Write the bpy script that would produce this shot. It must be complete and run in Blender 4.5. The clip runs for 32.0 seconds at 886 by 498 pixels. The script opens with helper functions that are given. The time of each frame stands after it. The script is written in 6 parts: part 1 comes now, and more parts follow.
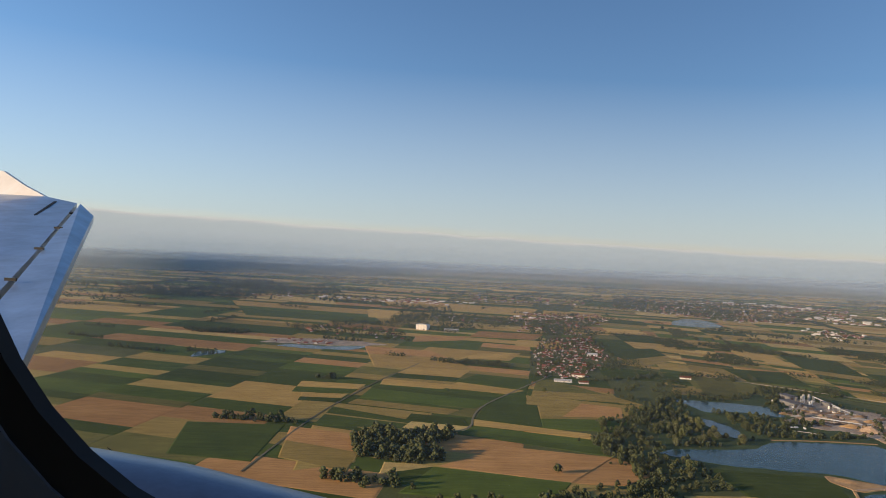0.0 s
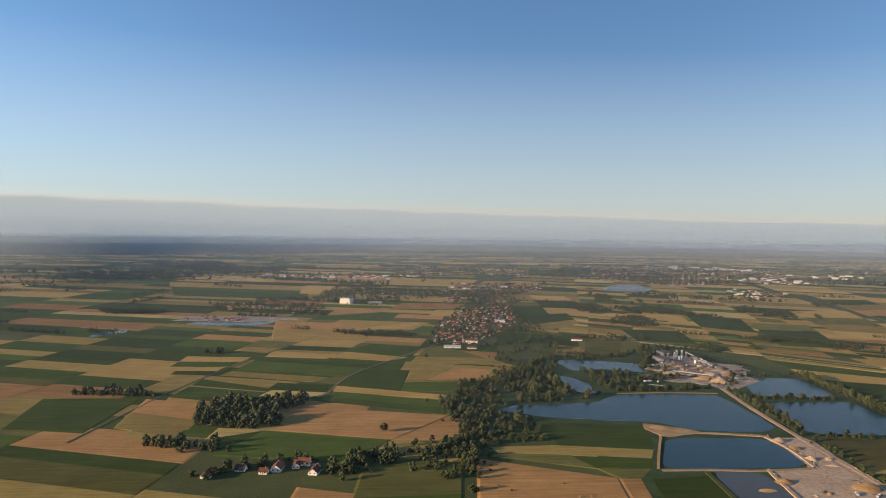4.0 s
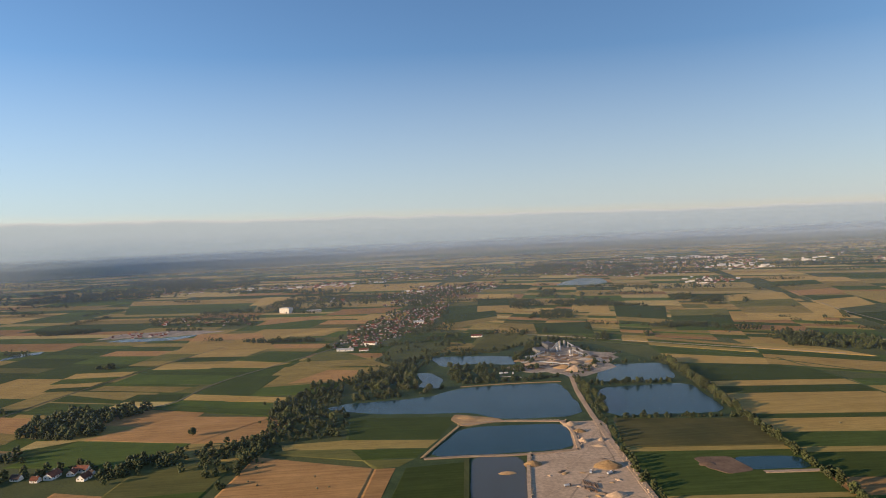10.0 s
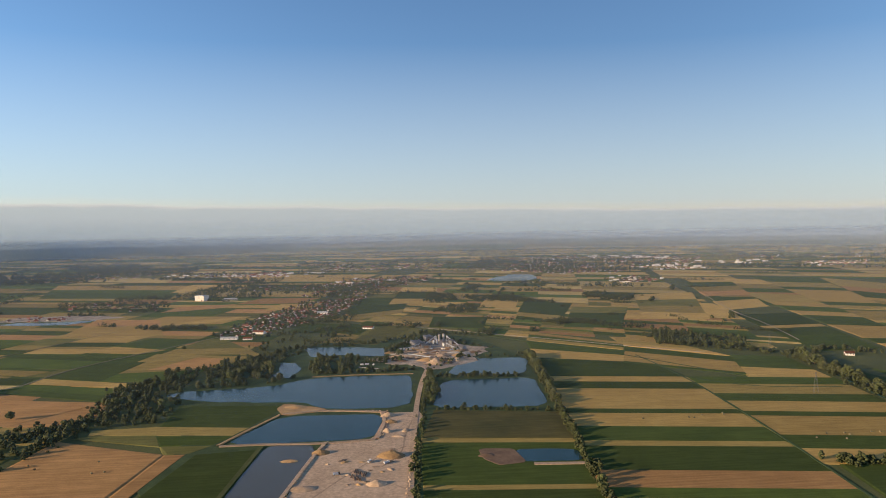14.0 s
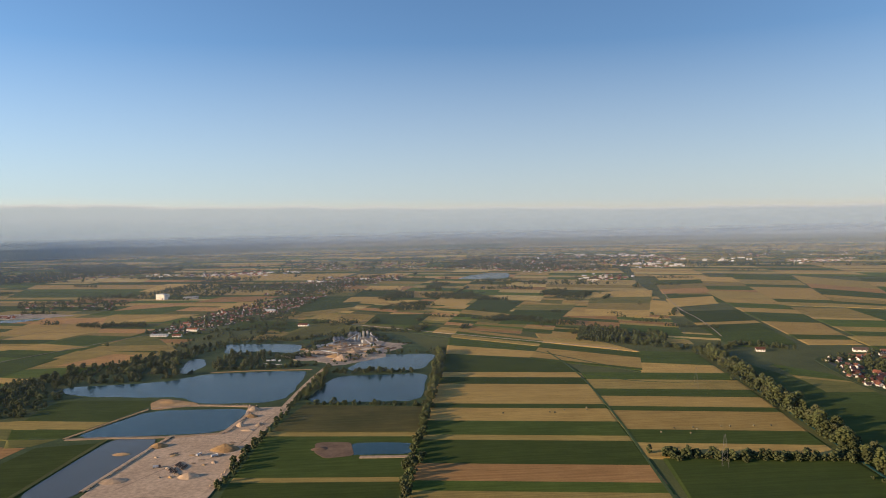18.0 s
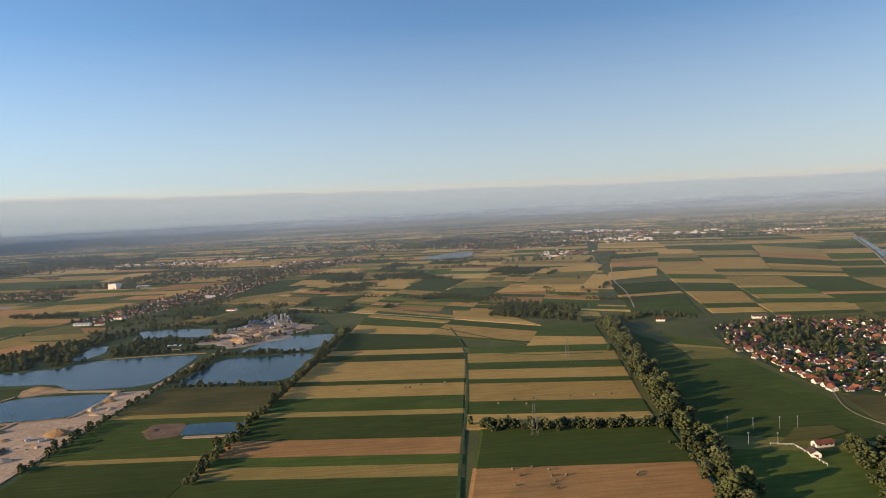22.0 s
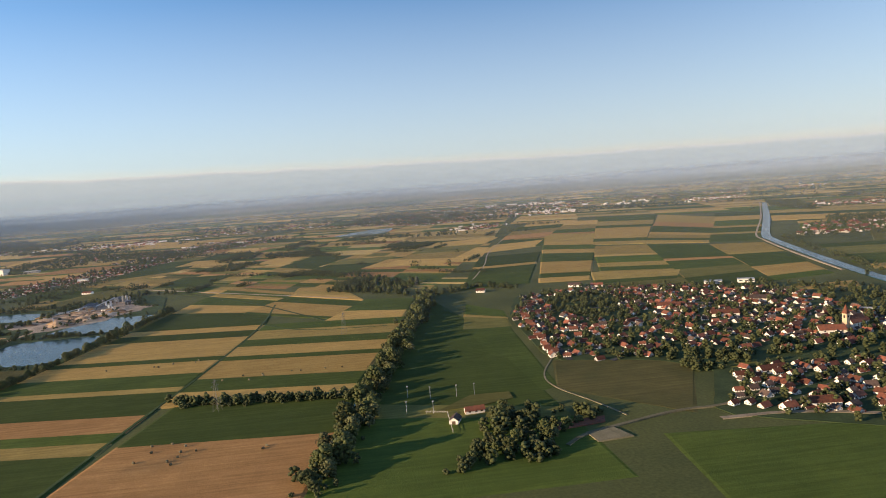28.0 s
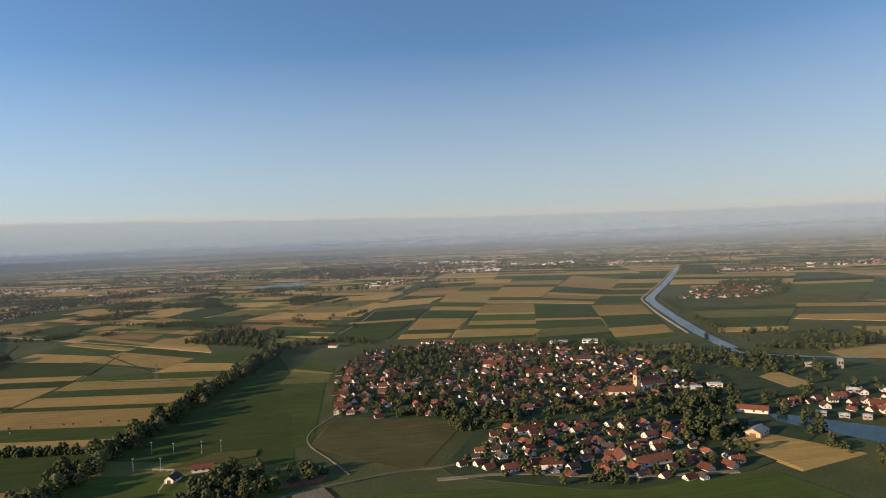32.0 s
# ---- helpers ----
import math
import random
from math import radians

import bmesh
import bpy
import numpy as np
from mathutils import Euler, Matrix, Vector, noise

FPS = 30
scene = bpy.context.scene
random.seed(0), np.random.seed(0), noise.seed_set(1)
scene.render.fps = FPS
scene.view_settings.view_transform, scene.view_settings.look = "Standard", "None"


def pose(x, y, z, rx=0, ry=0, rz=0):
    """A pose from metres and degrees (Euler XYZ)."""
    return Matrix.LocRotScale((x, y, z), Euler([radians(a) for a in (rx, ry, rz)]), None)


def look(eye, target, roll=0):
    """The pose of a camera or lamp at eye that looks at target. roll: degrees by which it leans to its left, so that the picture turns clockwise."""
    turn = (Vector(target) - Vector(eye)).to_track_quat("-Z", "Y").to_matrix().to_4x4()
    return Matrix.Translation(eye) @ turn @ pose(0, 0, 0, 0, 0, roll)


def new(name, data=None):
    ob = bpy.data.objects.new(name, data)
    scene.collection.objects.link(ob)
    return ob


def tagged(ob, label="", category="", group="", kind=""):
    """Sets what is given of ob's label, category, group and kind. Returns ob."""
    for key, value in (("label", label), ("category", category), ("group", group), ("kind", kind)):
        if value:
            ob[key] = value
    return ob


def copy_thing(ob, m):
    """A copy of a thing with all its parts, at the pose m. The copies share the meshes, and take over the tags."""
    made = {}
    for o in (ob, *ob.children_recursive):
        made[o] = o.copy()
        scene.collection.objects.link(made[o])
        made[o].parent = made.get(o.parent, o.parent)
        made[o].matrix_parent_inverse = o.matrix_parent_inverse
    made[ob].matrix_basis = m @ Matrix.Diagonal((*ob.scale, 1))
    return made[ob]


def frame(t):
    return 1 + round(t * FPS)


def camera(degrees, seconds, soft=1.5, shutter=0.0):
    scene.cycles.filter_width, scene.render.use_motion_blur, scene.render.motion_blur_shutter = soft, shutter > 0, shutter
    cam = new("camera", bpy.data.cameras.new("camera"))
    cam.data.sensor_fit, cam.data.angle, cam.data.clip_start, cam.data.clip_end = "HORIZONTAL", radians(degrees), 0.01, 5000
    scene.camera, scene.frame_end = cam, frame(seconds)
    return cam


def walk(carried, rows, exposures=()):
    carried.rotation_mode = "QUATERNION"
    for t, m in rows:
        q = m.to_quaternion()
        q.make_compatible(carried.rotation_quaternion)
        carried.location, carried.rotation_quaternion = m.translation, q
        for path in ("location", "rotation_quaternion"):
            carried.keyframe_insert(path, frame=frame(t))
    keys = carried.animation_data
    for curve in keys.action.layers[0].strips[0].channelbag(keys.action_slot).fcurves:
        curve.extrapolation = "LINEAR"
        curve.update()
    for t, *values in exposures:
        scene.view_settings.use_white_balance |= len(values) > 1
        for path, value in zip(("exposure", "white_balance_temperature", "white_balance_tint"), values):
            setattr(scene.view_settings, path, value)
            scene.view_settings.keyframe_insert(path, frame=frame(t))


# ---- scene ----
cam = camera(65.8, 32.0, soft=1.0)
# seconds, place in metres, pitch + 90, lean and yaw in degrees
ROWS = [
    (0.0, 0.0, 0.0, 206.5, 90.68, -2.58, -2.00),
    (0.5, 19.3, -4.0, 206.3, 88.38, -1.78, -4.90),
    (1.0, 38.5, -7.9, 206.0, 88.47, -2.74, -4.80),
    (1.5, 57.7, -11.8, 205.7, 89.41, -1.57, -1.89),
    (2.0, 77.0, -15.5, 205.4, 89.69, -0.37, -2.16),
    (2.5, 96.2, -19.1, 205.1, 89.55, 0.18, -2.81),
    (3.0, 115.4, -22.7, 204.7, 89.26, -0.39, -3.39),
    (3.5, 134.6, -26.1, 204.3, 88.86, -0.72, -3.98),
    (5.5, 211.1, -39.0, 202.5, 88.24, -0.55, -4.02),
    (6.0, 230.2, -42.0, 202.0, 87.42, -0.14, -3.89),
    (6.5, 249.3, -44.8, 201.5, 86.46, 0.72, -4.47),
    (7.0, 268.4, -47.6, 200.9, 87.20, 0.28, -5.33),
    (7.5, 287.4, -50.3, 200.3, 90.60, -0.43, -6.73),
    (8.0, 306.5, -52.9, 199.7, 89.00, 1.90, -2.79),
    (8.5, 325.5, -55.4, 199.0, 88.18, 1.87, -2.88),
    (9.0, 344.5, -57.9, 198.3, 88.51, 2.52, -3.84),
    (9.5, 363.4, -60.2, 197.6, 89.15, 1.33, -2.01),
    (10.0, 382.4, -62.4, 196.8, 89.02, 2.77, -2.86),
    (10.5, 401.3, -64.6, 196.0, 89.01, 2.55, -2.86),
    (11.0, 420.2, -66.6, 195.2, 88.87, 1.93, -3.23),
    (11.5, 439.1, -68.6, 194.4, 88.71, 1.82, -3.94),
    (12.0, 458.0, -70.5, 193.5, 87.15, 1.96, -4.40),
    (12.5, 476.8, -72.4, 192.6, 87.56, 1.88, -4.65),
    (13.0, 495.7, -74.1, 191.7, 87.95, 1.12, -4.89),
    (13.5, 514.5, -75.8, 190.7, 88.17, 1.50, -4.89),
    (14.0, 533.2, -77.4, 189.7, 88.42, 1.06, -5.19),
    (14.5, 552.0, -78.9, 188.7, 88.34, 1.17, -5.96),
    (16.5, 626.8, -84.4, 184.3, 88.29, 1.39, -4.38),
    (17.0, 645.4, -85.6, 183.1, 88.62, 0.66, -4.60),
    (17.5, 664.0, -86.8, 181.9, 88.85, 0.14, -4.38),
    (18.0, 682.6, -87.9, 180.7, 88.45, 1.25, -4.21),
    (18.5, 701.1, -89.0, 179.4, 88.39, 1.17, -4.23),
    (19.0, 719.7, -90.1, 178.2, 87.66, 0.27, -4.50),
    (19.5, 738.1, -91.1, 176.9, 87.73, 1.09, -3.92),
    (20.0, 756.6, -92.1, 175.5, 87.43, 1.32, -3.87),
    (20.5, 775.0, -93.1, 174.2, 87.64, 1.70, -3.91),
    (21.0, 793.5, -94.0, 172.8, 88.03, 2.54, -4.05),
    (21.5, 811.8, -94.9, 171.5, 88.39, 2.76, -3.53),
    (22.0, 830.2, -95.8, 170.1, 86.92, 3.08, -4.13),
    (22.5, 848.5, -96.7, 168.6, 86.31, 2.09, -5.82),
    (23.0, 866.8, -97.7, 167.2, 86.94, 3.06, -5.42),
    (23.5, 885.0, -98.6, 165.7, 87.19, 4.01, -5.43),
    (24.0, 903.3, -99.5, 164.3, 86.70, 3.56, -5.75),
    (24.5, 921.4, -100.4, 162.8, 86.14, 4.54, -4.67),
    (25.0, 939.6, -101.4, 161.3, 86.59, 4.57, -4.18),
    (25.5, 957.7, -102.4, 159.8, 87.64, 3.83, -4.68),
    (27.5, 1029.8, -106.7, 153.7, 86.17, 3.93, -6.17),
    (28.0, 1047.8, -107.9, 152.2, 84.83, 4.37, -6.47),
    (28.5, 1065.7, -109.2, 150.6, 84.01, 3.58, -7.84),
    (29.0, 1083.6, -110.5, 149.1, 83.11, 4.36, -7.88),
    (29.5, 1101.4, -112.0, 147.6, 85.43, 4.68, -8.08),
    (30.0, 1119.2, -113.5, 146.0, 85.81, 4.72, -8.54),
    (30.5, 1137.0, -115.1, 144.5, 86.55, 1.99, -9.44),
    (31.0, 1154.7, -116.8, 143.0, 89.49, 1.65, -10.15),
    (31.5, 1172.4, -118.7, 141.5, 91.05, 2.43, -10.79),
    (32.0, 1190.0, -120.6, 140.0, 89.38, 2.50, -9.96),
]
EXPOSURES = [(0.0, 0.45), (3.0, 0.48), (7.0, 0.60), (8.0, 0.55), (12.0, 0.54), (13.0, 0.60), (14.0, 0.58), (20.0, 0.58), (24.0, 0.70), (26.5, 0.85), (28.0, 0.78), (29.0, 1.04), (29.5, 1.06), (30.0, 0.86), (31.0, 0.68), (32.0, 0.46)]
walk(cam, [(t, pose(x, y, z, rx, ry, rz)) for t, x, y, z, rx, ry, rz in ROWS], [(t, e, 5980, 13) for t, e in EXPOSURES])

# ---- light: a low evening sun behind the flight, clear sky ----
SUN_EL, SUN_DIR = radians(12.0), Vector((-0.951, -0.309))
world = bpy.data.worlds.new("sky")
scene.world = world
world.use_nodes = True
wn = world.node_tree.nodes
sky = wn.new("ShaderNodeTexSky")
sky.sky_type, sky.sun_disc = "NISHITA", False
sky.sun_elevation = SUN_EL
sky.sun_rotation = -math.atan2(SUN_DIR.x, SUN_DIR.y)
sky.altitude, sky.air_density, sky.dust_density, sky.ozone_density = 300, 1.0, 0.35, 3.0
wn["Background"].inputs["Strength"].default_value = 0.105
world.node_tree.links.new(sky.outputs[0], wn["Background"].inputs["Color"])
sun = new("sun", bpy.data.lights.new("sun", "SUN"))
sun.data.energy, sun.data.angle, sun.data.color = 5.0, radians(0.55), (1.0, 0.72, 0.42)
h = SUN_DIR.normalized() * math.cos(SUN_EL)
sun.matrix_world = look((h.x, h.y, math.sin(SUN_EL)), (0, 0, 0))

# ---- materials ----


def shader(name):
    m = bpy.data.materials.new(name)
    m.use_nodes = True
    nt = m.node_tree
    return m, nt, nt.nodes["Principled BSDF"]


def mixrgb(nt, fac, a, b, mode="MIX"):
    n = nt.nodes.new("ShaderNodeMix")
    n.data_type, n.blend_type = "RGBA", mode
    for sock, v in ((n.inputs[0], fac), (n.inputs[6], a), (n.inputs[7], b)):
        if isinstance(v, bpy.types.NodeSocket):
            nt.links.new(v, sock)
        else:
            sock.default_value = (*v, 1) if isinstance(v, tuple) else v
    return n.outputs[2]


def noise_tex(nt, scale, detail=4.0, rough=0.55, stretch=None, space="Object"):
    co = nt.nodes.new("ShaderNodeTexCoord")
    n = nt.nodes.new("ShaderNodeTexNoise")
    n.inputs["Scale"].default_value, n.inputs["Detail"].default_value, n.inputs["Roughness"].default_value = scale, detail, rough
    src = co.outputs[space]
    if stretch:
        mp = nt.nodes.new("ShaderNodeMapping")
        mp.inputs["Rotation"].default_value = (0, 0, radians(stretch[0]))
        mp.inputs["Scale"].default_value = (stretch[1], stretch[2], 1)
        nt.links.new(src, mp.inputs[0])
        src = mp.outputs[0]
    nt.links.new(src, n.inputs["Vector"])
    return n.outputs["Fac"]


def ramp(nt, fac, lo, hi):
    n = nt.nodes.new("ShaderNodeMapRange")
    nt.links.new(fac, n.inputs[0])
    n.inputs[1].default_value, n.inputs[2].default_value = lo, hi
    return n.outputs[0]


def surface(name, base, dark, fine=1.0, broad=0.03, rough=0.9, spread=0.25, bump=0.2, island=False, spec=0.2):
    """A matt surface: two base tones mixed by broad and fine noise, and each piece a little lighter or darker."""
    m, nt, bs = shader(name)
    c = mixrgb(nt, ramp(nt, noise_tex(nt, broad), 0.35, 0.68), base, dark)
    f = noise_tex(nt, fine, 5.0, 0.65)
    c = mixrgb(nt, 0.55, c, mixrgb(nt, ramp(nt, f, 0.3, 0.7), (0.25, 0.25, 0.25), (0.75, 0.75, 0.75)), "OVERLAY")
    if island:
        rnd = nt.nodes.new("ShaderNodeNewGeometry").outputs["Random Per Island"]
    else:
        rnd = nt.nodes.new("ShaderNodeObjectInfo").outputs["Random"]
    hsv = nt.nodes.new("ShaderNodeHueSaturation")
    mr = nt.nodes.new("ShaderNodeMapRange")
    nt.links.new(rnd, mr.inputs[0])
    mr.inputs[3].default_value, mr.inputs[4].default_value = 1 - spread, 1 + spread
    nt.links.new(mr.outputs[0], hsv.inputs["Value"])
    nt.links.new(c, hsv.inputs["Color"])
    nt.links.new(hsv.outputs[0], bs.inputs["Base Color"])
    bs.inputs["Roughness"].default_value = rough
    bs.inputs["Specular IOR Level"].default_value = spec
    if bump:
        b = nt.nodes.new("ShaderNodeBump")
        b.inputs["Strength"].default_value, b.inputs["Distance"].default_value = bump, 0.5
        nt.links.new(f, b.inputs["Height"])
        nt.links.new(b.outputs[0], bs.inputs["Normal"])
    return m


def crop(name, base, dark, rows_deg=-10.0, island=False):
    """Standing or cut crop: broad patches, sowing rows with wheel tracks, fine stalks."""
    m, nt, bs = shader(name)
    c = mixrgb(nt, ramp(nt, noise_tex(nt, 0.018, 3), 0.35, 0.7), base, dark)
    spots = ramp(nt, noise_tex(nt, 0.07, 4, 0.65), 0.3, 0.75)
    c = mixrgb(nt, spots, c, mixrgb(nt, 0.5, c, tuple(q * 0.72 for q in dark)))
    lines = noise_tex(nt, 0.35, 3, 0.6, (rows_deg, 0.05, 1.0))
    c = mixrgb(nt, 0.45, c, mixrgb(nt, ramp(nt, lines, 0.35, 0.65), (0.33, 0.33, 0.33), (0.66, 0.66, 0.66)), "OVERLAY")
    fine = noise_tex(nt, 0.9, 4, 0.7)
    c = mixrgb(nt, 0.35, c, mixrgb(nt, ramp(nt, fine, 0.3, 0.7), (0.3, 0.3, 0.3), (0.7, 0.7, 0.7)), "OVERLAY")
    rnd = (nt.nodes.new("ShaderNodeNewGeometry").outputs["Random Per Island"] if island
           else nt.nodes.new("ShaderNodeObjectInfo").outputs["Random"])
    hsv = nt.nodes.new("ShaderNodeHueSaturation")
    mr = nt.nodes.new("ShaderNodeMapRange")
    nt.links.new(rnd, mr.inputs[0])
    mr.inputs[3].default_value, mr.inputs[4].default_value = 0.78, 1.2
    nt.links.new(mr.outputs[0], hsv.inputs["Value"])
    nt.links.new(c, hsv.inputs["Color"])
    nt.links.new(hsv.outputs[0], bs.inputs["Base Color"])
    bs.inputs["Roughness"].default_value = 0.95
    bs.inputs["Specular IOR Level"].default_value = 0.1
    b = nt.nodes.new("ShaderNodeBump")
    b.inputs["Strength"].default_value, b.inputs["Distance"].default_value = 0.35, 0.6
    nt.links.new(fine, b.inputs["Height"])
    nt.links.new(b.outputs[0], bs.inputs["Normal"])
    return m


CROPS = {
    "w": ("wheat_field", "ripe golden wheat field with faint wheel tracks", (0.47, 0.312, 0.092), (0.395, 0.255, 0.074)),
    "o": ("stubble_field", "orange-brown cut stubble field", (0.42, 0.232, 0.082), (0.34, 0.182, 0.064)),
    "d": ("barley_field", "dull olive-gold barley field", (0.35, 0.25, 0.072), (0.28, 0.20, 0.056)),
    "y": ("oat_field", "pale straw-coloured oat field", (0.52, 0.375, 0.13), (0.42, 0.30, 0.10)),
    "g": ("maize_field", "deep green maize field", (0.060, 0.079, 0.016), (0.043, 0.061, 0.012)),
    "m": ("beet_field", "mid-green sugar beet field", (0.080, 0.105, 0.018), (0.058, 0.083, 0.015)),
    "p": ("meadow", "mown yellow-green meadow", (0.15, 0.135, 0.036), (0.105, 0.10, 0.027)),
    "f": ("fallow_meadow", "rough mottled olive fallow meadow", (0.135, 0.115, 0.038), (0.080, 0.078, 0.026)),
    "b": ("ploughed_field", "bare reddish-brown ploughed field", (0.24, 0.13, 0.07), (0.18, 0.10, 0.055)),
}
CROP_MAT = {k: crop(v[0], tuple(c * (1.2 if k in "gmp" else 1.06) for c in v[2]), tuple(c * (1.2 if k in "gmp" else 1.06) for c in v[3])) for k, v in CROPS.items()}
CROP_FAR = {k: crop("far_" + v[0], tuple(c * (1.4 if k in "gmp" else 1.0) for c in v[2]), tuple(c * (1.4 if k in "gmp" else 1.0) for c in v[3]), island=True) for k, v in CROPS.items()}
GRASS = surface("grass", (0.095, 0.10, 0.028), (0.058, 0.068, 0.02), 0.5, 0.012, 0.95)
GARDEN = surface("garden_green", (0.06, 0.085, 0.028), (0.035, 0.055, 0.018), 0.7, 0.06, 0.95)
LEAF = surface("foliage", (0.070, 0.078, 0.026), (0.050, 0.059, 0.020), 0.9, 0.2, 0.85, 0.35)
LEAF_PALE = surface("pale_willow_foliage", (0.088, 0.090, 0.038), (0.058, 0.064, 0.026), 0.9, 0.2, 0.85, 0.3)
LEAF_FAR = surface("far_foliage", (0.058, 0.066, 0.024), (0.046, 0.054, 0.020), 0.9, 0.2, 0.85, 0.4, island=True)
BARK = surface("bark", (0.11, 0.08, 0.055), (0.07, 0.05, 0.035), 4.0, 0.5)
SAND = surface("gravel_sand", (0.50, 0.355, 0.225), (0.41, 0.287, 0.178), 0.3, 0.03, 0.95, 0.15)
RUT = surface("rutted_sand", (0.43, 0.305, 0.19), (0.34, 0.24, 0.15), 0.6, 0.08, 0.95, 0.15)
WORKS = surface("works_gravel", (0.47, 0.37, 0.265), (0.24, 0.19, 0.14), 0.22, 0.05, 0.95, 0.1)
EARTH = surface("dark_earth", (0.21, 0.135, 0.082), (0.14, 0.09, 0.056), 0.6, 0.08, 0.95)
CLAY = surface("ochre_clay", (0.45, 0.29, 0.13), (0.33, 0.20, 0.09), 0.6, 0.08, 0.95)
TRACK = surface("dirt_track", (0.38, 0.30, 0.20), (0.28, 0.22, 0.14), 0.8, 0.1, 0.95)
PATH = surface("trodden_path", (0.20, 0.17, 0.10), (0.14, 0.125, 0.07), 0.8, 0.1, 0.95)
ASPHALT = surface("asphalt", (0.075, 0.073, 0.07), (0.055, 0.054, 0.053), 1.5, 0.1, 0.85)
PLASTER = surface("plaster", (0.80, 0.75, 0.66), (0.68, 0.62, 0.53), 2.0, 0.3, 0.85, 0.12, 0.05)
# cream plaster with orange evening light mixed into its colour
CREAM = surface("sun_tinted_cream_plaster", (0.58, 0.44, 0.28), (0.48, 0.35, 0.22), 2.0, 0.3, 0.85, 0.05, 0.05)
ROOF = surface("clay_roof_tile", (0.19, 0.070, 0.036), (0.115, 0.05, 0.034), 3.0, 0.4, 0.8, 0.45, 0.3)
PLASTER_FAR = surface("far_plaster", (0.70, 0.65, 0.57), (0.50, 0.44, 0.37), 2.0, 0.3, 0.85, 0.2, 0.0, island=True)
ROOF_FAR = surface("far_roof_tile", (0.21, 0.072, 0.040), (0.12, 0.052, 0.038), 3.0, 0.4, 0.85, 0.5, 0.0, island=True)
ROOF_BROWN = surface("brown_roof_tile", (0.11, 0.075, 0.058), (0.075, 0.052, 0.042), 3.0, 0.4, 0.8, 0.35, 0.3)
GLASS = surface("window_glass", (0.03, 0.035, 0.04), (0.02, 0.022, 0.026), 0.5, 0.2, 0.08, 0.1, 0.0, spec=0.6)
WOOD = surface("weathered_wood", (0.20, 0.13, 0.08), (0.13, 0.085, 0.055), 3.0, 0.4)
CONCRETE = surface("concrete", (0.34, 0.32, 0.29), (0.25, 0.235, 0.215), 1.2, 0.15, 0.9, 0.15)
GREYWALL = surface("grey_works_cladding", (0.17, 0.165, 0.155), (0.12, 0.115, 0.11), 1.2, 0.15, 0.85, 0.2)
MUD = surface("wet_mud", (0.25, 0.18, 0.115), (0.18, 0.13, 0.085), 0.8, 0.05, 0.8, 0.2)
SLATE = surface("dark_sheet_roof", (0.085, 0.09, 0.105), (0.06, 0.063, 0.075), 1.0, 0.2, 0.6, 0.2, 0.05)
STEEL = surface("galvanised_steel", (0.40, 0.41, 0.42), (0.30, 0.31, 0.32), 2.0, 0.3, 0.5, 0.15, 0.05, spec=0.5)
SHEET = surface("pale_metal_sheet", (0.46, 0.46, 0.45), (0.37, 0.37, 0.37), 1.0, 0.2, 0.5, 0.15, 0.05, spec=0.4)


def water_material(name, base):
    m, nt, bs = shader(name)
    bs.inputs["Base Color"].default_value = (*base, 1)
    bs.inputs["Roughness"].default_value = 0.12
    bs.inputs["IOR"].default_value = 1.33
    bs.inputs["Specular IOR Level"].default_value = 0.33
    n = noise_tex(nt, 0.6, 3, 0.6)
    patch = noise_tex(nt, 0.012, 2)
    r = nt.nodes.new("ShaderNodeMapRange")
    nt.links.new(patch, r.inputs[0])
    r.inputs[3].default_value, r.inputs[4].default_value = 0.14, 0.26
    nt.links.new(r.outputs[0], bs.inputs["Roughness"])
    b = nt.nodes.new("ShaderNodeBump")
    b.inputs["Strength"].default_value, b.inputs["Distance"].default_value = 0.12, 0.3
    nt.links.new(n, b.inputs["Height"])
    nt.links.new(b.outputs[0], bs.inputs["Normal"])
    return m


WATER = water_material("water", (0.012, 0.044, 0.048))
MURKY = water_material("murky_water", (0.085, 0.082, 0.062))

# ---- mesh helpers ----
from mathutils.geometry import tessellate_polygon

rng = random.Random(7)


def mesh_of(name, verts, faces, mats, index=None):
    me = bpy.data.meshes.new(name)
    me.from_pydata(verts, [], faces)
    for m in (mats if isinstance(mats, (list, tuple)) else [mats]):
        me.materials.append(m)
    if index:
        me.polygons.foreach_set("material_index", index)
    me.update()
    return me


def part(name, data, parent, label="", m=None):
    """Links mesh data as one part under a thing or a part."""
    ob = new(name, data)
    ob.parent = parent
    if m is not None:
        ob.matrix_basis = m
    return tagged(ob, label)


def box_data(x0, x1, y0, y1, z0, z1):
    v = [(x, y, z) for z in (z0, z1) for y in (y0, y1) for x in (x0, x1)]
    f = [(0, 2, 3, 1), (4, 5, 7, 6), (0, 1, 5, 4), (2, 6, 7, 3), (0, 4, 6, 2), (1, 3, 7, 5)]
    return v, f


def merge(*pieces):
    V, Fc = [], []
    for v, f in pieces:
        n = len(V)
        V += v
        Fc += [tuple(i + n for i in q) for q in f]
    return V, Fc


def tube_data(x, y, z0, z1, r0, r1, n=8, lean=(0, 0)):
    v = [(x + r0 * math.cos(6.2832 * k / n), y + r0 * math.sin(6.2832 * k / n), z0) for k in range(n)]
    v += [(x + lean[0] + r1 * math.cos(6.2832 * k / n), y + lean[1] + r1 * math.sin(6.2832 * k / n), z1) for k in range(n)]
    f = [(k, (k + 1) % n, n + (k + 1) % n, n + k) for k in range(n)] + [tuple(range(2 * n - 1, n - 1, -1))[::-1]]
    return v, f


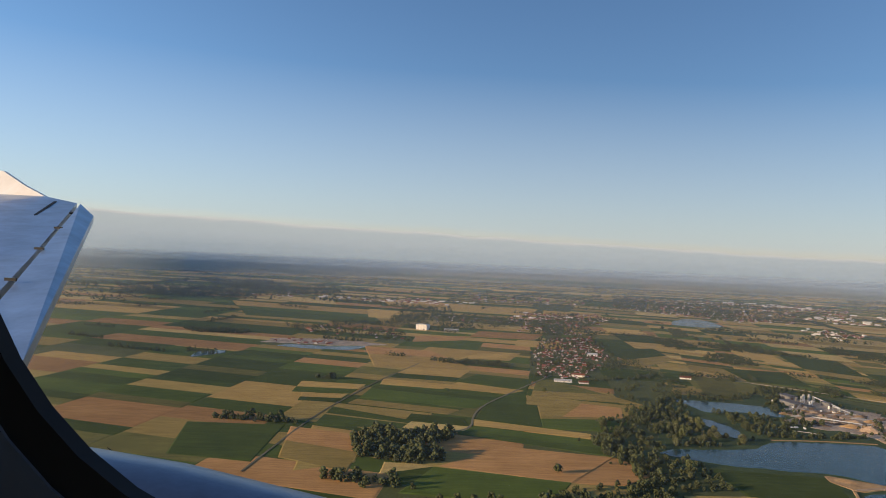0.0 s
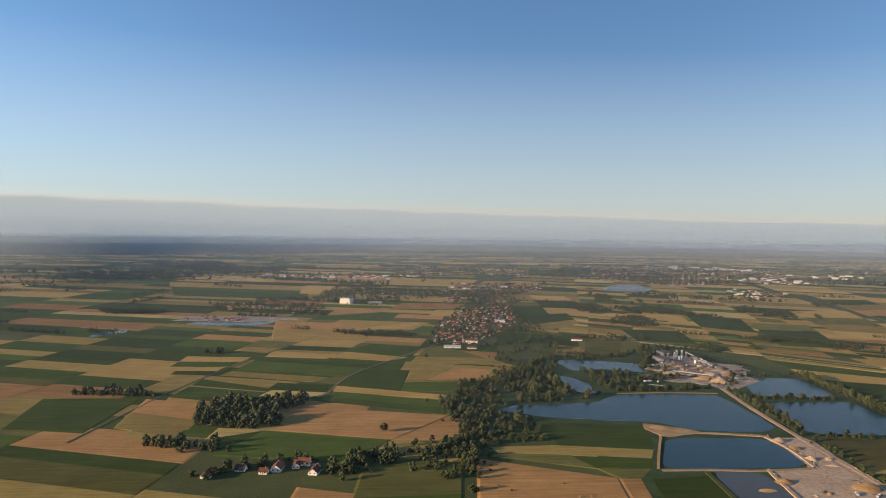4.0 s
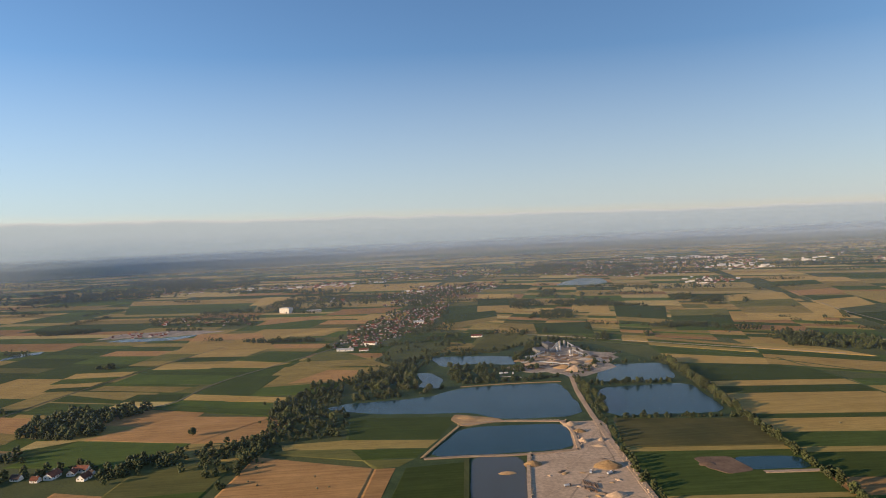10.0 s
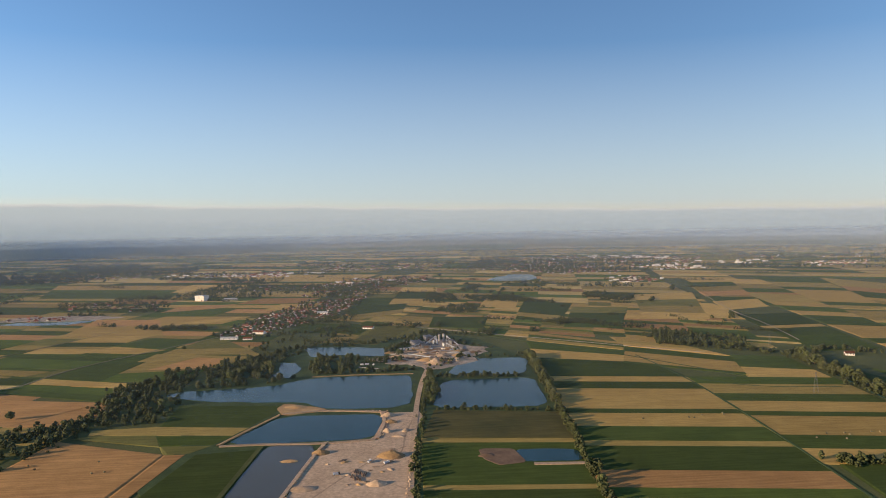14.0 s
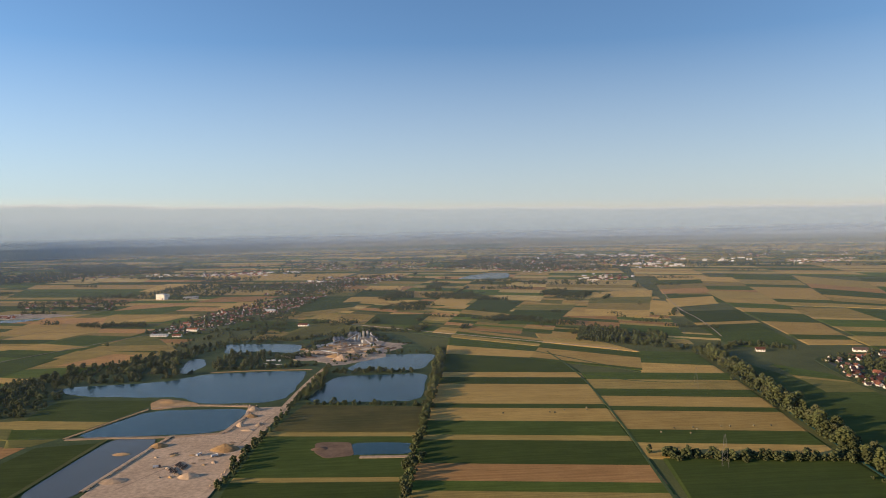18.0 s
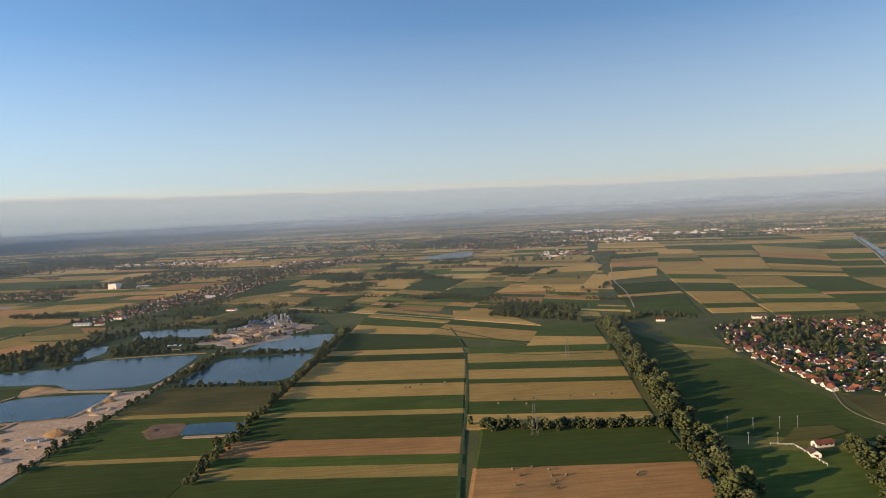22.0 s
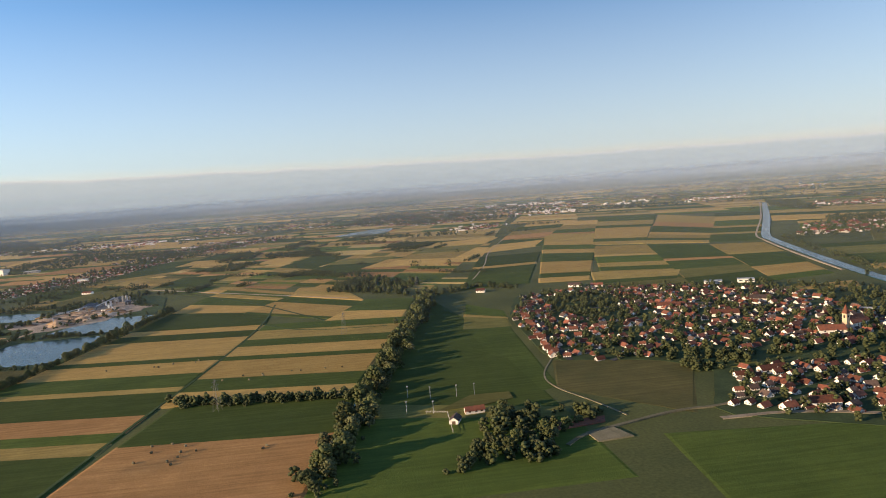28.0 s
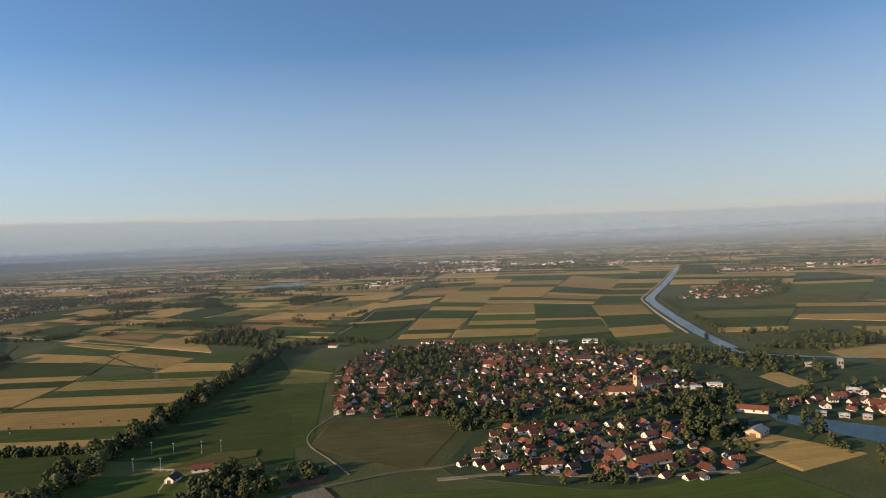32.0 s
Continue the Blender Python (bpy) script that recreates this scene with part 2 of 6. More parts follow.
def beam_data(a, b, w):
    """A square bar from a to b."""
    a, b = Vector(a), Vector(b)
    d = (b - a).normalized()
    s = d.cross(Vector((0, 0, 1)) if abs(d.z) < 0.9 else Vector((1, 0, 0))).normalized() * w / 2
    t = d.cross(s).normalized() * w / 2
    v = [tuple(p + i * s + j * t) for p in (a, b) for i, j in ((-1, -1), (1, -1), (1, 1), (-1, 1))]
    f = [(0, 1, 2, 3), (7, 6, 5, 4)] + [(k, k + 4, (k + 1) % 4 + 4, (k + 1) % 4) for k in range(4)]
    return v, f


def from_valley(x, y):
    """Distance from the valley's middle line, 1200 m long."""
    return math.hypot(max(abs(x - 600) - 600, 0), y + 60)


def round_valley(radius, k, n):
    """The k-th of n places on a loop at one distance from the valley's middle line."""
    a = 6.283185 * (k + 0.5) / n
    return 600 + math.copysign(600, math.cos(a)) + radius * math.cos(a), -60 + radius * math.sin(a)


def elev(x, y):
    """The plain is level; far off the country rolls a little."""
    r = from_valley(x, y)
    return 0.0 if r < 5500 else min((r - 5500) / 6000, 1.0) * 26 * noise.noise((x / 2600, y / 2600, 0))


def nearness(r):
    """Share to which country at distance r is drawn in: all up to 3 km, then ever less, so that the horizon stays within 5 km."""
    return 1.0 if r <= 3000 else (3000 + 1650 * (1 - math.exp((3000 - r) / 1650))) / r


def drawn_in(verts):
    """Draws far country in towards the valley at one scale in all three directions; it rises to low hills at the horizon."""
    out = []
    for x, y, z in verts:
        k, cx = nearness(from_valley(x, y)), min(max(x, 0), 1200)
        out.append((cx + (x - cx) * k, -60 + (y + 60) * k, 175 + (z - 175) * k))
    return out


def inside(poly, x, y):
    hit, n = False, len(poly)
    for i in range(n):
        (x0, y0), (x1, y1) = poly[i], poly[(i + 1) % n]
        if (y0 > y) != (y1 > y) and x < (x1 - x0) * (y - y0) / (y1 - y0) + x0:
            hit = not hit
    return hit


def shore(points, cuts=2, jitter=1.5, seed=1, cut=0.12):
    """Rounds the corners of an outline and roughens it."""
    p = [Vector(q) for q in points]
    for _ in range(cuts):
        p = [w for a, b in zip(p, p[1:] + p[:1]) for w in (a * (1 - cut) + b * cut, a * cut + b * (1 - cut))]
    out = []
    for a, b in zip(p, p[1:] + p[:1]):
        n = max(1, int((b - a).length / 12))
        for k in range(n):
            q = a.lerp(b, k / n)
            j = noise.noise_vector((q.x * 0.05, q.y * 0.05, seed * 3.1))
            out.append((q.x + jitter * j.x, q.y + jitter * j.y))
    return out


def sheet(name, outline, z0, z1, mat, label, category, kind="structure", smooth=0, jitter=1.5, seed=1):
    """A flat body with the given outline, from z0 up to z1."""
    pts = shore(outline, smooth, jitter, seed) if smooth else list(outline)
    if sum(a[0] * b[1] - b[0] * a[1] for a, b in zip(pts, pts[1:] + pts[:1])) < 0:
        pts = pts[::-1]
    n = len(pts)
    V = [(x, y, z1) for x, y in pts] + [(x, y, z0) for x, y in pts]
    tri = tessellate_polygon([[Vector((x, y, 0)) for x, y in pts]])
    Fc = []
    for a, b, c in tri:
        (x0, y0), (x1, y1), (x2, y2) = pts[a], pts[b], pts[c]
        Fc.append((a, b, c) if (x1 - x0) * (y2 - y0) > (y1 - y0) * (x2 - x0) else (a, c, b))
    Fc += [(i, i + n, (i + 1) % n + n, (i + 1) % n) for i in range(n)]
    me = mesh_of(name, V, Fc, mat)
    return tagged(new(name, me), label, category, "", kind)


def ribbon(name, points, width, z, mat, label, category):
    """A road or track of one width along a smooth line, 0.15 m thick."""
    p = [Vector(q) for q in points]
    for _ in range(2):
        p = [p[0]] + [w for a, b in zip(p, p[1:]) for w in (a * 0.75 + b * 0.25, a * 0.25 + b * 0.75)] + [p[-1]]
    p = [a.lerp(b, k / m) for a, b in zip(p, p[1:]) for m in [max(1, int((b - a).length / 30))] for k in range(m)] + [p[-1]]
    V, Fc = [], []
    for i, q in enumerate(p):
        d = (p[min(i + 1, len(p) - 1)] - p[max(i - 1, 0)]).normalized()
        s = Vector((-d.y, d.x)) * width / 2 * (1 + 0.12 * noise.noise((q.x * 0.03, q.y * 0.03, 5)))
        e = elev(q.x, q.y)
        e += 1.6 if e > 0.3 else 0
        V += [(q.x + s.x, q.y + s.y, e + z), (q.x - s.x, q.y - s.y, e + z), (q.x + s.x, q.y + s.y, e - 2.0), (q.x - s.x, q.y - s.y, e - 2.0)]
        if i:
            k = 4 * i
            Fc += [(k - 3, k + 1, k, k - 4), (k - 4, k, k + 2, k - 2), (k - 1, k + 3, k + 1, k - 3)]
    return tagged(new(name, mesh_of(name, V, Fc, mat)), label, category, "", "structure")


# ---- ground, one sheet to the hills ----


def ground():
    V, Fc = [], []
    radii = [0] + list(range(150, 2400, 250)) + list(range(2400, 3000, 150)) + list(range(3000, 12100, 220)) + [13000, 14000]
    n = 200
    for r in radii:
        for k in range(n):
            x, y = round_valley(r, k, n)
            V.append((x, y, elev(x, y)))
    for i in range(len(radii) - 1):
        for k in range(n):
            a, b = i * n + k, i * n + (k + 1) % n
            Fc.append((a, a + n, b + n, b))
    me = mesh_of("ground", drawn_in(V), Fc, GRASS)
    me.polygons.foreach_set("use_smooth", [True] * len(me.polygons))
    tagged(new("ground", me), "flat green plain rising to low hills at the horizon", "ground", "", "structure")


ground()


def cloud_bank():
    """Long grey backdrop of haze and flat cloud along the whole horizon; it glows, and the sun on its lumpy top edge is
    painted in.
    """
    m, nt, bs = shader("glowing_haze_cloud")
    nt.nodes.remove(bs)
    out = nt.nodes["Material Output"]
    co = nt.nodes.new("ShaderNodeTexCoord")
    sep = nt.nodes.new("ShaderNodeSeparateXYZ")
    nt.links.new(co.outputs["Object"], sep.inputs[0])
    lump = noise_tex(nt, 0.012, 5, 0.6, (0, 0.35, 0.35))
    wob = nt.nodes.new("ShaderNodeMath")
    wob.operation = "MULTIPLY_ADD"
    nt.links.new(lump, wob.inputs[0])
    wob.inputs[1].default_value = 42.0
    # the bank stands a little lower towards the east
    lean = nt.nodes.new("ShaderNodeMath")
    lean.operation = "MULTIPLY_ADD"
    nt.links.new(sep.outputs[0], lean.inputs[0])
    lean.inputs[1].default_value = 0.020
    high = nt.nodes.new("ShaderNodeMath")
    high.operation = "MULTIPLY_ADD"
    nt.links.new(sep.outputs[2], high.inputs[0])
    high.inputs[1].default_value, high.inputs[2].default_value = 1.0, -20.0
    nt.links.new(high.outputs[0], lean.inputs[2])
    nt.links.new(lean.outputs[0], wob.inputs[2])

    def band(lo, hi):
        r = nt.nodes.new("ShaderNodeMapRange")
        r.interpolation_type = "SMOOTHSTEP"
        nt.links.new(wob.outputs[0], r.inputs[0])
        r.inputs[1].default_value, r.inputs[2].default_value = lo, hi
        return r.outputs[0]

    up = nt.nodes.new("ShaderNodeMath")
    up.operation = "MULTIPLY"
    inv = nt.nodes.new("ShaderNodeMath")
    inv.operation = "SUBTRACT"
    inv.inputs[0].default_value = 1.0
    nt.links.new(band(334, 368), inv.inputs[1])
    nt.links.new(band(78, 142), up.inputs[0])
    nt.links.new(inv.outputs[0], up.inputs[1])
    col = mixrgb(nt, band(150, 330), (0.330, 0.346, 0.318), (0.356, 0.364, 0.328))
    # sun on the top edge painted as a paler, warmer glow
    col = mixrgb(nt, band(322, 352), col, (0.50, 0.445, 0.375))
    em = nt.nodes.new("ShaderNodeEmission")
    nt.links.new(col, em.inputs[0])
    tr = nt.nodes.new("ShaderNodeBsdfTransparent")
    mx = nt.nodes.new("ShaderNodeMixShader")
    # fainter glow higher up imitates the bright hazy sky above the bank
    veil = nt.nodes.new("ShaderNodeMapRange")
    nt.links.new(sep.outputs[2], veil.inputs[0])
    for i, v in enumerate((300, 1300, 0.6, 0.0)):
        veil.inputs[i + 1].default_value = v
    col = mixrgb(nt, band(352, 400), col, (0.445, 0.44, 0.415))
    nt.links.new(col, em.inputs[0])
    soft = nt.nodes.new("ShaderNodeMath")
    soft.operation = "MULTIPLY"
    nt.links.new(veil.outputs[0], soft.inputs[0])
    nt.links.new(band(250, 330), soft.inputs[1])
    most = nt.nodes.new("ShaderNodeMath")
    most.operation = "MAXIMUM"
    nt.links.new(up.outputs[0], most.inputs[0])
    nt.links.new(soft.outputs[0], most.inputs[1])
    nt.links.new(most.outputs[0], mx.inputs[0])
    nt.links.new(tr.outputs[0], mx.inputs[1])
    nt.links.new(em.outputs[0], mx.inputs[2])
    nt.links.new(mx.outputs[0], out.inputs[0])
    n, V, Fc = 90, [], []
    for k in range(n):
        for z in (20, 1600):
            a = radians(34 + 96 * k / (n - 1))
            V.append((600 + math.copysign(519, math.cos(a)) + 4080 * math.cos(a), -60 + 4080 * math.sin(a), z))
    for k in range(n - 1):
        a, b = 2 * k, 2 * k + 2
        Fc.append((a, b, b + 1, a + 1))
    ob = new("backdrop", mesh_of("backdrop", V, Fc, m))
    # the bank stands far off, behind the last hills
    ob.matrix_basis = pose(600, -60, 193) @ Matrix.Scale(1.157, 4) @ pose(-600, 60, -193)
    tagged(ob, "glowing backdrop of grey haze and cloud bank with a pale lumpy top along the horizon", "cloud bank", "", "structure")


cloud_bank()


def haze_sheet(radius, share):
    """A thin see-through sheet that imitates evening haze over the valley, lit by sun and sky; denser with height above
    the fields, clear at the ground.
    """
    m, nt, bs = shader("see_through_haze")
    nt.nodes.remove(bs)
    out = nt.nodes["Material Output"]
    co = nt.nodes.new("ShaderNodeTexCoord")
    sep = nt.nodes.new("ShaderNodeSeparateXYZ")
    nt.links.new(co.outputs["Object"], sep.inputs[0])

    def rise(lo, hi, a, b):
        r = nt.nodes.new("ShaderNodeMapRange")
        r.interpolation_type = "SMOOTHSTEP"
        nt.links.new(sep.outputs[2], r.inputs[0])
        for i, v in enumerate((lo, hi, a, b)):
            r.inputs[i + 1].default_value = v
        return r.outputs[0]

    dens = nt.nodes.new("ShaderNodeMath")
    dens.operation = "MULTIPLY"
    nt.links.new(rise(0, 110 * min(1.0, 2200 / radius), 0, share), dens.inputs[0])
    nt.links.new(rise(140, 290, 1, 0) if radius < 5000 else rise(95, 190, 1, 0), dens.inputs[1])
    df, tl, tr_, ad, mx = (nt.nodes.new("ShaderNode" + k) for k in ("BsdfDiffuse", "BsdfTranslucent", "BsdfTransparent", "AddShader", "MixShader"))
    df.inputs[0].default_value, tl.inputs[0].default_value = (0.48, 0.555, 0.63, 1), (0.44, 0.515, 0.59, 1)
    # normals set near vertical so sun and sky light the sheet evenly, like haze
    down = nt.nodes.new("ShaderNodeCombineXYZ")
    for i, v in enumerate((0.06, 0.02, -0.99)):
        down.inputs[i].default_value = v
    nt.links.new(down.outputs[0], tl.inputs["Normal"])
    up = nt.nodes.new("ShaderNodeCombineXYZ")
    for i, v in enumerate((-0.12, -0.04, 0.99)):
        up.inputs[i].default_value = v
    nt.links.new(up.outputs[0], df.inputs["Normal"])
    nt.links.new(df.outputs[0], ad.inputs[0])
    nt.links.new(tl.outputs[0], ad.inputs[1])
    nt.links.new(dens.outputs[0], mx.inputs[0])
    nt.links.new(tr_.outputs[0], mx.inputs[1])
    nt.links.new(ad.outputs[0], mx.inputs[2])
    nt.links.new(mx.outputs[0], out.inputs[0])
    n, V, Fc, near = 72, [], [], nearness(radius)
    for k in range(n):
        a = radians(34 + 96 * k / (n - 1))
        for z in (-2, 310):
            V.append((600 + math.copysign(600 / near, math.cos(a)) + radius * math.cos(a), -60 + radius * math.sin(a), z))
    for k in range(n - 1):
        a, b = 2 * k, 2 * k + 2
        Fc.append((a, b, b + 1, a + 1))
    ob = new("backdrop_haze_sheet", mesh_of("backdrop_haze_sheet", V, Fc, m))
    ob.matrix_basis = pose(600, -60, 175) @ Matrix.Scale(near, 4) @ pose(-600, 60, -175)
    tagged(ob, "see-through sheet imitating evening haze over the far valley", "haze", "", "structure")


# nested sheets wash out the distance in place of real haze
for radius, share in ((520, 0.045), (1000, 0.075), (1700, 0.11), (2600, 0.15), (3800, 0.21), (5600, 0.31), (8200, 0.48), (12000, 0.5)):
    haze_sheet(radius, share)

# ---- fields ----
PITS = [(345, 420), (345, 560), (190, 640), (200, 900), (330, 960), (395, 1100), (600, 1190), (700, 1150), (745, 930), (690, 380)]
STRIPS = [(560, 250), (745, 900), (775, 1060), (920, 1075), (1035, 990), (1120, 850), (1000, 250)]
GREENS = [(985, 150), (1120, 860), (1200, 900), (1210, 640), (1200, 440), (1190, 150)]
VILLAGE = [(1180, 180), (1185, 460), (1195, 800), (1350, 810), (1560, 730), (1720, 640), (1760, 180)]
HAMLET = [(225, 1205), (310, 1225), (440, 1530), (490, 1930), (330, 1800), (255, 1480)]
FARM = [(-20, 520), (-20, 600), (120, 600), (120, 520)]
CANAL_PLAIN = [(1177, 890), (1270, 1310), (1300, 1390), (1540, 2110), (1620, 2290), (1830, 2150), (1880, 2310), (2280, 1920), (1800, 1130), (1650, 735), (1446, 690), (1345, 735)]
CANAL_EAST = [(1660, 700), (1830, 1160), (2110, 1590), (2310, 1930), (2580, 1720), (2300, 1110), (2030, 780), (1800, 640)]
TAKEN = [PITS, STRIPS, GREENS, VILLAGE, HAMLET, FARM, CANAL_PLAIN, CANAL_EAST]
far_fields = {}
field_count = [0]


def field(corners, kind, top=0.5, far=False):
    """One parcel of crop as a low slab with its own edges."""
    z = [elev(x, y) for x, y in corners]
    lift = top + (5.0 if from_valley(*corners[0]) > 4500 else 0) + rng.uniform(0, 0.1)
    mx, my = sum(p[0] for p in corners) / 4, sum(p[1] for p in corners) / 4
    foot = [(x + 3 * math.copysign(min(abs(x - mx), 1), x - mx), y + 3 * math.copysign(min(abs(y - my), 1), y - my)) for x, y in corners]
    v = [(x, y, e + lift) for (x, y), e in zip(corners, z)] + [(x, y, e - 0.1) for (x, y), e in zip(foot, z)]
    f = [(0, 1, 2, 3)] + [(i, i + 4, (i + 1) % 4 + 4, (i + 1) % 4) for i in range(4)]
    if (corners[1][0] - corners[0][0]) * (corners[2][1] - corners[0][1]) < (corners[1][1] - corners[0][1]) * (corners[2][0] - corners[0][0]):
        f = [q[::-1] for q in f]
    if far or field_count[0] >= 460:
        far_fields.setdefault(kind, []).append((v, f))
        return
    field_count[0] += 1
    name, label = CROPS[kind][:2]
    tagged(new(name, mesh_of(name, v, f, CROP_MAT[kind])), label, "field", "fields of the valley", "structure")


def lerp2(a, b, k):
    return (a[0] + (b[0] - a[0]) * k, a[1] + (b[1] - a[1]) * k)


def strips(l0, l1, r0, r1, cuts, top=0.5, margin=0.0):
    """Parcels side by side between a left edge l0-l1 and a right edge r0-r1; cuts: (share of the edge where it ends, crop)."""
    k0 = 0.0
    for k1, kind in cuts:
        a, b = lerp2(l0, l1, k0 + margin), lerp2(l0, l1, k1)
        c, d = lerp2(r0, r1, k1), lerp2(r0, r1, k0 + margin)
        if kind:
            field((a, d, c, b), kind, top)
        k0 = k1


# long strips between the tree row and the two farm tracks
strips((670, 290), (744, 778), (855, 262), (910, 746), (
    (0.06, "g"), (0.15, "g"), (0.195, "d"), (0.235, "m"), (0.308, "o"), (0.43, "g"), (0.46, "d"), (0.55, "g"), (0.645, "w"), (0.68, "g"),
    (0.865, "w"), (0.94, "g"), (1.0, "w")))
strips((858, 262), (914, 746), (988, 240), (1082, 710), (
    (0.345, ""), (0.42, "w"), (0.50, "g"), (0.63, "w"), (0.665, "g"), (0.75, "w"), (0.82, "g"), (0.92, "d"), (1.0, "m")))
strips((855, 235), (890, 424), (1000, 225), (1026, 402), ((0.58, "o"), (1.0, "g")))
# slanting strips beyond them
strips((745, 782), (775, 1056), (911, 748), (900, 944), ((0.45, "g"), (0.72, "w"), (0.99, "g")))
strips((778, 1060), (800, 1150), (900, 946), (925, 1010), ((0.3, "d"), (0.7, "m"), (1.0, "w")))
strips((866, 845), (915, 972), (990, 745), (1030, 862), ((0.10, "g"), (0.68, "w"), (1.0, "g")))
strips((918, 976), (925, 1070), (1033, 866), (990, 1037), ((0.3, "w"), (0.6, "d"), (1.0, "w")))
strips((980, 715), (1035, 876), (1072, 675), (1104, 846), ((0.48, "w"), (1.0, "g")))
# between the haul road and the tree row
strips((556, 300), (566, 540), (672, 292), (704, 520), ((0.25, "g"), (0.48, "g"), (0.52, "d"), (0.75, "g"), (0.95, "g"), (1.0, "d")), 0.62)
strips((568, 544), (586, 638), (705, 524), (716, 610), ((0.98, "f"),), 0.62)
# west shore parcels
strips((350, 400), (372, 530), (418, 400), (424, 536), ((0.95, "g"),), 0.62)
for quad, kind in ((((313, 619), (401, 602), (427, 680), (308, 700)), "g"), (((316, 589), (390, 576), (401, 600), (309, 617)), "d"), (((332, 555), (379, 550), (390, 574), (318, 585)), "m"),
                   (((346, 528), (364, 528), (378, 547), (333, 551)), "p"), (((255, 597), (315, 589.5), (308, 616.5), (250, 613)), "d"), (((242, 586), (331, 552), (317, 587), (255, 595)), "p")):
    field(quad, kind, 0.53)
strips((214, 420), (232, 580), (328, 420), (341, 526), ((1.0, "o"),), 0.62)
strips((333, 420), (345, 525), (346, 420), (361, 525), ((1.0, "o"),), 0.62)
strips((120, 425), (130, 560), (200, 425), (215, 570), ((0.5, "m"), (1.0, "p")), 0.62)
# fields west of the lakes
strips((30, 678), (104, 756), (152, 640), (216, 728), ((1.0, "o"),), 0.62)
strips((156, 640), (218, 728), (205, 640), (247, 675), ((1.0, "o"),), 0.6)
strips((-7, 600), (25, 674), (119, 574), (152, 640), ((1.0, "m"),), 0.62)
strips((53, 801), (78, 842), (219, 731), (212, 799), ((0.45, "g"), (1.0, "m")), 0.62)
strips((78, 845), (80, 878), (212, 801), (220, 823), ((1.0, "w"),), 0.66)
strips((82, 882), (110, 987), (162, 848), (177, 976), ((1.0, "g"),), 0.62)
strips((164, 847), (180, 976), (255, 841), (342, 1010), ((0.38, "m"), (0.5, "d"), (1.0, "d")), 0.62)
strips((202, 913), (249, 1001), (285, 916), (300, 980), ((1.0, "o"),), 0.82)
strips((-88, 945), (-75, 984), (45, 902), (69, 940), ((0.75, "d"), (1.0, "m")), 0.62)
strips((-75, 988), (-59, 1087), (83, 943), (130, 1016), ((0.7, "m"), (1.0, "g")), 0.62)
strips((50, 1084), (74, 1137), (144, 1053), (175, 1085), ((1.0, "w"),), 0.62)
strips((-52, 1094), (-48, 1141), (46, 1073), (62, 1112), ((1.0, "w"),), 0.62)
strips((-116, 822), (-105, 921), (-12, 820), (1, 860), ((0.55, "g"), (0.62, "d"), (1.0, "g")), 0.62)
strips((-8, 860), (0, 898), (70, 842), (66, 880), ((1.0, "g"),), 0.62)
strips((-10, 814), (-8, 856), (65, 820), (73, 839), ((1.0, "y"),), 0.62)
strips((-157, 955), (-160, 1005), (-107, 950), (-96, 1008), ((0.45, "g"), (1.0, "w")), 0.62)
strips((-176, 1012), (-176, 1095), (-92, 1012), (-75, 1085), ((0.45, "m"), (1.0, "w")), 0.62)
strips((-108, 650), (-116, 818), (-55, 682), (-53, 795), ((0.5, "d"), (0.82, "o"), (1.0, "w")), 0.62)
strips((-27, 650), (-24, 684), (22, 674), (9, 681), ((1.0, "y"),), 0.7)
strips((180, 1040), (214, 1180), (340, 1014), (240, 1195), ((0.35, "d"), (1.0, "p")), 0.62)
strips((70, 1142), (115, 1222), (180, 1090), (206, 1185), ((1.0, "g"),), 0.62)
strips((-40, 1160), (0, 1300), (66, 1140), (106, 1270), ((0.3, "g"), (1.0, "w")), 0.62)
strips((-262, 815), (-240, 690), (-150, 815), (-155, 672), ((1.0, "g"),), 0.62)
strips((-130, 690), (-140, 810), (-60, 650), (-50, 780), ((0.5, "d"), (1.0, "o")), 0.62)
# east of the lakes and towards the canal
strips((470, 1085), (532, 1290), (522, 1066), (600, 1280), ((1.0, "p"),), 0.62)
strips((1476, 800), (1570, 1050), (1566, 752), (1662, 990), ((0.5, "d"), (0.9, "w"), (1.0, "g")), 0.62)
strips((1358, 815), (1392, 935), (1470, 802), (1512, 880), ((0.3, "g"), (1.0, "d")), 0.62)

# the plain on both sides of the canal
strips((1345, 731), (1523, 1315), (1446, 694), (1622, 1265), ((0.202, "p"), (0.289, "g"), (0.354, "d"), (0.435, "g"), (0.524, "d"), (0.68, "m"), (0.728, "w"), (1, "d")), 0.66)
strips((1446, 685), (1622, 1265), (1562, 718), (1709, 1169), ((0.195, "g"), (0.341, "p"), (0.516, "g"), (0.569, "o"), (1, "g")), 0.66)
strips((1564, 717), (1711, 1168), (1652, 731), (1797, 1125), ((0.073, "m"), (0.277, "w"), (0.614, "g"), (0.667, "d"), (1, "d")), 0.66)
strips((1535, 1351), (1879, 2313), (1628, 1289), (2043, 2182), ((0.067, "d"), (0.14, "g"), (0.47, "w"), (0.561, "g"), (0.746, "d"), (1, "m")), 0.66)
strips((1632, 1287), (2050, 2177), (1723, 1200), (2091, 1852), ((0.066, "d"), (0.122, "g"), (0.216, "d"), (0.284, "w"), (0.481, "g"), (0.646, "o"), (1, "d")), 0.66)
strips((1731, 1209), (2169, 2004), (1818, 1164), (2273, 1924), ((0.171, "g"), (0.22, "d"), (0.363, "m"), (0.423, "w"), (0.625, "m"), (0.813, "w"), (1, "g")), 0.66)
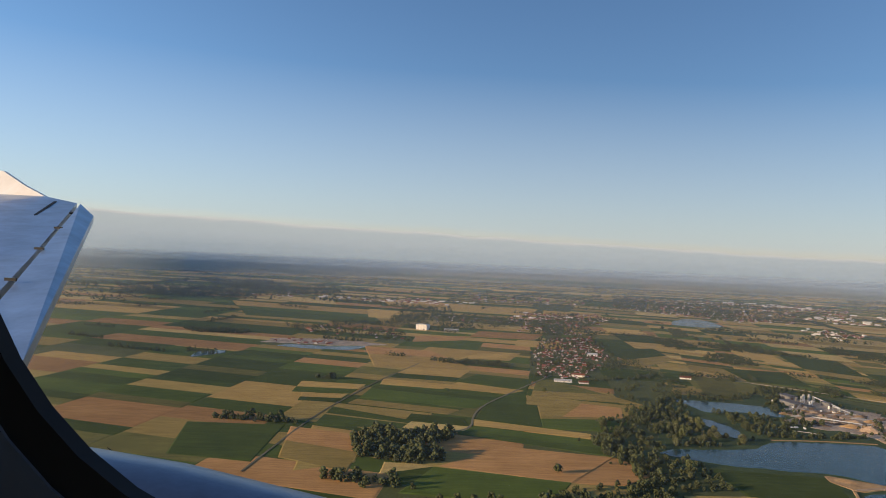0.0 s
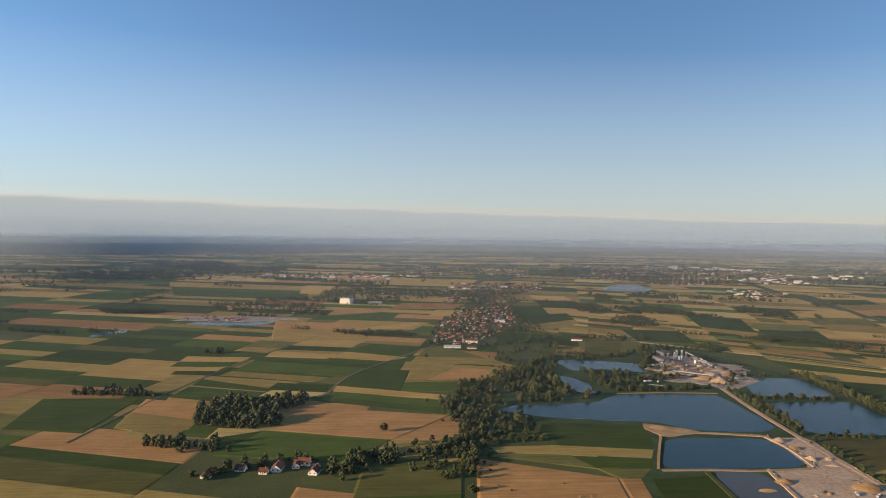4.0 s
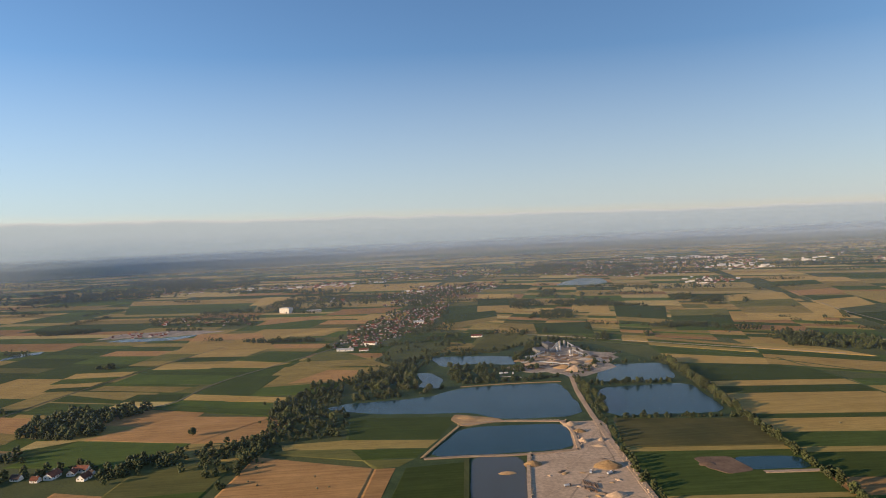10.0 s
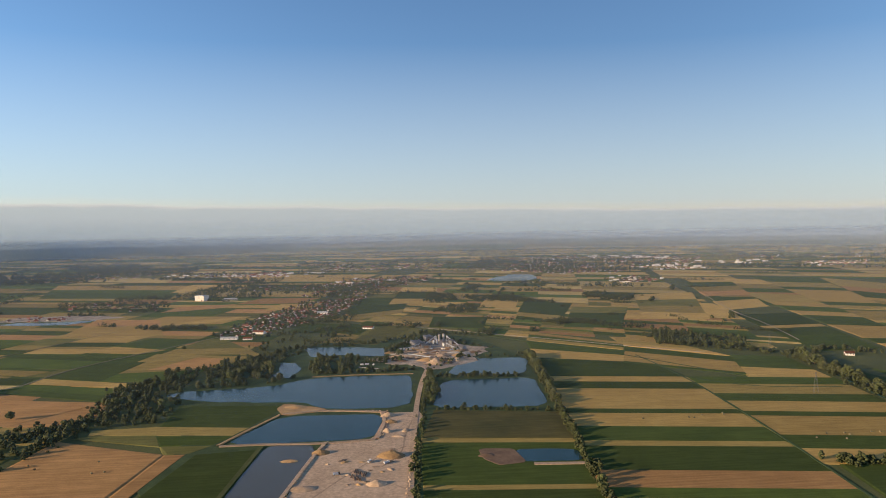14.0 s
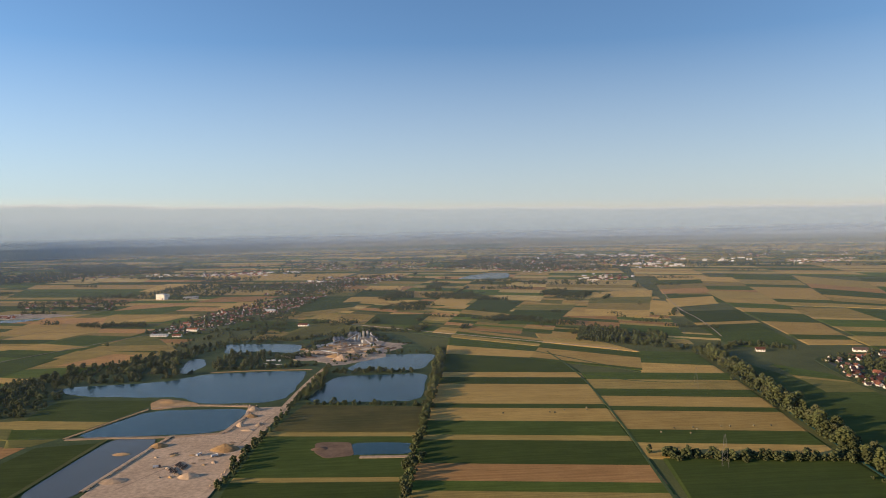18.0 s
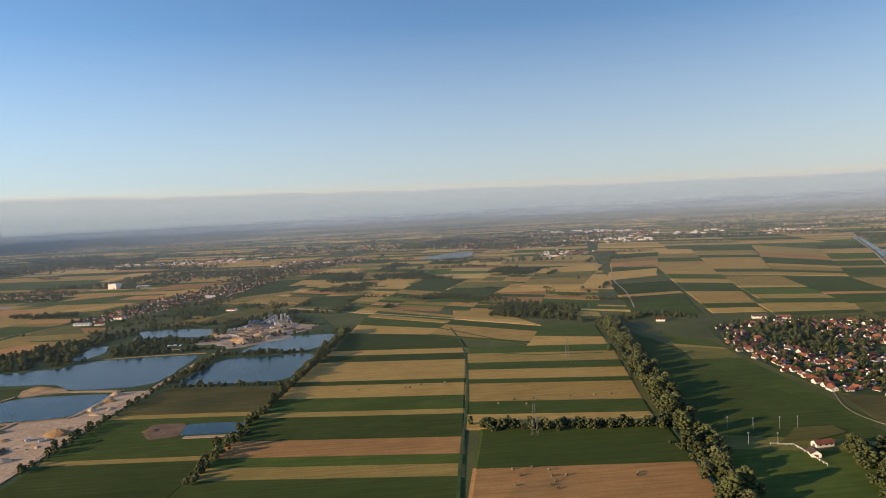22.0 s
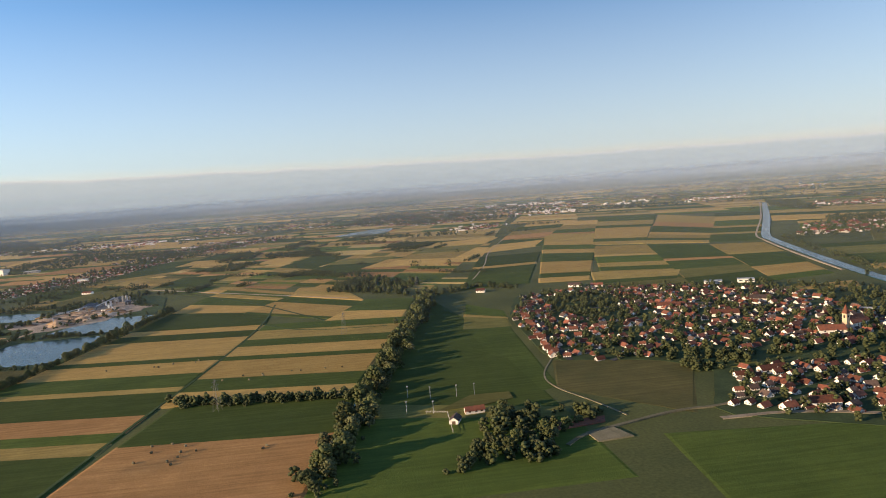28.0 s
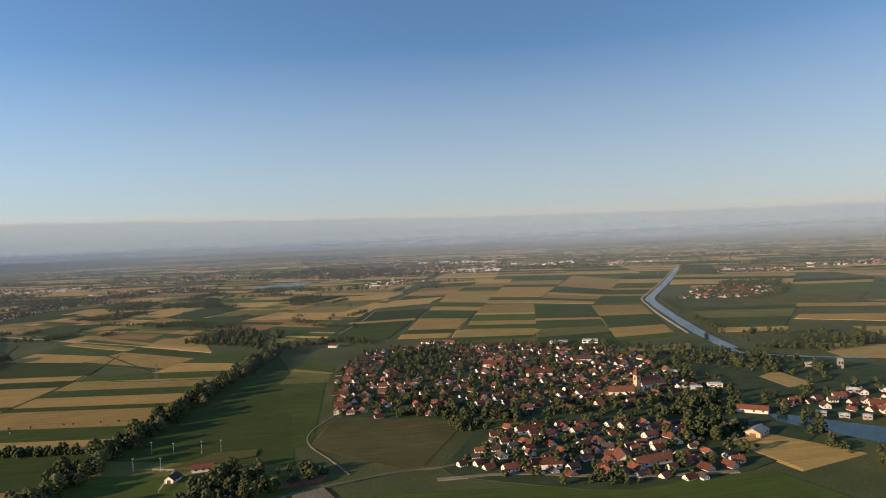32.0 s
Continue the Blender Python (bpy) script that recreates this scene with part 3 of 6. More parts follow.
strips((1369, 1469), (1618, 2306), (1555, 1401), (1825, 2152), ((0.217, "m"), (0.259, "d"), (0.393, "o"), (0.546, "m"), (0.754, "d"), (1, "w")), 0.66)
strips((1941, 1019), (2084, 1207), (2132, 969), (2296, 1120), ((1, "p"),), 0.66)
strips((1731, 790), (1842, 1024), (1828, 750), (2018, 971), ((0.389, "g"), (0.789, "p"), (1, "g")), 0.66)
strips((1716, 734), (1743, 772), (1799, 712), (1824, 739), ((1, "w"),), 0.66)
strips((1889, 807), (1933, 851), (1971, 729), (2036, 796), ((1, "w"),), 0.66)
strips((1997, 950), (2031, 986), (2125, 888), (2159, 923), ((1, "d"),), 0.66)
strips((2097, 1569), (2311, 1931), (2316, 1382), (2579, 1721), ((0.422, "w"), (0.665, "g"), (1, "d")), 0.66)
strips((1975, 1268), (2155, 1556), (2315, 1140), (2590, 1438), ((0.553, "m"), (0.767, "w"), (1, "g")), 0.66)
strips((1293, 879), (1533, 1750), (1363, 864), (1643, 1633), ((0.05, "w"), (0.107, "g"), (0.282, "w"), (0.442, "g"), (0.529, "w"), (0.641, "m"), (0.735, "w"), (1, "d")), 0.66)
strips((1177, 882), (1273, 1297), (1277, 887), (1402, 1300), ((0.323, "m"), (0.528, "g"), (0.605, "w"), (1, "g")), 0.66)
strips((1296, 1383), (1542, 2114), (1421, 1427), (1692, 2100), ((0.231, "w"), (0.39, "g"), (0.572, "o"), (0.784, "d"), (1, "m")), 0.66)
strips((1079, 1319), (1234, 1776), (1189, 1243), (1406, 1786), ((0.166, "w"), (0.405, "d"), (0.678, "p"), (1, "w")), 0.66)
strips((1200, 1268), (1295, 1535), (1260, 1227), (1329, 1505), ((1, "w"),), 0.66)
strips((1032, 1293), (1123, 1516), (1175, 1241), (1287, 1472), ((0.274, "w"), (0.618, "w"), (0.754, "g"), (1, "w")), 0.66)
strips((879, 1203), (985, 1515), (976, 1166), (1106, 1483), ((0.295, "m"), (0.667, "g"), (1, "p")), 0.66)
strips((823, 1391), (900, 1669), (896, 1298), (1006, 1599), ((0.212, "d"), (1, "g")), 0.66)
# round the hamlet and the white hall
strips((461, 1382), (439, 2050), (576, 1504), (628, 1993), ((0.147, "d"), (0.407, "g"), (0.734, "g"), (0.943, "p"), (1, "w")), 0.66)
strips((476, 1117), (513, 1285), (591, 1125), (624, 1260), ((1, "p"),), 0.66)
strips((423, 1110), (450, 1167), (491, 1096), (501, 1157), ((1, "d"),), 0.66)
strips((549, 1695), (604, 2209), (664, 1664), (714, 2173), ((0.278, "w"), (0.679, "g"), (1, "w")), 0.66)
strips((624, 1260), (645, 1414), (724, 1222), (760, 1387), ((1, "g"),), 0.66)
strips((766, 1572), (808, 1738), (852, 1550), (895, 1714), ((1, "w"),), 0.66)
strips((-6, 1649), (2, 1772), (115, 1716), (142, 1804), ((1, "o"),), 0.66)
strips((2, 1417), (31, 1563), (193, 1399), (234, 1514), ((1, "w"),), 0.66)
strips((89, 1397), (120, 1462), (196, 1444), (220, 1517), ((1, "w"),), 0.66)
strips((142, 1804), (180, 1947), (309, 1787), (360, 1929), ((1, "o"),), 0.66)
strips((240, 1647), (266, 1770), (353, 1618), (370, 1771), ((1, "w"),), 0.66)
strips((-72, 1264), (-111, 1535), (116, 1259), (36, 1501), ((0.58, "w"), (1, "o")), 0.66)
strips((-526, 2146), (-723, 2717), (-98, 2026), (-180, 2538), ((0.38, "g"), (0.599, "m"), (1, "w")), 0.66)
strips((-155, 2229), (-180, 2538), (55, 2270), (51, 2514), ((1, "w"),), 0.66)
strips((-802, 2953), (-878, 3189), (-316, 2723), (-372, 3003), ((1, "y"),), 0.66)
strips((-113, 2807), (-169, 3195), (426, 2554), (515, 2927), ((1, "w"),), 0.66)
strips((491, 2654), (539, 2879), (710, 2574), (752, 2796), ((1, "w"),), 0.66)

# big meadows between the stream and the village
strips((1000, 215), (1122, 830), (1170, 215), (1150, 640), ((0.22, "m"), (0.27, "p"), (0.6, "g"), (1.0, "g")), 0.16)
strips((1152, 360), (1142, 600), (1176, 380), (1186, 596), ((1.0, "g"),), 0.16)
strips((1139, 604), (1165, 754), (1188, 600), (1198, 690), ((0.45, "p"), (0.55, "d"), (1.0, "m")), 0.16)
strips((1176, 372), (1194, 444), (1240, 292), (1296, 405), ((1.0, "f"),), 0.16)
strips((1200, 150), (1210, 262), (1460, 150), (1440, 228), ((1.0, "m"),), 0.16)
strips((1447, 292), (1480, 299), (1456, 231), (1508, 247), ((1.0, "w"),), 0.6)
strips((1589, 461), (1618, 480), (1584, 414), (1612, 419), ((1.0, "y"),), 0.6)
strips((1525, 640), (1535, 668), (1612, 625), (1633, 664), ((1.0, "w"),), 0.6)


def side_of(x, y):
    if x < 430 + 0.08 * (y - 1000):
        return 0
    return 1 if x < 1150 + 0.35 * (y - 1000) else 2


def patchwork(side, u_deg, v_deg, ox, oy, us, vs, wide, deep, crops, lo=0.0, hi=1e9, far=False, south=150, north=1e9, top=0.3):
    """Fills one side of the valley with parcels in columns: u runs along the parcels, v across them."""
    u = Vector((math.cos(radians(u_deg)), math.sin(radians(u_deg))))
    v = Vector((math.cos(radians(v_deg)), math.sin(radians(v_deg))))
    a = us[0]
    while a < us[1]:
        w = rng.uniform(*wide)
        b = vs[0] + rng.uniform(0, 40)
        last = ""
        while b < vs[1]:
            d = rng.uniform(*deep) * (1.0 if rng.random() < 0.8 else 1.8)
            skew = rng.uniform(-3, 3)
            p0 = Vector((ox, oy)) + u * (a + 2) + v * b
            pts = [p0, p0 + u * (w - 4), p0 + u * (w - 4 + skew) + v * (d - 2), p0 + u * skew + v * (d - 2)]
            mid = (pts[0] + pts[2]) / 2
            b += d
            rr = math.hypot(mid.x - 600, mid.y + 60)
            if (side is not None and side_of(*mid) != side) or not lo <= rr < hi or not south <= mid.y < north or abs(mid.x - 700) > 900 + 1.1 * max(mid.y, 1500):
                continue
            probes = [mid] + [mid.lerp(q, 0.8) for q in pts]
            if any(inside(t, *q) for t in TAKEN for q in probes):
                continue
            kind = rng.choice(crops)
            if kind == last:
                kind = rng.choice(crops)
            last = kind
            field([tuple(q) for q in pts], kind, top, far)
        a += w


patchwork(0, -18, 80, -700, 300, (-600, 1500), (-300, 1700), (110, 210), (28, 75), "wodddggggmmmmppo", 0, 1800)
patchwork(1, -38, 74, 400, 900, (-400, 1300), (-300, 1300), (55, 130), (15, 45), "wwdddggmmppyo", 0, 1800)
patchwork(2, -34, 73, 1200, 900, (-400, 1600), (-700, 1200), (80, 120), (16, 52), "wwyydggggmmpo", 0, 1800)
patchwork(0, -16, 82, -3200, 900, (-400, 4600), (-300, 4400), (170, 420), (40, 120), "wwyddoggggmmmpy", 1800, 4600, True)
patchwork(1, -28, 76, -200, 2200, (-1200, 2600), (-1200, 2800), (130, 330), (40, 110), "wwyddoggmmmpyg", 1800, 4600, True)
patchwork(2, -34, 73, 1400, 1600, (-1400, 3800), (-2600, 3200), (130, 330), (36, 110), "wwyyddgggmmppy", 1800, 4600, True)
# the open country towards the horizon
patchwork(None, -12, 80, -9500, 1500, (0, 21000), (0, 12500), (240, 700), (40, 170), "wwyyyyddgggmmpp", 4600, 7200, True, 1500)
patchwork(None, -8, 82, -9500, 5500, (0, 21000), (0, 9000), (700, 2200), (230, 620), "yywwdggggmmm", 7200, 13500, True, 5000)
# the fields under the flight
patchwork(0, -18, 80, -1000, -800, (-300, 1600), (-100, 1200), (110, 210), (28, 75), "wwwoodddggmpy", 0, 1500, True, -900, 260, 0.12)
patchwork(1, -14, 78, 200, -800, (-300, 1000), (-100, 1200), (80, 160), (20, 55), "wwdddgggmmpyo", 0, 1500, True, -900, 240, 0.12)
patchwork(2, -14, 78, 500, -900, (-100, 1700), (-100, 1300), (90, 190), (24, 65), "wwyydgggmmpo", 0, 1600, True, -900, 200, 0.12)
for kind, pieces in far_fields.items():
    v, f = merge(*pieces)
    tagged(new("far_" + CROPS[kind][0] + "s", mesh_of("far_fields", drawn_in(v), f, CROP_FAR[kind])), "distant patchwork of " + CROPS[kind][1] + "s",
           "fields", "", "stuff")

# ---- lakes, canal and river ----
sheet("ground_gravel_works", [(350, 426), (352, 560), (270, 740), (390, 1075), (600, 1180), (690, 1120), (738, 920), (716, 600), (590, 640), (560, 300), (450, 300), (425, 430)],
      -0.3, 0.50, GARDEN, "rough green ground round the gravel lakes", "ground", smooth=1)


def lake(pts, label, jitter=2.0, seed=1, z=0.68, mat=WATER):
    return sheet("water", pts, -0.3, z, mat, label, "lake", smooth=2, jitter=jitter, seed=seed)


lake([(570, 815), (562, 672), (540, 652), (470, 660), (442, 692), (330, 712), (272, 752), (300, 770), (392, 778), (436, 818), (500, 822)], "large blue-grey gravel lake with wooded west end", 4, 2)
lake([(428, 637), (533, 630), (524, 546), (387, 545)], "rectangular blue gravel pond between sand dams", 1, 3)
lake([(428, 541), (474, 534), (458, 400), (415, 400)], "shallow murky gravel pond beside the sand yard", 1, 4, mat=MURKY)
lake([(648, 918), (746, 908), (716, 798), (615, 808)], "dark blue pond with a wooded shore behind the works", 3, 5)
lake([(606, 776), (724, 778), (708, 633), (582, 645)], "dark blue pond ringed by trees", 3, 6)
lake([(402, 1060), (480, 1050), (553, 1022), (530, 955), (470, 985), (424, 967)], "narrow lake arm behind the wooded island", 3, 7)
lake([(381, 932), (410, 926), (420, 872), (412, 826), (384, 838), (392, 880)], "small lake arm among trees", 5, 8)
lake([(915, 2440), (985, 2600), (1085, 2740), (1150, 2690), (1120, 2460), (1036, 2350), (972, 2385)], "distant pale lake below the town", 6, 9, 0.95)
lake([(644, 498), (697, 491), (693, 462), (642, 466)], "small rectangular excavation pond", 1, 10, 0.9)
lake([(-300, 1484), (-274, 1522), (-184, 1505), (-103, 1538), (-132, 1462), (-223, 1458)], "distant pond in the fields", 3, 11)
lake([(-418, 1284), (-372, 1354), (-380, 1388), (-424, 1362)], "small distant pond", 3, 12)
ribbon("water_canal", [(2560, 2370), (2330, 1985), (2125, 1645), (1900, 1288), (1866, 1230), (1846, 1190), (1832, 1150), (1772, 985), (1690, 740), (1655, 610)], 18, 0.95, WATER, "straight grey-blue canal", "canal")
ribbon("water_outlet", [(1656, 615), (1646, 585), (1662, 558), (1690, 535), (1740, 500)], 7, 0.75, WATER, "narrow outlet of the canal", "river")
ribbon("canal_bank", [(2547, 2377), (2317, 1992), (2112, 1652), (1882, 1294), (1848, 1234), (1834, 1201), (1822, 1166), (1757, 990), (1678, 745)], 4, 0.72, TRACK, "pale towpath along the canal", "bank")
sheet("water_river", [(1512, 345), (1536, 322), (1562, 285), (1600, 235), (1640, 180), (1600, 160), (1560, 215), (1528, 268), (1506, 322)], -0.3, 0.7, WATER, "blue river with built-up bank", "river", smooth=2)

# ---- gravel works ground ----
sheet("sand_yard", [(478, 536), (523, 544), (535, 632), (575, 632), (552, 500), (546, 300), (460, 300), (462, 432)], -0.2, 0.74, SAND, "pale sand and gravel yard with vehicle marks", "gravel yard", smooth=1, seed=3)
sheet("sand_works", [(592, 850), (575, 890), (530, 905), (520, 945), (545, 965), (540, 1000), (580, 1005), (576, 1040), (600, 1090), (645, 1105), (655, 1040), (700, 1010), (690, 960), (672, 950), (668, 905), (632, 862)], -0.2, 0.74, WORKS, "pale gravel ground of the processing works", "gravel yard", smooth=1, jitter=14, seed=4)
sheet("clay_bank", [(424, 690), (468, 662), (474, 650), (428, 640), (416, 668)], -0.2, 0.9, CLAY, "ochre sand spit on the pond dam", "bank", smooth=2, jitter=3, seed=5)
sheet("clay_pit", [(612, 503), (646, 501), (645, 463), (622, 463), (614, 480)], -0.2, 0.95, EARTH, "brown clay edge of the small excavation", "bank", smooth=2, jitter=4, seed=6)
ribbon("dam_north", [(428, 644), (470, 654), (535, 636)], 4.5, 1.3, RUT, "narrow sand dam between two ponds", "dam")
ribbon("dam_south", [(386, 543), (430, 543), (476, 537), (524, 543)], 4, 1.3, RUT, "narrow sand dam between two ponds", "dam")
ribbon("dam_shore", [(440, 826), (500, 830), (572, 824)], 3, 1.0, CLAY, "pale sandy north shore of the lake", "dam")
ribbon("road_haul", [(592, 850), (578, 760), (566, 640), (556, 500), (548, 380), (543, 280)], 5.5, 1.0, SAND, "pale gravel haul road on the causeway", "road")
ribbon("dam_pit", [(652, 459), (696, 455)], 5, 1.2, SAND, "sand rim of the small excavation", "dam")

for name, pts, mat, label in (
        ("mud_flat", [(540, 930), (600, 925), (640, 950), (600, 965), (550, 955)], EARTH, "dark wet ground between the gravel heaps"),
        ("mud_strip", [(555, 990), (620, 985), (650, 1000), (600, 1010)], EARTH, "dark settling basin at the works")):
    sheet(name, pts, -0.2, 0.80, mat, label, "gravel yard", smooth=2, jitter=9, seed=len(label))

for pts in ([(566, 625), (552, 560), (548, 500), (530, 470)], [(560, 600), (545, 575), (535, 540), (505, 500), (490, 470)], [(552, 520), (530, 500), (500, 450), (480, 410)],
            [(548, 420), (520, 450), (490, 455), (475, 440)], [(546, 380), (510, 400), (480, 380), (470, 340)], [(590, 860), (600, 900), (580, 940), (600, 985)], [(600, 890), (640, 930), (660, 990)]):
    ribbon("wheel_track", pts, 1.5, 0.77, RUT, "darker wheel track worn into the gravel", "track")

sheet("sand_distant_pit", [(-340, 1530), (-250, 1540), (-180, 1520), (-90, 1545), (-60, 1580), (-200, 1640), (-330, 1620)], -0.2, 0.66, WORKS, "pale gravel ground beside the distant pond", "gravel yard", smooth=1, jitter=12, seed=14)

# ---- roads and tracks ----
ribbon("track_east", [(853, 250), (866, 365), (890, 530), (910, 746), (904, 900)], 2.2, 0.75, GARDEN, "dark grassy farm track between the strips", "track")
ribbon("track_north", [(910, 746), (960, 680), (1060, 664)], 2.5, 0.7, GARDEN, "grassy farm track", "track")
ribbon("track_slant", [(600, 1240), (760, 1080), (870, 935), (985, 735)], 3.0, 0.75, GARDEN, "dark ditch and farm track", "track")
ribbon("road_west", [(-155, 640), (-128, 835), (-103, 949), (-52, 1140), (10, 1320)], 2.0, 0.85, PATH, "grey-brown field road", "road")
ribbon("track_west", [(45, 808), (73, 832), (80, 900), (98, 960), (130, 1022), (217, 1182), (250, 1240)], 2.6, 0.95, PATH, "curving brown field track", "track")
ribbon("road_middle", [(560, 1290), (640, 1225), (790, 1090), (1010, 900)], 4.5, 0.7, TRACK, "pale field road past the works", "road")
ribbon("path_meadow", [(1193, 452), (1173, 408), (1172, 375), (1190, 332), (1200, 300)], 1.2, 0.36, PATH, "brownish trodden path round the meadow", "path")
ribbon("road_wood", [(1207, 975), (1228, 1044), (1267, 1189), (1292, 1330), (1345, 1514), (1411, 1719)], 2.2, 0.78, TRACK, "pale field road towards the canal", "road")

# ---- trees ----


def icosa():
    t = (1 + 5 ** 0.5) / 2
    v = [(-1, t, 0), (1, t, 0), (-1, -t, 0), (1, -t, 0), (0, -1, t), (0, 1, t), (0, -1, -t), (0, 1, -t), (t, 0, -1), (t, 0, 1), (-t, 0, -1), (-t, 0, 1)]
    f = [(0, 11, 5), (0, 5, 1), (0, 1, 7), (0, 7, 10), (0, 10, 11), (1, 5, 9), (5, 11, 4), (11, 10, 2), (10, 7, 6), (7, 1, 8),
         (3, 9, 4), (3, 4, 2), (3, 2, 6), (3, 6, 8), (3, 8, 9), (4, 9, 5), (2, 4, 11), (6, 2, 10), (8, 6, 7), (9, 8, 1)]
    return np.array(v) / 1.902, f


ICO_V, ICO_F = icosa()


OCTA_V = np.array([(1, 0, 0), (0, 1, 0), (-1, 0, 0), (0, -1, 0), (0, 0, 1), (0, 0, -1)], float)
OCTA_F = [(0, 1, 4), (1, 2, 4), (2, 3, 4), (3, 0, 4), (1, 0, 5), (2, 1, 5), (3, 2, 5), (0, 3, 5)]


def crown_data(r, height, base, width, clumps, leaves, far=False):
    """An uneven crown: many small clumps with gaps between them and loose leaf sprays on the outside."""
    V, Fc = [], []
    form_v, form_f = (OCTA_V, OCTA_F) if far else (ICO_V, ICO_F)
    for i in range(clumps):
        k = (i + 0.5) / clumps
        ang, up = i * 2.4 + r.uniform(-0.4, 0.4), k
        prof = math.sin(math.pi * min(0.97, 0.12 + up * 0.85)) ** 0.7
        rad = width * prof * r.uniform(0.35, 1.0)
        c = np.array((rad * math.cos(ang), rad * math.sin(ang), base + (height - base) * (0.06 + 0.86 * up) + r.uniform(-0.3, 0.3)))
        s = np.array([r.uniform(0.8, 1.3), r.uniform(0.8, 1.3), r.uniform(0.65, 1.0)]) * width * r.uniform(0.34, 0.52) * (9 / max(clumps, 9)) ** 0.3
        n = len(V)
        wob = np.array([[r.uniform(0.75, 1.25)] for _ in range(len(form_v))])
        V += [tuple(p) for p in form_v * wob * s + c]
        Fc += [tuple(j + n for j in q) for q in form_f]
    for i in range(leaves):
        a, up = r.uniform(0, 6.28), r.uniform(0.05, 1)
        prof = math.sin(math.pi * min(0.97, 0.12 + up * 0.85)) ** 0.7
        c = Vector((width * prof * 1.12 * math.cos(a), width * prof * 1.12 * math.sin(a), base + (height - base) * up))
        d = [Vector((r.uniform(-1, 1), r.uniform(-1, 1), r.uniform(-1, 1))) * width * 0.2 for _ in range(3)]
        n = len(V)
        V += [tuple(c + q) for q in d]
        Fc.append((n, n + 1, n + 2))
    return V, Fc


def trunk_data(r, height, base, width):
    pieces = [tube_data(0, 0, -0.3, base + height * 0.25, height * 0.028, height * 0.014, 6)]
    for _ in range(4):
        a = r.uniform(0, 6.28)
        z = base * r.uniform(0.7, 1.2)
        pieces.append(beam_data((0, 0, z), (width * 0.6 * math.cos(a), width * 0.6 * math.sin(a), z + height * 0.3), height * 0.014))
    return merge(*pieces)


TREE_FORMS = []
for i, (hh, ww) in enumerate(((9.0, 3.6), (11.0, 4.0), (8.0, 3.6), (12.0, 3.6), (9.0, 4.4), (7.0, 3.0))):
    r = random.Random(30 + i)
    base = hh * 0.2
    td, cd = trunk_data(r, hh, base, ww), crown_data(r, hh, base, ww, 46, 60)
    crown = mesh_of("crown", *cd, LEAF_PALE if i in (2, 5) else LEAF)
    crown.polygons.foreach_set("use_smooth", [True] * len(crown.polygons))
    TREE_FORMS.append((mesh_of("trunk", *td, BARK), crown))
BUSH_FORMS = [crown_data(random.Random(60 + i), hh, 0.1, ww, 12, 10) for i, (hh, ww) in enumerate(((7.0, 3.2), (9.0, 3.5), (4.5, 3.0), (2.6, 2.0)))]
tree_roots = []


def tree(x, y, form, scale, turn, label, group):
    """A broadleaf tree, built once for each form and then copied."""
    while len(tree_roots) <= form:
        tree_roots.append(None)
    m = pose(x, y, elev(x, y) + 0.4, 0, 0, turn)
    if tree_roots[form] is None:
        root = new("tree")
        part("trunk", TREE_FORMS[form][0], root)
        part("crown", TREE_FORMS[form][1], root)
        tree_roots[form] = root
        root.matrix_basis = m
    else:
        root = copy_thing(tree_roots[form], m)
    root.scale = (scale,) * 3
    return tagged(root, label, "tree", group)


def along(points, step, spread, r):
    """Places along a line, unevenly spaced and off to both sides."""
    p = [Vector(q) for q in points]
    for a, b in zip(p, p[1:]):
        k = r.uniform(0, step)
        while k < (b - a).length:
            q = a + (b - a).normalized() * k
            yield q.x + r.gauss(0, spread), q.y + r.gauss(0, spread)
            k += step * r.uniform(0.5, 1.6)


def scatter(name, places, label, category, sizes=(0.7, 1.25), forms=None):
    """Many bushes or far trees joined into one mesh."""
    r = random.Random(name)
    forms = forms or BUSH_FORMS[:3]
    data = [(np.array(v), np.array(f)) for v, f in forms]
    V, Fc, n = [], [], 0
    for x, y in places:
        v, f = data[r.randrange(len(data))]
        s, a = r.uniform(*sizes), r.uniform(0, 6.28)
        c, d = math.cos(a) * s, math.sin(a) * s
        V.append(np.stack([v[:, 0] * c - v[:, 1] * d + x, v[:, 0] * d + v[:, 1] * c + y, v[:, 2] * s + elev(x, y) + 0.2], 1))
        Fc.append(f + n)
        n += len(v)
    if not V:
        return
    V, Fc = np.concatenate(V), np.concatenate(Fc)
    if V[:, 1].max() > 2900 or V[:, 0].max() > 3000:
        V = np.array(drawn_in(V.tolist()))
    me = bpy.data.meshes.new(name)
    me.vertices.add(len(V))
    me.vertices.foreach_set("co", V.astype(np.float32).ravel())
    me.loops.add(Fc.size)
    me.loops.foreach_set("vertex_index", Fc.ravel().astype(np.int32))
    me.polygons.add(len(Fc))
    me.polygons.foreach_set("loop_start", np.arange(0, Fc.size, 3, dtype=np.int32))
    me.polygons.foreach_set("use_smooth", np.ones(len(Fc), dtype=bool))
    me.update(calc_edges=True)
    me.materials.append(LEAF_FAR)
    tagged(new(name, me), label, category, "", "stuff")


def within(poly, count, r):
    xs, ys = [p[0] for p in poly], [p[1] for p in poly]
    while count > 0:
        x, y = r.uniform(min(xs), max(xs)), r.uniform(min(ys), max(ys))
        if inside(poly, x, y):
            count -= 1
            yield x, y


tr = random.Random(11)


def tree_row(points, step, spread, label, group, sizes=(0.75, 1.25)):
    for x, y in along(points, step, spread, tr):
        tree(x, y, tr.randrange(6), tr.uniform(*sizes), tr.uniform(0, 360), label, group)


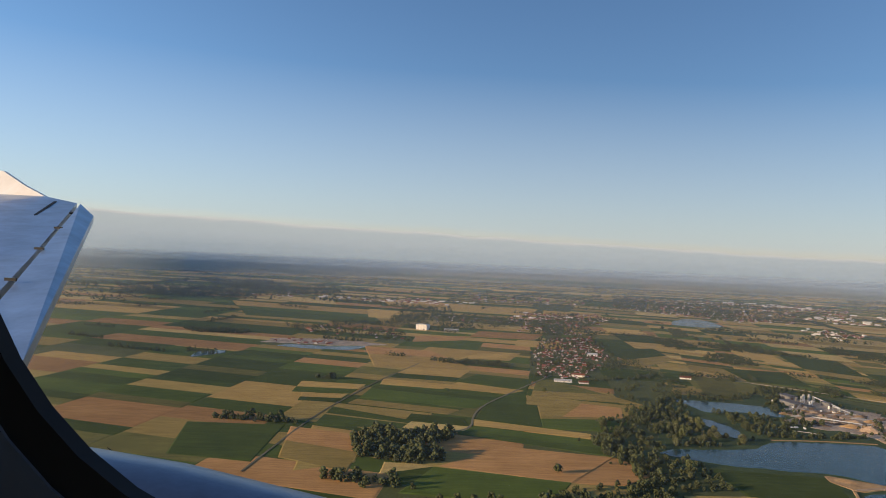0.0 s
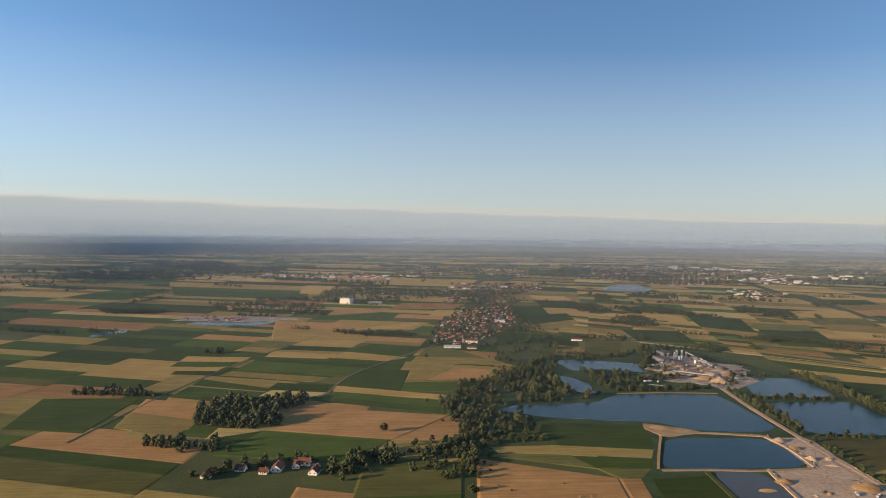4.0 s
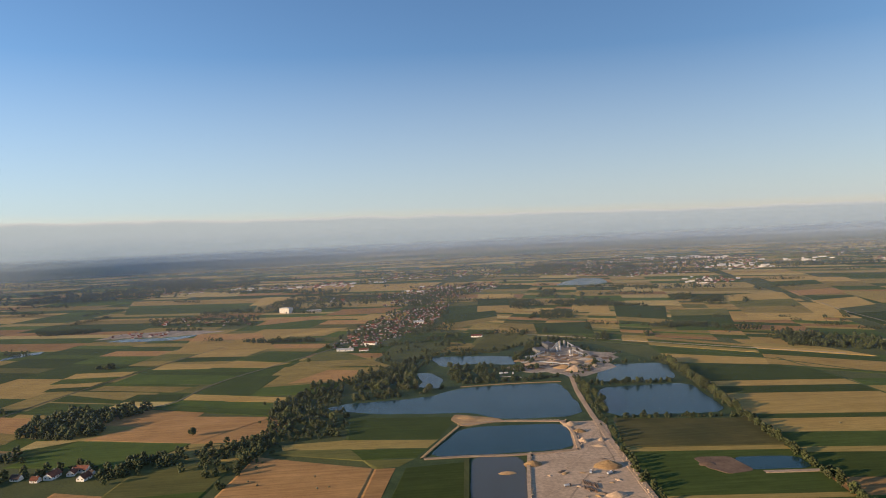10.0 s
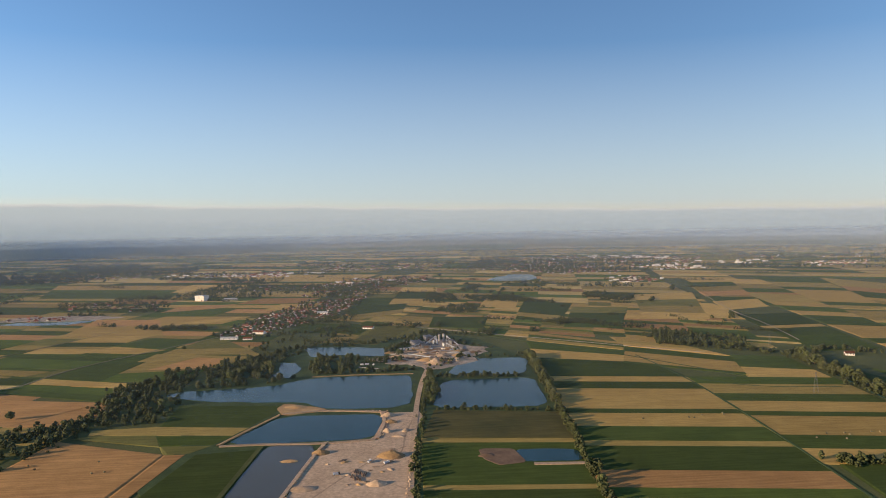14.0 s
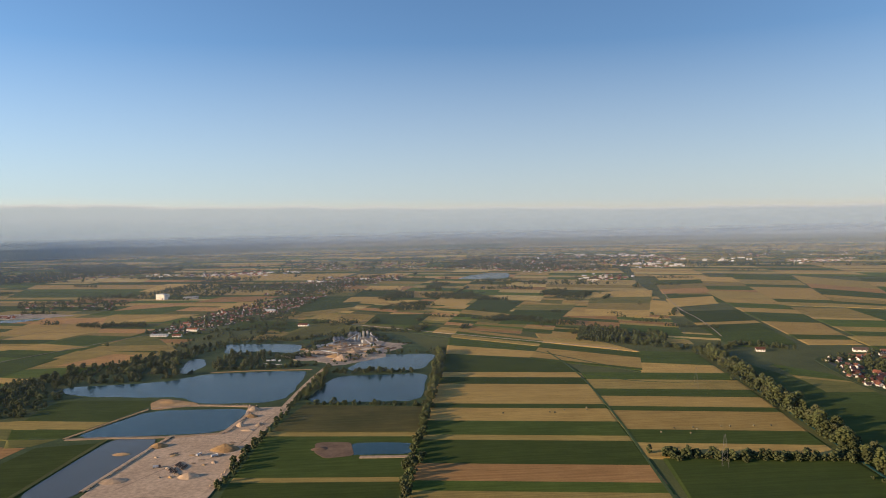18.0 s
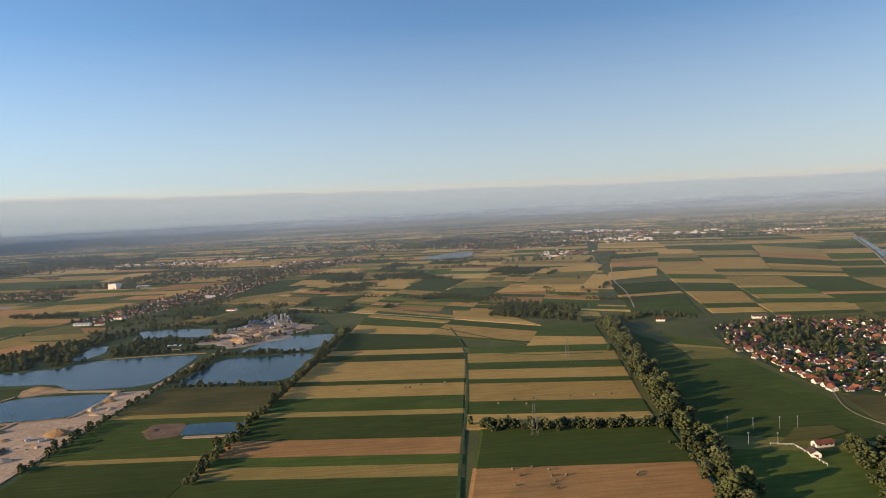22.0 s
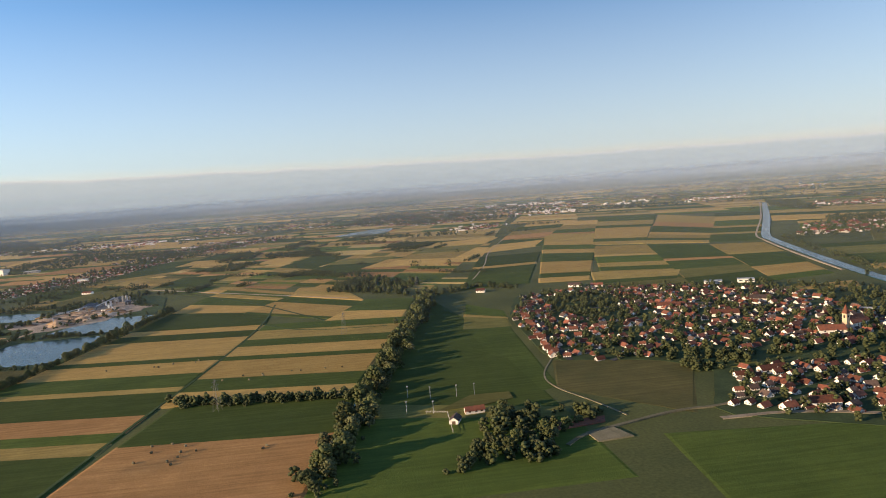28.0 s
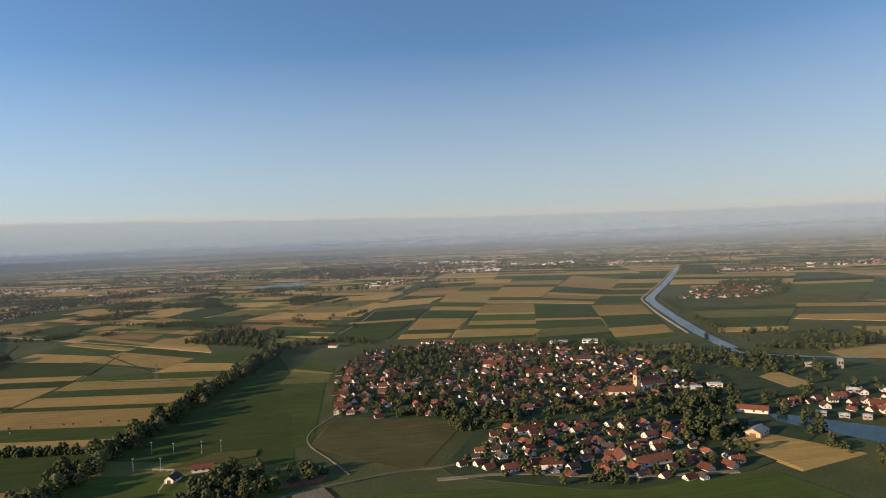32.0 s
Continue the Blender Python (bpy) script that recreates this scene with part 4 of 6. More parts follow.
tree_row([(752, 925), (734, 770), (718, 640)], 5.0, 2.4, "dense dark broadleaf tree on the pond's east bank", "pond tree row", (0.7, 1.15))
tree_row([(716, 630), (706, 530)], 6, 1.6, "broadleaf tree beside the strip fields", "pond tree row", (0.5, 0.85))
tree_row([(704, 520), (690, 400), (684, 350)], 13, 2.2, "small broadleaf tree at the field edge", "pond tree row", (0.6, 1.0))
tree_row([(1120, 840), (1098, 700), (1078, 611), (1058, 498), (1032, 360), (1012, 250)], 5.0, 5.5, "tall broadleaf tree in the stream belt", "stream belt", (0.85, 1.45))
tree_row([(594, 830), (590, 780), (592, 720), (580, 660)], 7, 3, "pale willow on the causeway bank", "causeway trees", (0.6, 1.0))
tree_row([(610, 792), (650, 790), (700, 786)], 9, 3, "dark tree on the strip of land between ponds", "pond bank trees", (0.6, 0.95))
tree(145, 668, 4, 1.0, 20, "lone round tree in a stubble field", "")
tree(207, 1078, 4, 0.8, 90, "lone round tree in a dry meadow", "")
for x, y in within([(212, 700), (240, 890), (320, 920), (362, 880), (362, 800), (300, 790), (262, 730)], 8, tr):
    tree(x, y, tr.randrange(6), tr.uniform(0.55, 1.1), tr.uniform(0, 360), "broadleaf tree in the lakeside wood", "lakeside wood")
for x, y in within([(1098, 268), (1112, 322), (1140, 350), (1185, 305), (1150, 280), (1140, 250), (1080, 245)], 42, tr):
    tree(x, y, tr.randrange(6), tr.uniform(0.5, 0.95), tr.uniform(0, 360), "broadleaf tree in the grove beside the farm", "farm grove")

scatter("lakeside_thicket", list(within([(200, 690), (236, 880), (330, 945), (366, 900), (366, 795), (300, 778), (250, 720)], 60, tr))
        + list(along([(212, 790), (240, 690), (232, 640), (197, 604), (132, 594), (112, 540)], 1.6, 8, tr)) + list(along([(232, 640), (228, 590), (226, 540)], 2.0, 7, tr)),
        "dark thicket of trees and bushes round the lake's west end", "thicket", (0.35, 1.0))
LAKE_ARM = [(380, 834), (416, 822), (424, 872), (414, 930), (377, 936), (388, 880)]
LAKE_END = [(335, 706), (268, 752), (300, 774), (392, 782), (436, 820), (500, 824), (470, 655)]
LAKE_WOOD = [(211, 745), (243, 878), (289, 898), (283, 790), (309, 705), (305, 633), (255, 622), (226, 640)]
for x, y in within(LAKE_WOOD, 38, tr):
    if not inside(LAKE_END, x, y):
        tree(x, y, tr.randrange(6), tr.uniform(0.5, 1.0), tr.uniform(0, 360), "broadleaf tree in the lakeside wood", "lakeside wood")
scatter("lakeside_undergrowth", [p for p in list(within(LAKE_WOOD, 210, tr)) + list(within([(172, 629), (221, 642), (239, 603), (230, 570), (221, 495), (184, 538)], 60, tr))
                                 + list(within([(289, 891), (304, 991), (385, 1054), (385, 938), (348, 848), (303, 837)], 130, tr)) if not inside(LAKE_END, *p) and not inside(LAKE_ARM, *p)],
        "dense dark undergrowth of the lakeside wood", "undergrowth", (0.45, 1.0))
PENINSULA = [(305, 775), (308, 870), (380, 930), (388, 845), (425, 822), (385, 788)]
for x, y in within(PENINSULA, 34, tr):
    if not inside(LAKE_END, x, y) and not inside(LAKE_ARM, x, y):
        tree(x, y, tr.choice((2, 5, 2, 4)), tr.uniform(0.7, 1.3), tr.uniform(0, 360), "pale grey-green willow on the wooded peninsula", "peninsula willows")
scatter("peninsula_scrub", [p for p in within(PENINSULA, 120, tr) if not inside(LAKE_END, *p) and not inside(LAKE_ARM, *p)], "low scrub on the grassy peninsula", "scrub", (0.4, 0.9))
scatter("shore_scrub", list(within([(235, 890), (320, 955), (395, 1080), (420, 1060), (380, 920), (330, 900)], 110, tr)) + list(along([(400, 1075), (500, 1070), (590, 1150), (640, 1190)], 4, 6, tr)), "green scrub and small trees behind the lake", "scrub", (0.5, 1.0))
scatter("island_thicket", list(within([(432, 850), (488, 852), (500, 900), (560, 905), (560, 930), (520, 945), (430, 985)], 120, tr)) + list(along([(440, 842), (520, 846), (575, 850)], 3, 3, tr)) + list(along([(560, 960), (540, 1010), (600, 1120), (650, 1180), (700, 1130)], 6, 5, tr)),
        "green trees and scrub on the island beside the works", "thicket", (0.5, 1.15))
scatter("pond_scrub", list(along([(585, 640), (720, 612)], 5, 1.5, tr)) + list(along([(590, 815), (575, 640), (562, 520), (554, 400)], 6, 2, tr))
        + list(along([(600, 795), (705, 790)], 3, 4, tr)) + list(along([(755, 930), (650, 930), (600, 860)], 5, 5, tr)) + list(along([(750, 920), (715, 620), (686, 360)], 4, 3, tr)),
        "low bushes and reeds on the pond shores", "scrub", (0.4, 0.9))
scatter("stream_undergrowth", list(along([(1122, 850), (1098, 700), (1076, 611), (1056, 498), (1030, 353), (1008, 240)], 1.4, 6.5, tr)) + list(along([(886, 430), (940, 416), (1030, 402)], 1.2, 3.5, tr)),
        "dense undergrowth of the stream belt and its side hedge", "undergrowth", (0.5, 1.0))
scatter("farm_thicket", list(within([(1095, 262), (1112, 322), (1140, 352), (1190, 306), (1150, 280), (1142, 245), (1075, 242)], 110, tr)), "dark thicket beside the sports ground", "thicket", (0.6, 1.1))
scatter("copse_middle", list(within([(971, 985), (1025, 1140), (1130, 1010), (1085, 893)], 240, tr)) + list(along([(1085, 895), (1130, 860), (1200, 900), (1250, 850)], 3, 8, tr)),
        "broad dark copse at the end of the strip fields", "copse", (0.6, 1.2))
scatter("grove_south_west", list(within([(-55, 700), (-64, 753), (-47, 817), (-20, 800), (53, 813), (50, 790), (20, 740), (39, 700), (6, 681)], 330, tr)) + list(along([(-240, 840), (-138, 830)], 3, 4, tr))
        + list(along([(-80, 645), (-40, 622), (-10, 615)], 2.5, 7, tr)) + list(along([(-160, 1130), (-120, 1120)], 4, 5, tr)), "dark round grove among the fields", "grove", (0.7, 1.5))
FAR_FORMS = [crown_data(random.Random(70 + i), hh, 0.1, ww, 5, 2, True) for i, (hh, ww) in enumerate(((7.5, 3.4), (9.0, 3.8), (6.0, 3.6)))]


def wood(name, polys, gap, label, sizes=(0.7, 1.25)):
    """Closed stands of trees over several outlines, one tree for each gap x gap of ground."""
    places = []
    for p in polys:
        area = abs(sum(a[0] * b[1] - b[0] * a[1] for a, b in zip(p, p[1:] + p[:1]))) / 2
        places += within(p, int(area / gap ** 2), tr)
    scatter(name, places, label, "wood", sizes, FAR_FORMS)


wood("park_wood", [[(-81, 2020), (118, 1931), (279, 2098), (436, 2152), (373, 2331), (86, 2425), (-85, 2314)], [(297, 1914), (524, 1933), (527, 2124), (375, 2283)],
                   [(-241, 1869), (-11, 2132), (133, 2588), (135, 2828), (-48, 2758), (-81, 2131), (-273, 2040)], [(-275, 1716), (8, 1646), (-56, 1900), (-371, 1930)]],
     18, "dark wood round the white hall", (0.9, 1.5))
wood("plain_woods", [[(641, 1740), (735, 1759), (740, 1923), (666, 1945)], [(678, 1479), (747, 1462), (769, 1636), (696, 1629)], [(777, 1720), (966, 1620), (885, 1850), (753, 1850)],
                     [(1090, 1650), (1160, 1610), (1235, 1773), (1155, 1749)], [(1069, 1740), (1116, 1700), (1180, 1860), (1118, 1860)], [(773, 2050), (809, 1999), (873, 2244), (834, 2243)],
                     [(705, 1153), (736, 1147), (745, 1200), (719, 1205)], [(868, 1245), (956, 1240), (959, 1280), (866, 1300)], [(880, 1275), (1007, 1150), (1040, 1185), (905, 1320)]],
     7, "small dark woods and hedges in the plain", (0.6, 1.1))
wood("hamlet_wood", [[(359, 1314), (460, 1290), (478, 1480), (416, 1520)], [(356, 2235), (520, 2100), (640, 2400), (526, 2520)]],
     17, "trees and thickets north of the hamlet", (0.8, 1.4))
wood("stubble_copse", [[(31, 1344), (189, 1309), (169, 1360), (33, 1378)], [(-539, 1666), (-405, 1666), (-414, 1740), (-585, 1740)], [(980, 975), (1042, 964), (1031, 1060), (985, 1080)]],
     6, "dark copse in the stubble fields", (0.7, 1.15))
scatter("canal_trees", list(within([(1715, 735), (1883, 667), (1768, 544), (1680, 590)], 60, tr)) + list(along([(1690, 600), (1760, 560), (1860, 640)], 4, 9, tr)), "scattered trees in the meadows beside the canal", "trees", (0.5, 1.1))
wood("canal_woods", [[(2420, 2102), (2380, 1800), (2660, 2300), (2640, 2500)], [(2126, 1396), (2242, 1325), (2379, 1507), (2230, 1556)],
                     [(1668, 690), (1712, 740), (1745, 830), (1790, 980), (1870, 1190), (1880, 1180), (1800, 970), (1730, 740)]], 9, "dark woods beside the canal", (0.7, 1.2))
wood("far_west_woods", [[(-944, 3545), (-705, 3967), (-1009, 4600), (-1398, 4400)], [(-1233, 2779), (-842, 2858), (-638, 3161), (-377, 3490), (-467, 3900), (-861, 3642), (-1339, 3209)],
                        [(-497, 2944), (49, 2657), (21, 2760), (-478, 3056)], [(907, 3060), (1121, 3367), (1260, 4000), (1096, 4100)], [(926, 2128), (1378, 1990), (1390, 2060), (1137, 2150)]],
     24, "distant dark woods", (1.3, 2.2))
scatter("hamlet_trees", list(within([(x + (15 if x > 350 else -10), y) for x, y in HAMLET], 260, tr)) + list(along([(300, 1190), (350, 1210), (420, 1250), (470, 1300)], 5, 6, tr))
        + list(along([(340, 1010), (330, 1100), (400, 1180), (480, 1180)], 7, 8, tr)), "garden trees and hedges of the hamlet", "trees", (0.5, 1.1))

far_spots = []
for _ in range(150):
    x, y = tr.uniform(-2600, 3600), tr.uniform(1250, 4600)
    if any(inside(t, x, y) for t in TAKEN):
        continue
    big = math.hypot(x - 600, y) / 1500
    ang, ln = radians(tr.choice((-16, -25, -30, 76)) + tr.uniform(-8, 8)), tr.uniform(30, 140) * big
    far_spots += along([(x, y), (x + ln * math.cos(ang), y + ln * math.sin(ang))], 3.4 * big, 2.2 * big, tr)
FAR_LAKE = [(895, 2430), (980, 2640), (1085, 2780), (1175, 2700), (1135, 2440), (1036, 2320), (955, 2365)]
scatter("far_hedges", [p for p in far_spots if not inside(FAR_LAKE, *p)], "distant hedges and tree lines between the fields", "hedges", (0.7, 1.5), FAR_FORMS)
mid_spots = []
for _ in range(70):
    x, y = tr.uniform(330, 1250), tr.uniform(1080, 2300)
    if any(inside(t, x, y) for t in TAKEN):
        continue
    ang, ln = radians(tr.choice((-38, -30, 76, 70)) + tr.uniform(-8, 8)), tr.choice((8, 20, 45, 90))
    mid_spots += along([(x, y), (x + ln * math.cos(ang), y + ln * math.sin(ang))], 2.6, 2.2, tr)
scatter("middle_hedges", [p for p in mid_spots if not inside(FAR_LAKE, *p)], "hedges, field trees and small woods between the hamlet and the lake", "hedges", (0.5, 1.1), FAR_FORMS)
wood_spots = []
for _ in range(190):
    r, a = 3200 + 7800 * tr.random() ** 1.5, radians(tr.uniform(38, 138))
    x, y = 600 + r * math.cos(a), r * math.sin(a)
    if any(inside(t, x, y) for t in TAKEN):
        continue
    long, deep, tilt = tr.uniform(90, 420) * r / 6000, tr.uniform(15, 60) * r / 6000, radians(tr.uniform(-25, 8))
    for _ in range(int(long / 5.0)):
        p, q = tr.gauss(0, long), tr.gauss(0, deep)
        wood_spots.append((x + p * math.cos(tilt) - q * math.sin(tilt), y + p * math.sin(tilt) + q * math.cos(tilt)))
scatter("far_woods", wood_spots, "distant dark woods towards the horizon", "woods", (1.5, 2.9), [crown_data(random.Random(80 + i), 7, 0.1, 4.2, 3, 0, True) for i in range(3)])

# ---- houses ----


def house_meshes(w, d, eave, ridge, roof_mat, wall_mat=None):
    """Meshes of a gabled house: walls with gables, two roof slopes with eaves, chimney, windows and door. The ridge runs along x."""
    x, y = w / 2, d / 2
    v = [(-x, -y, -0.5), (x, -y, -0.5), (x, y, -0.5), (-x, y, -0.5), (-x, -y, eave), (x, -y, eave), (x, y, eave), (-x, y, eave), (-x, 0, ridge - 0.12), (x, 0, ridge - 0.12)]
    f = [(0, 1, 5, 4), (2, 3, 7, 6), (1, 2, 6, 9, 5), (3, 0, 4, 8, 7), (4, 5, 9, 8), (6, 7, 8, 9)]
    wall = mesh_of("wall", v, f, wall_mat or PLASTER)
    o, t, g = 0.6, 0.18, 0.5
    sl = (ridge - eave) / y
    rv, rf = [], []
    for s in (-1, 1):
        n = len(rv)
        for px in (-x - g, x + g):
            rv += [(px, s * (y + o), eave - o * sl), (px, s * (y + o), eave - o * sl + t), (px, 0, ridge + t), (px, 0, ridge)]
        q = [(0, 4, 7, 3), (1, 2, 6, 5), (0, 1, 5, 4), (0, 3, 2, 1), (4, 5, 6, 7)]
        rf += [tuple(n + i for i in (k if s > 0 else k[::-1])) for k in q]
    roof = mesh_of("roof", rv, rf, roof_mat)
    cx = w * 0.2
    chim = mesh_of("chimney", *merge(box_data(cx - 0.3, cx + 0.3, -0.3, 0.3, ridge - 0.6, ridge + 0.8), box_data(cx - 0.37, cx + 0.37, -0.37, 0.37, ridge + 0.8, ridge + 0.9)), CONCRETE)
    win = mesh_of("window", *merge(box_data(-0.55, 0.55, -0.04, 0.05, -0.5, 0.5)), GLASS)
    door = mesh_of("door", *box_data(-0.5, 0.5, -0.05, 0.06, -1.0, 1.0), WOOD)
    return dict(wall=wall, roof=roof, chimney=chim, window=win, door=door, size=(w, d, eave, ridge))


HOUSE_FORMS = [house_meshes(*a) for a in ((9.0, 7.0, 2.2, 4.9, ROOF), (7.8, 6.8, 2.3, 5.0, ROOF), (10.5, 7.4, 2.3, 5.2, ROOF), (8.4, 7.2, 2.0, 4.8, ROOF_BROWN),
                                          (13.0, 7.6, 2.4, 5.4, ROOF), (6.8, 6.0, 2.0, 4.4, ROOF_BROWN))]
house_roots = {}


def house(x, y, form, turn, label, group, detail=True, scale=1.0):
    key = (form, detail)
    m = pose(x, y, 0.45, 0, 0, turn)
    if key not in house_roots:
        H = HOUSE_FORMS[form]
        w, d, eave, ridge = H["size"]
        root = new("house")
        part("wall", H["wall"], root)
        part("roof", H["roof"], root)
        if detail:
            part("chimney", H["chimney"], root)
            for k in (-1, 1):
                part("window", H["window"], root, m=pose(k * w * 0.27, -d / 2, eave * 0.5))
                part("window", H["window"], root, m=pose(-w / 2, k * d * 0.25, eave * 0.55, 0, 0, 90))
            part("door", H["door"], root, m=pose(0, -d / 2, 0.9))
        root.matrix_basis = m
        house_roots[key] = root
    else:
        root = copy_thing(house_roots[key], m)
    root.scale = (scale,) * 3
    return tagged(root, label, "house", group)


hr = random.Random(21)
placed = []


def settle(poly, count, gap, turns, group, detail, labels, scale=(0.85, 1.15)):
    """Houses spread over an outline with gardens between, most of them squared to the streets."""
    tries = 0
    while count > 0 and tries < 6000:
        tries += 1
        x, y = next(within(poly, 1, hr))
        if any((x - a) ** 2 + (y - b) ** 2 < gap * gap for a, b in placed):
            continue
        if any(inside(s, x, y) for s in GREEN_SPOTS):
            continue
        placed.append((x, y))
        count -= 1
        form = hr.choices(range(6), (5, 5, 3, 5, 2, 5))[0]
        house(x, y, form, hr.choice(turns) + hr.gauss(0, 5), labels[form in (3, 5)], group, detail, hr.uniform(*scale))


GREEN_SPOTS = [[(1250, 650), (1262, 740), (1300, 765), (1345, 735), (1322, 600), (1283, 580)], [(1266, 440), (1300, 452), (1335, 410), (1332, 372), (1284, 372)],
               [(1433, 334), (1455, 347), (1472, 318), (1440, 292)], [(1440, 358), (1448, 415), (1520, 420), (1500, 345)]]
MAIN = [(1192, 452), (1200, 640), (1240, 770), (1300, 790), (1356, 780), (1500, 712), (1540, 640), (1528, 520), (1525, 440), (1466, 427), (1411, 385), (1335, 420), (1301, 452), (1267, 424), (1232, 428)]
SOUTH = [(1256, 292), (1280, 338), (1318, 369), (1404, 361), (1436, 330), (1424, 280), (1440, 250), (1395, 232), (1340, 250), (1290, 280)]
EAST = [(1535, 362), (1600, 375), (1648, 385), (1700, 340), (1640, 290), (1585, 310)]
sheet("ground_village", [(1190, 446), (1198, 650), (1235, 785), (1356, 800), (1520, 730), (1660, 620), (1740, 420), (1640, 290), (1560, 320), (1440, 240), (1340, 228), (1250, 284), (1300, 380), (1268, 416)],
      -0.3, 0.42, GARDEN, "green gardens and yards of the village", "ground", smooth=1)
TONES = ("white plastered house with a red tiled gable roof", "pale house with a brown tiled gable roof")
for k in range(17):
    hx, hy = 1197 + k * 1.0 + hr.uniform(-1.5, 1.5), 458 + k * 11.5 + hr.uniform(-2, 2)
    placed.append((hx, hy))
    house(hx, hy, hr.randrange(3), hr.choice((0, 90)) + hr.gauss(0, 5), "white house with a red roof on the west street", "village houses", True, hr.uniform(0.68, 0.88))
settle(MAIN, 180, 8.4, (18, 108, 28, -6), "village houses", True, TONES, (0.6, 0.9))
settle(SOUTH, 66, 8.8, (16, 106, 24, -4), "village houses", True, TONES, (0.6, 0.9))
settle(EAST, 22, 13, (-20, 70), "village houses", True, TONES)
ribbon("road_village_west", [(1206, 440), (1212, 560), (1222, 660), (1240, 760)], 5, 0.6, ASPHALT, "grey village street", "road")
ribbon("road_village_main", [(1236, 425), (1300, 470), (1380, 520), (1470, 560), (1560, 640)], 5, 0.6, ASPHALT, "grey village street", "road")
ribbon("road_village_north", [(1222, 660), (1300, 650), (1390, 640), (1500, 560), (1530, 450)], 5, 0.6, ASPHALT, "grey village street", "road")
ribbon("road_village_south", [(1250, 276), (1300, 274), (1350, 248), (1420, 238)], 4, 0.62, TRACK, "pale lane at the edge of the village", "road")
ribbon("road_village_link", [(1330, 300), (1390, 340), (1470, 352), (1490, 320), (1478, 290)], 5, 0.6, ASPHALT, "grey village road to the barn", "road")
scatter("village_trees", [p for p in within([(1192, 448), (1200, 650), (1245, 785), (1356, 795), (1545, 705), (1560, 560), (1540, 430), (1500, 350), (1440, 245), (1340, 230), (1260, 290), (1320, 390), (1267, 420)], 1250, tr)
                           if not any((p[0] - a) ** 2 + (p[1] - b) ** 2 < 22 for a, b in placed)]
        + list(within([(1545, 700), (1650, 600), (1690, 480), (1640, 430), (1580, 500), (1560, 600)], 200, tr)) + list(along([(1520, 345), (1580, 390), (1660, 400)], 4, 10, tr)) + list(along([(1535, 330), (1500, 260), (1520, 200)], 4, 5, tr))
        + [p for s in GREEN_SPOTS for p in within(s, 60, tr)], "garden trees and hedges of the village", "trees", (0.4, 1.05))
settle([(0, 545), (0, 570), (105, 575), (105, 550)], 7, 11, (-10, 80), "farmstead", True, ("white farm building with a red roof",) * 2)
scatter("farm_trees", list(along([(-15, 540), (50, 580), (115, 560)], 6, 4, tr)) + list(along([(110, 540), (130, 600), (170, 560)], 4, 8, tr)), "trees round the farmstead", "trees")

# far villages and the town
fv, ff, rv, rf = [], [], [], []


def joined_houses(name, label, category):
    tagged(new(name + "_walls", mesh_of(name + "_walls", drawn_in(fv), ff, PLASTER_FAR)), "pale plastered walls of " + label, category, "", "stuff")
    tagged(new(name + "_roofs", mesh_of(name + "_roofs", drawn_in(rv), rf, ROOF_FAR)), "red and brown tiled roofs of " + label, category, "", "stuff")
    for store in (fv, ff, rv, rf):
        store.clear()



def far_town(cx, cy, sx, sy, count, size, deg, spots=None):
    for k in range(count):
        a, b = hr.gauss(0, sx), hr.gauss(0, sy)
        c, s = math.cos(radians(deg)), math.sin(radians(deg))
        x, y = spots[k] if spots else (cx + a * c - b * s, cy + a * s + b * c)
        k = size * hr.uniform(0.7, 1.4)
        w, d, e = 5 * k, 3.6 * k, elev(x, y)
        t = radians(hr.choice((deg, deg + 90)) + hr.gauss(0, 6))
        c, s = math.cos(t), math.sin(t)
        loc = [(-w, -d, -3), (w, -d, -3), (w, d, -3), (-w, d, -3), (-w, -d, 2.0 * k), (w, -d, 2.0 * k), (w, d, 2.0 * k), (-w, d, 2.0 * k), (-w, 0, 5.2 * k), (w, 0, 5.2 * k)]
        v = [(x + px * c - py * s, y + px * s + py * c, e + pz) for px, py, pz in loc]
        n = len(fv)
        fv.extend(v)
        ff.extend(tuple(n + i for i in q) for q in ((0, 1, 5, 4), (2, 3, 7, 6), (1, 2, 6, 9, 5), (3, 0, 4, 8, 7)))
        n = len(rv)
        eaves = [(x + px * c - py * s, y + px * s + py * c, e + pz) for px, py, pz in ((-w - 0.5, -d - 0.7, 1.5 * k), (w + 0.5, -d - 0.7, 1.5 * k), (w + 0.5, d + 0.7, 1.5 * k), (-w - 0.5, d + 0.7, 1.5 * k),
                                                                                         (-w - 0.5, 0, 5.4 * k), (w + 0.5, 0, 5.4 * k))]
        rv.extend(eaves)
        rf.extend(tuple(n + i for i in q) for q in ((0, 1, 5, 4), (2, 3, 4, 5), (0, 3, 2, 1)))


def free_spots(poly, count, gap):
    out, tries = [], 0
    while len(out) < count and tries < 5000:
        tries += 1
        x, y = next(within(poly, 1, hr))
        if all((x - a) ** 2 + (y - b) ** 2 > gap * gap for a, b in placed) and not any(inside(s, x, y) for s in GREEN_SPOTS):
            placed.append((x, y))
            out.append((x, y))
    return out


spots = free_spots(HAMLET, 330, 6.8)
far_town(0, 0, 1, 1, len(spots), 0.54, -8, spots)
joined_houses("hamlet_houses", "the hamlet's houses", "hamlet")
spots = free_spots(MAIN, 290, 7.2) + free_spots(SOUTH, 40, 7.4) + free_spots(EAST, 25, 8)
far_town(0, 0, 1, 1, len(spots), 0.6, 18, spots)
joined_houses("village_outbuildings", "small houses and sheds between the larger village houses", "outbuildings")

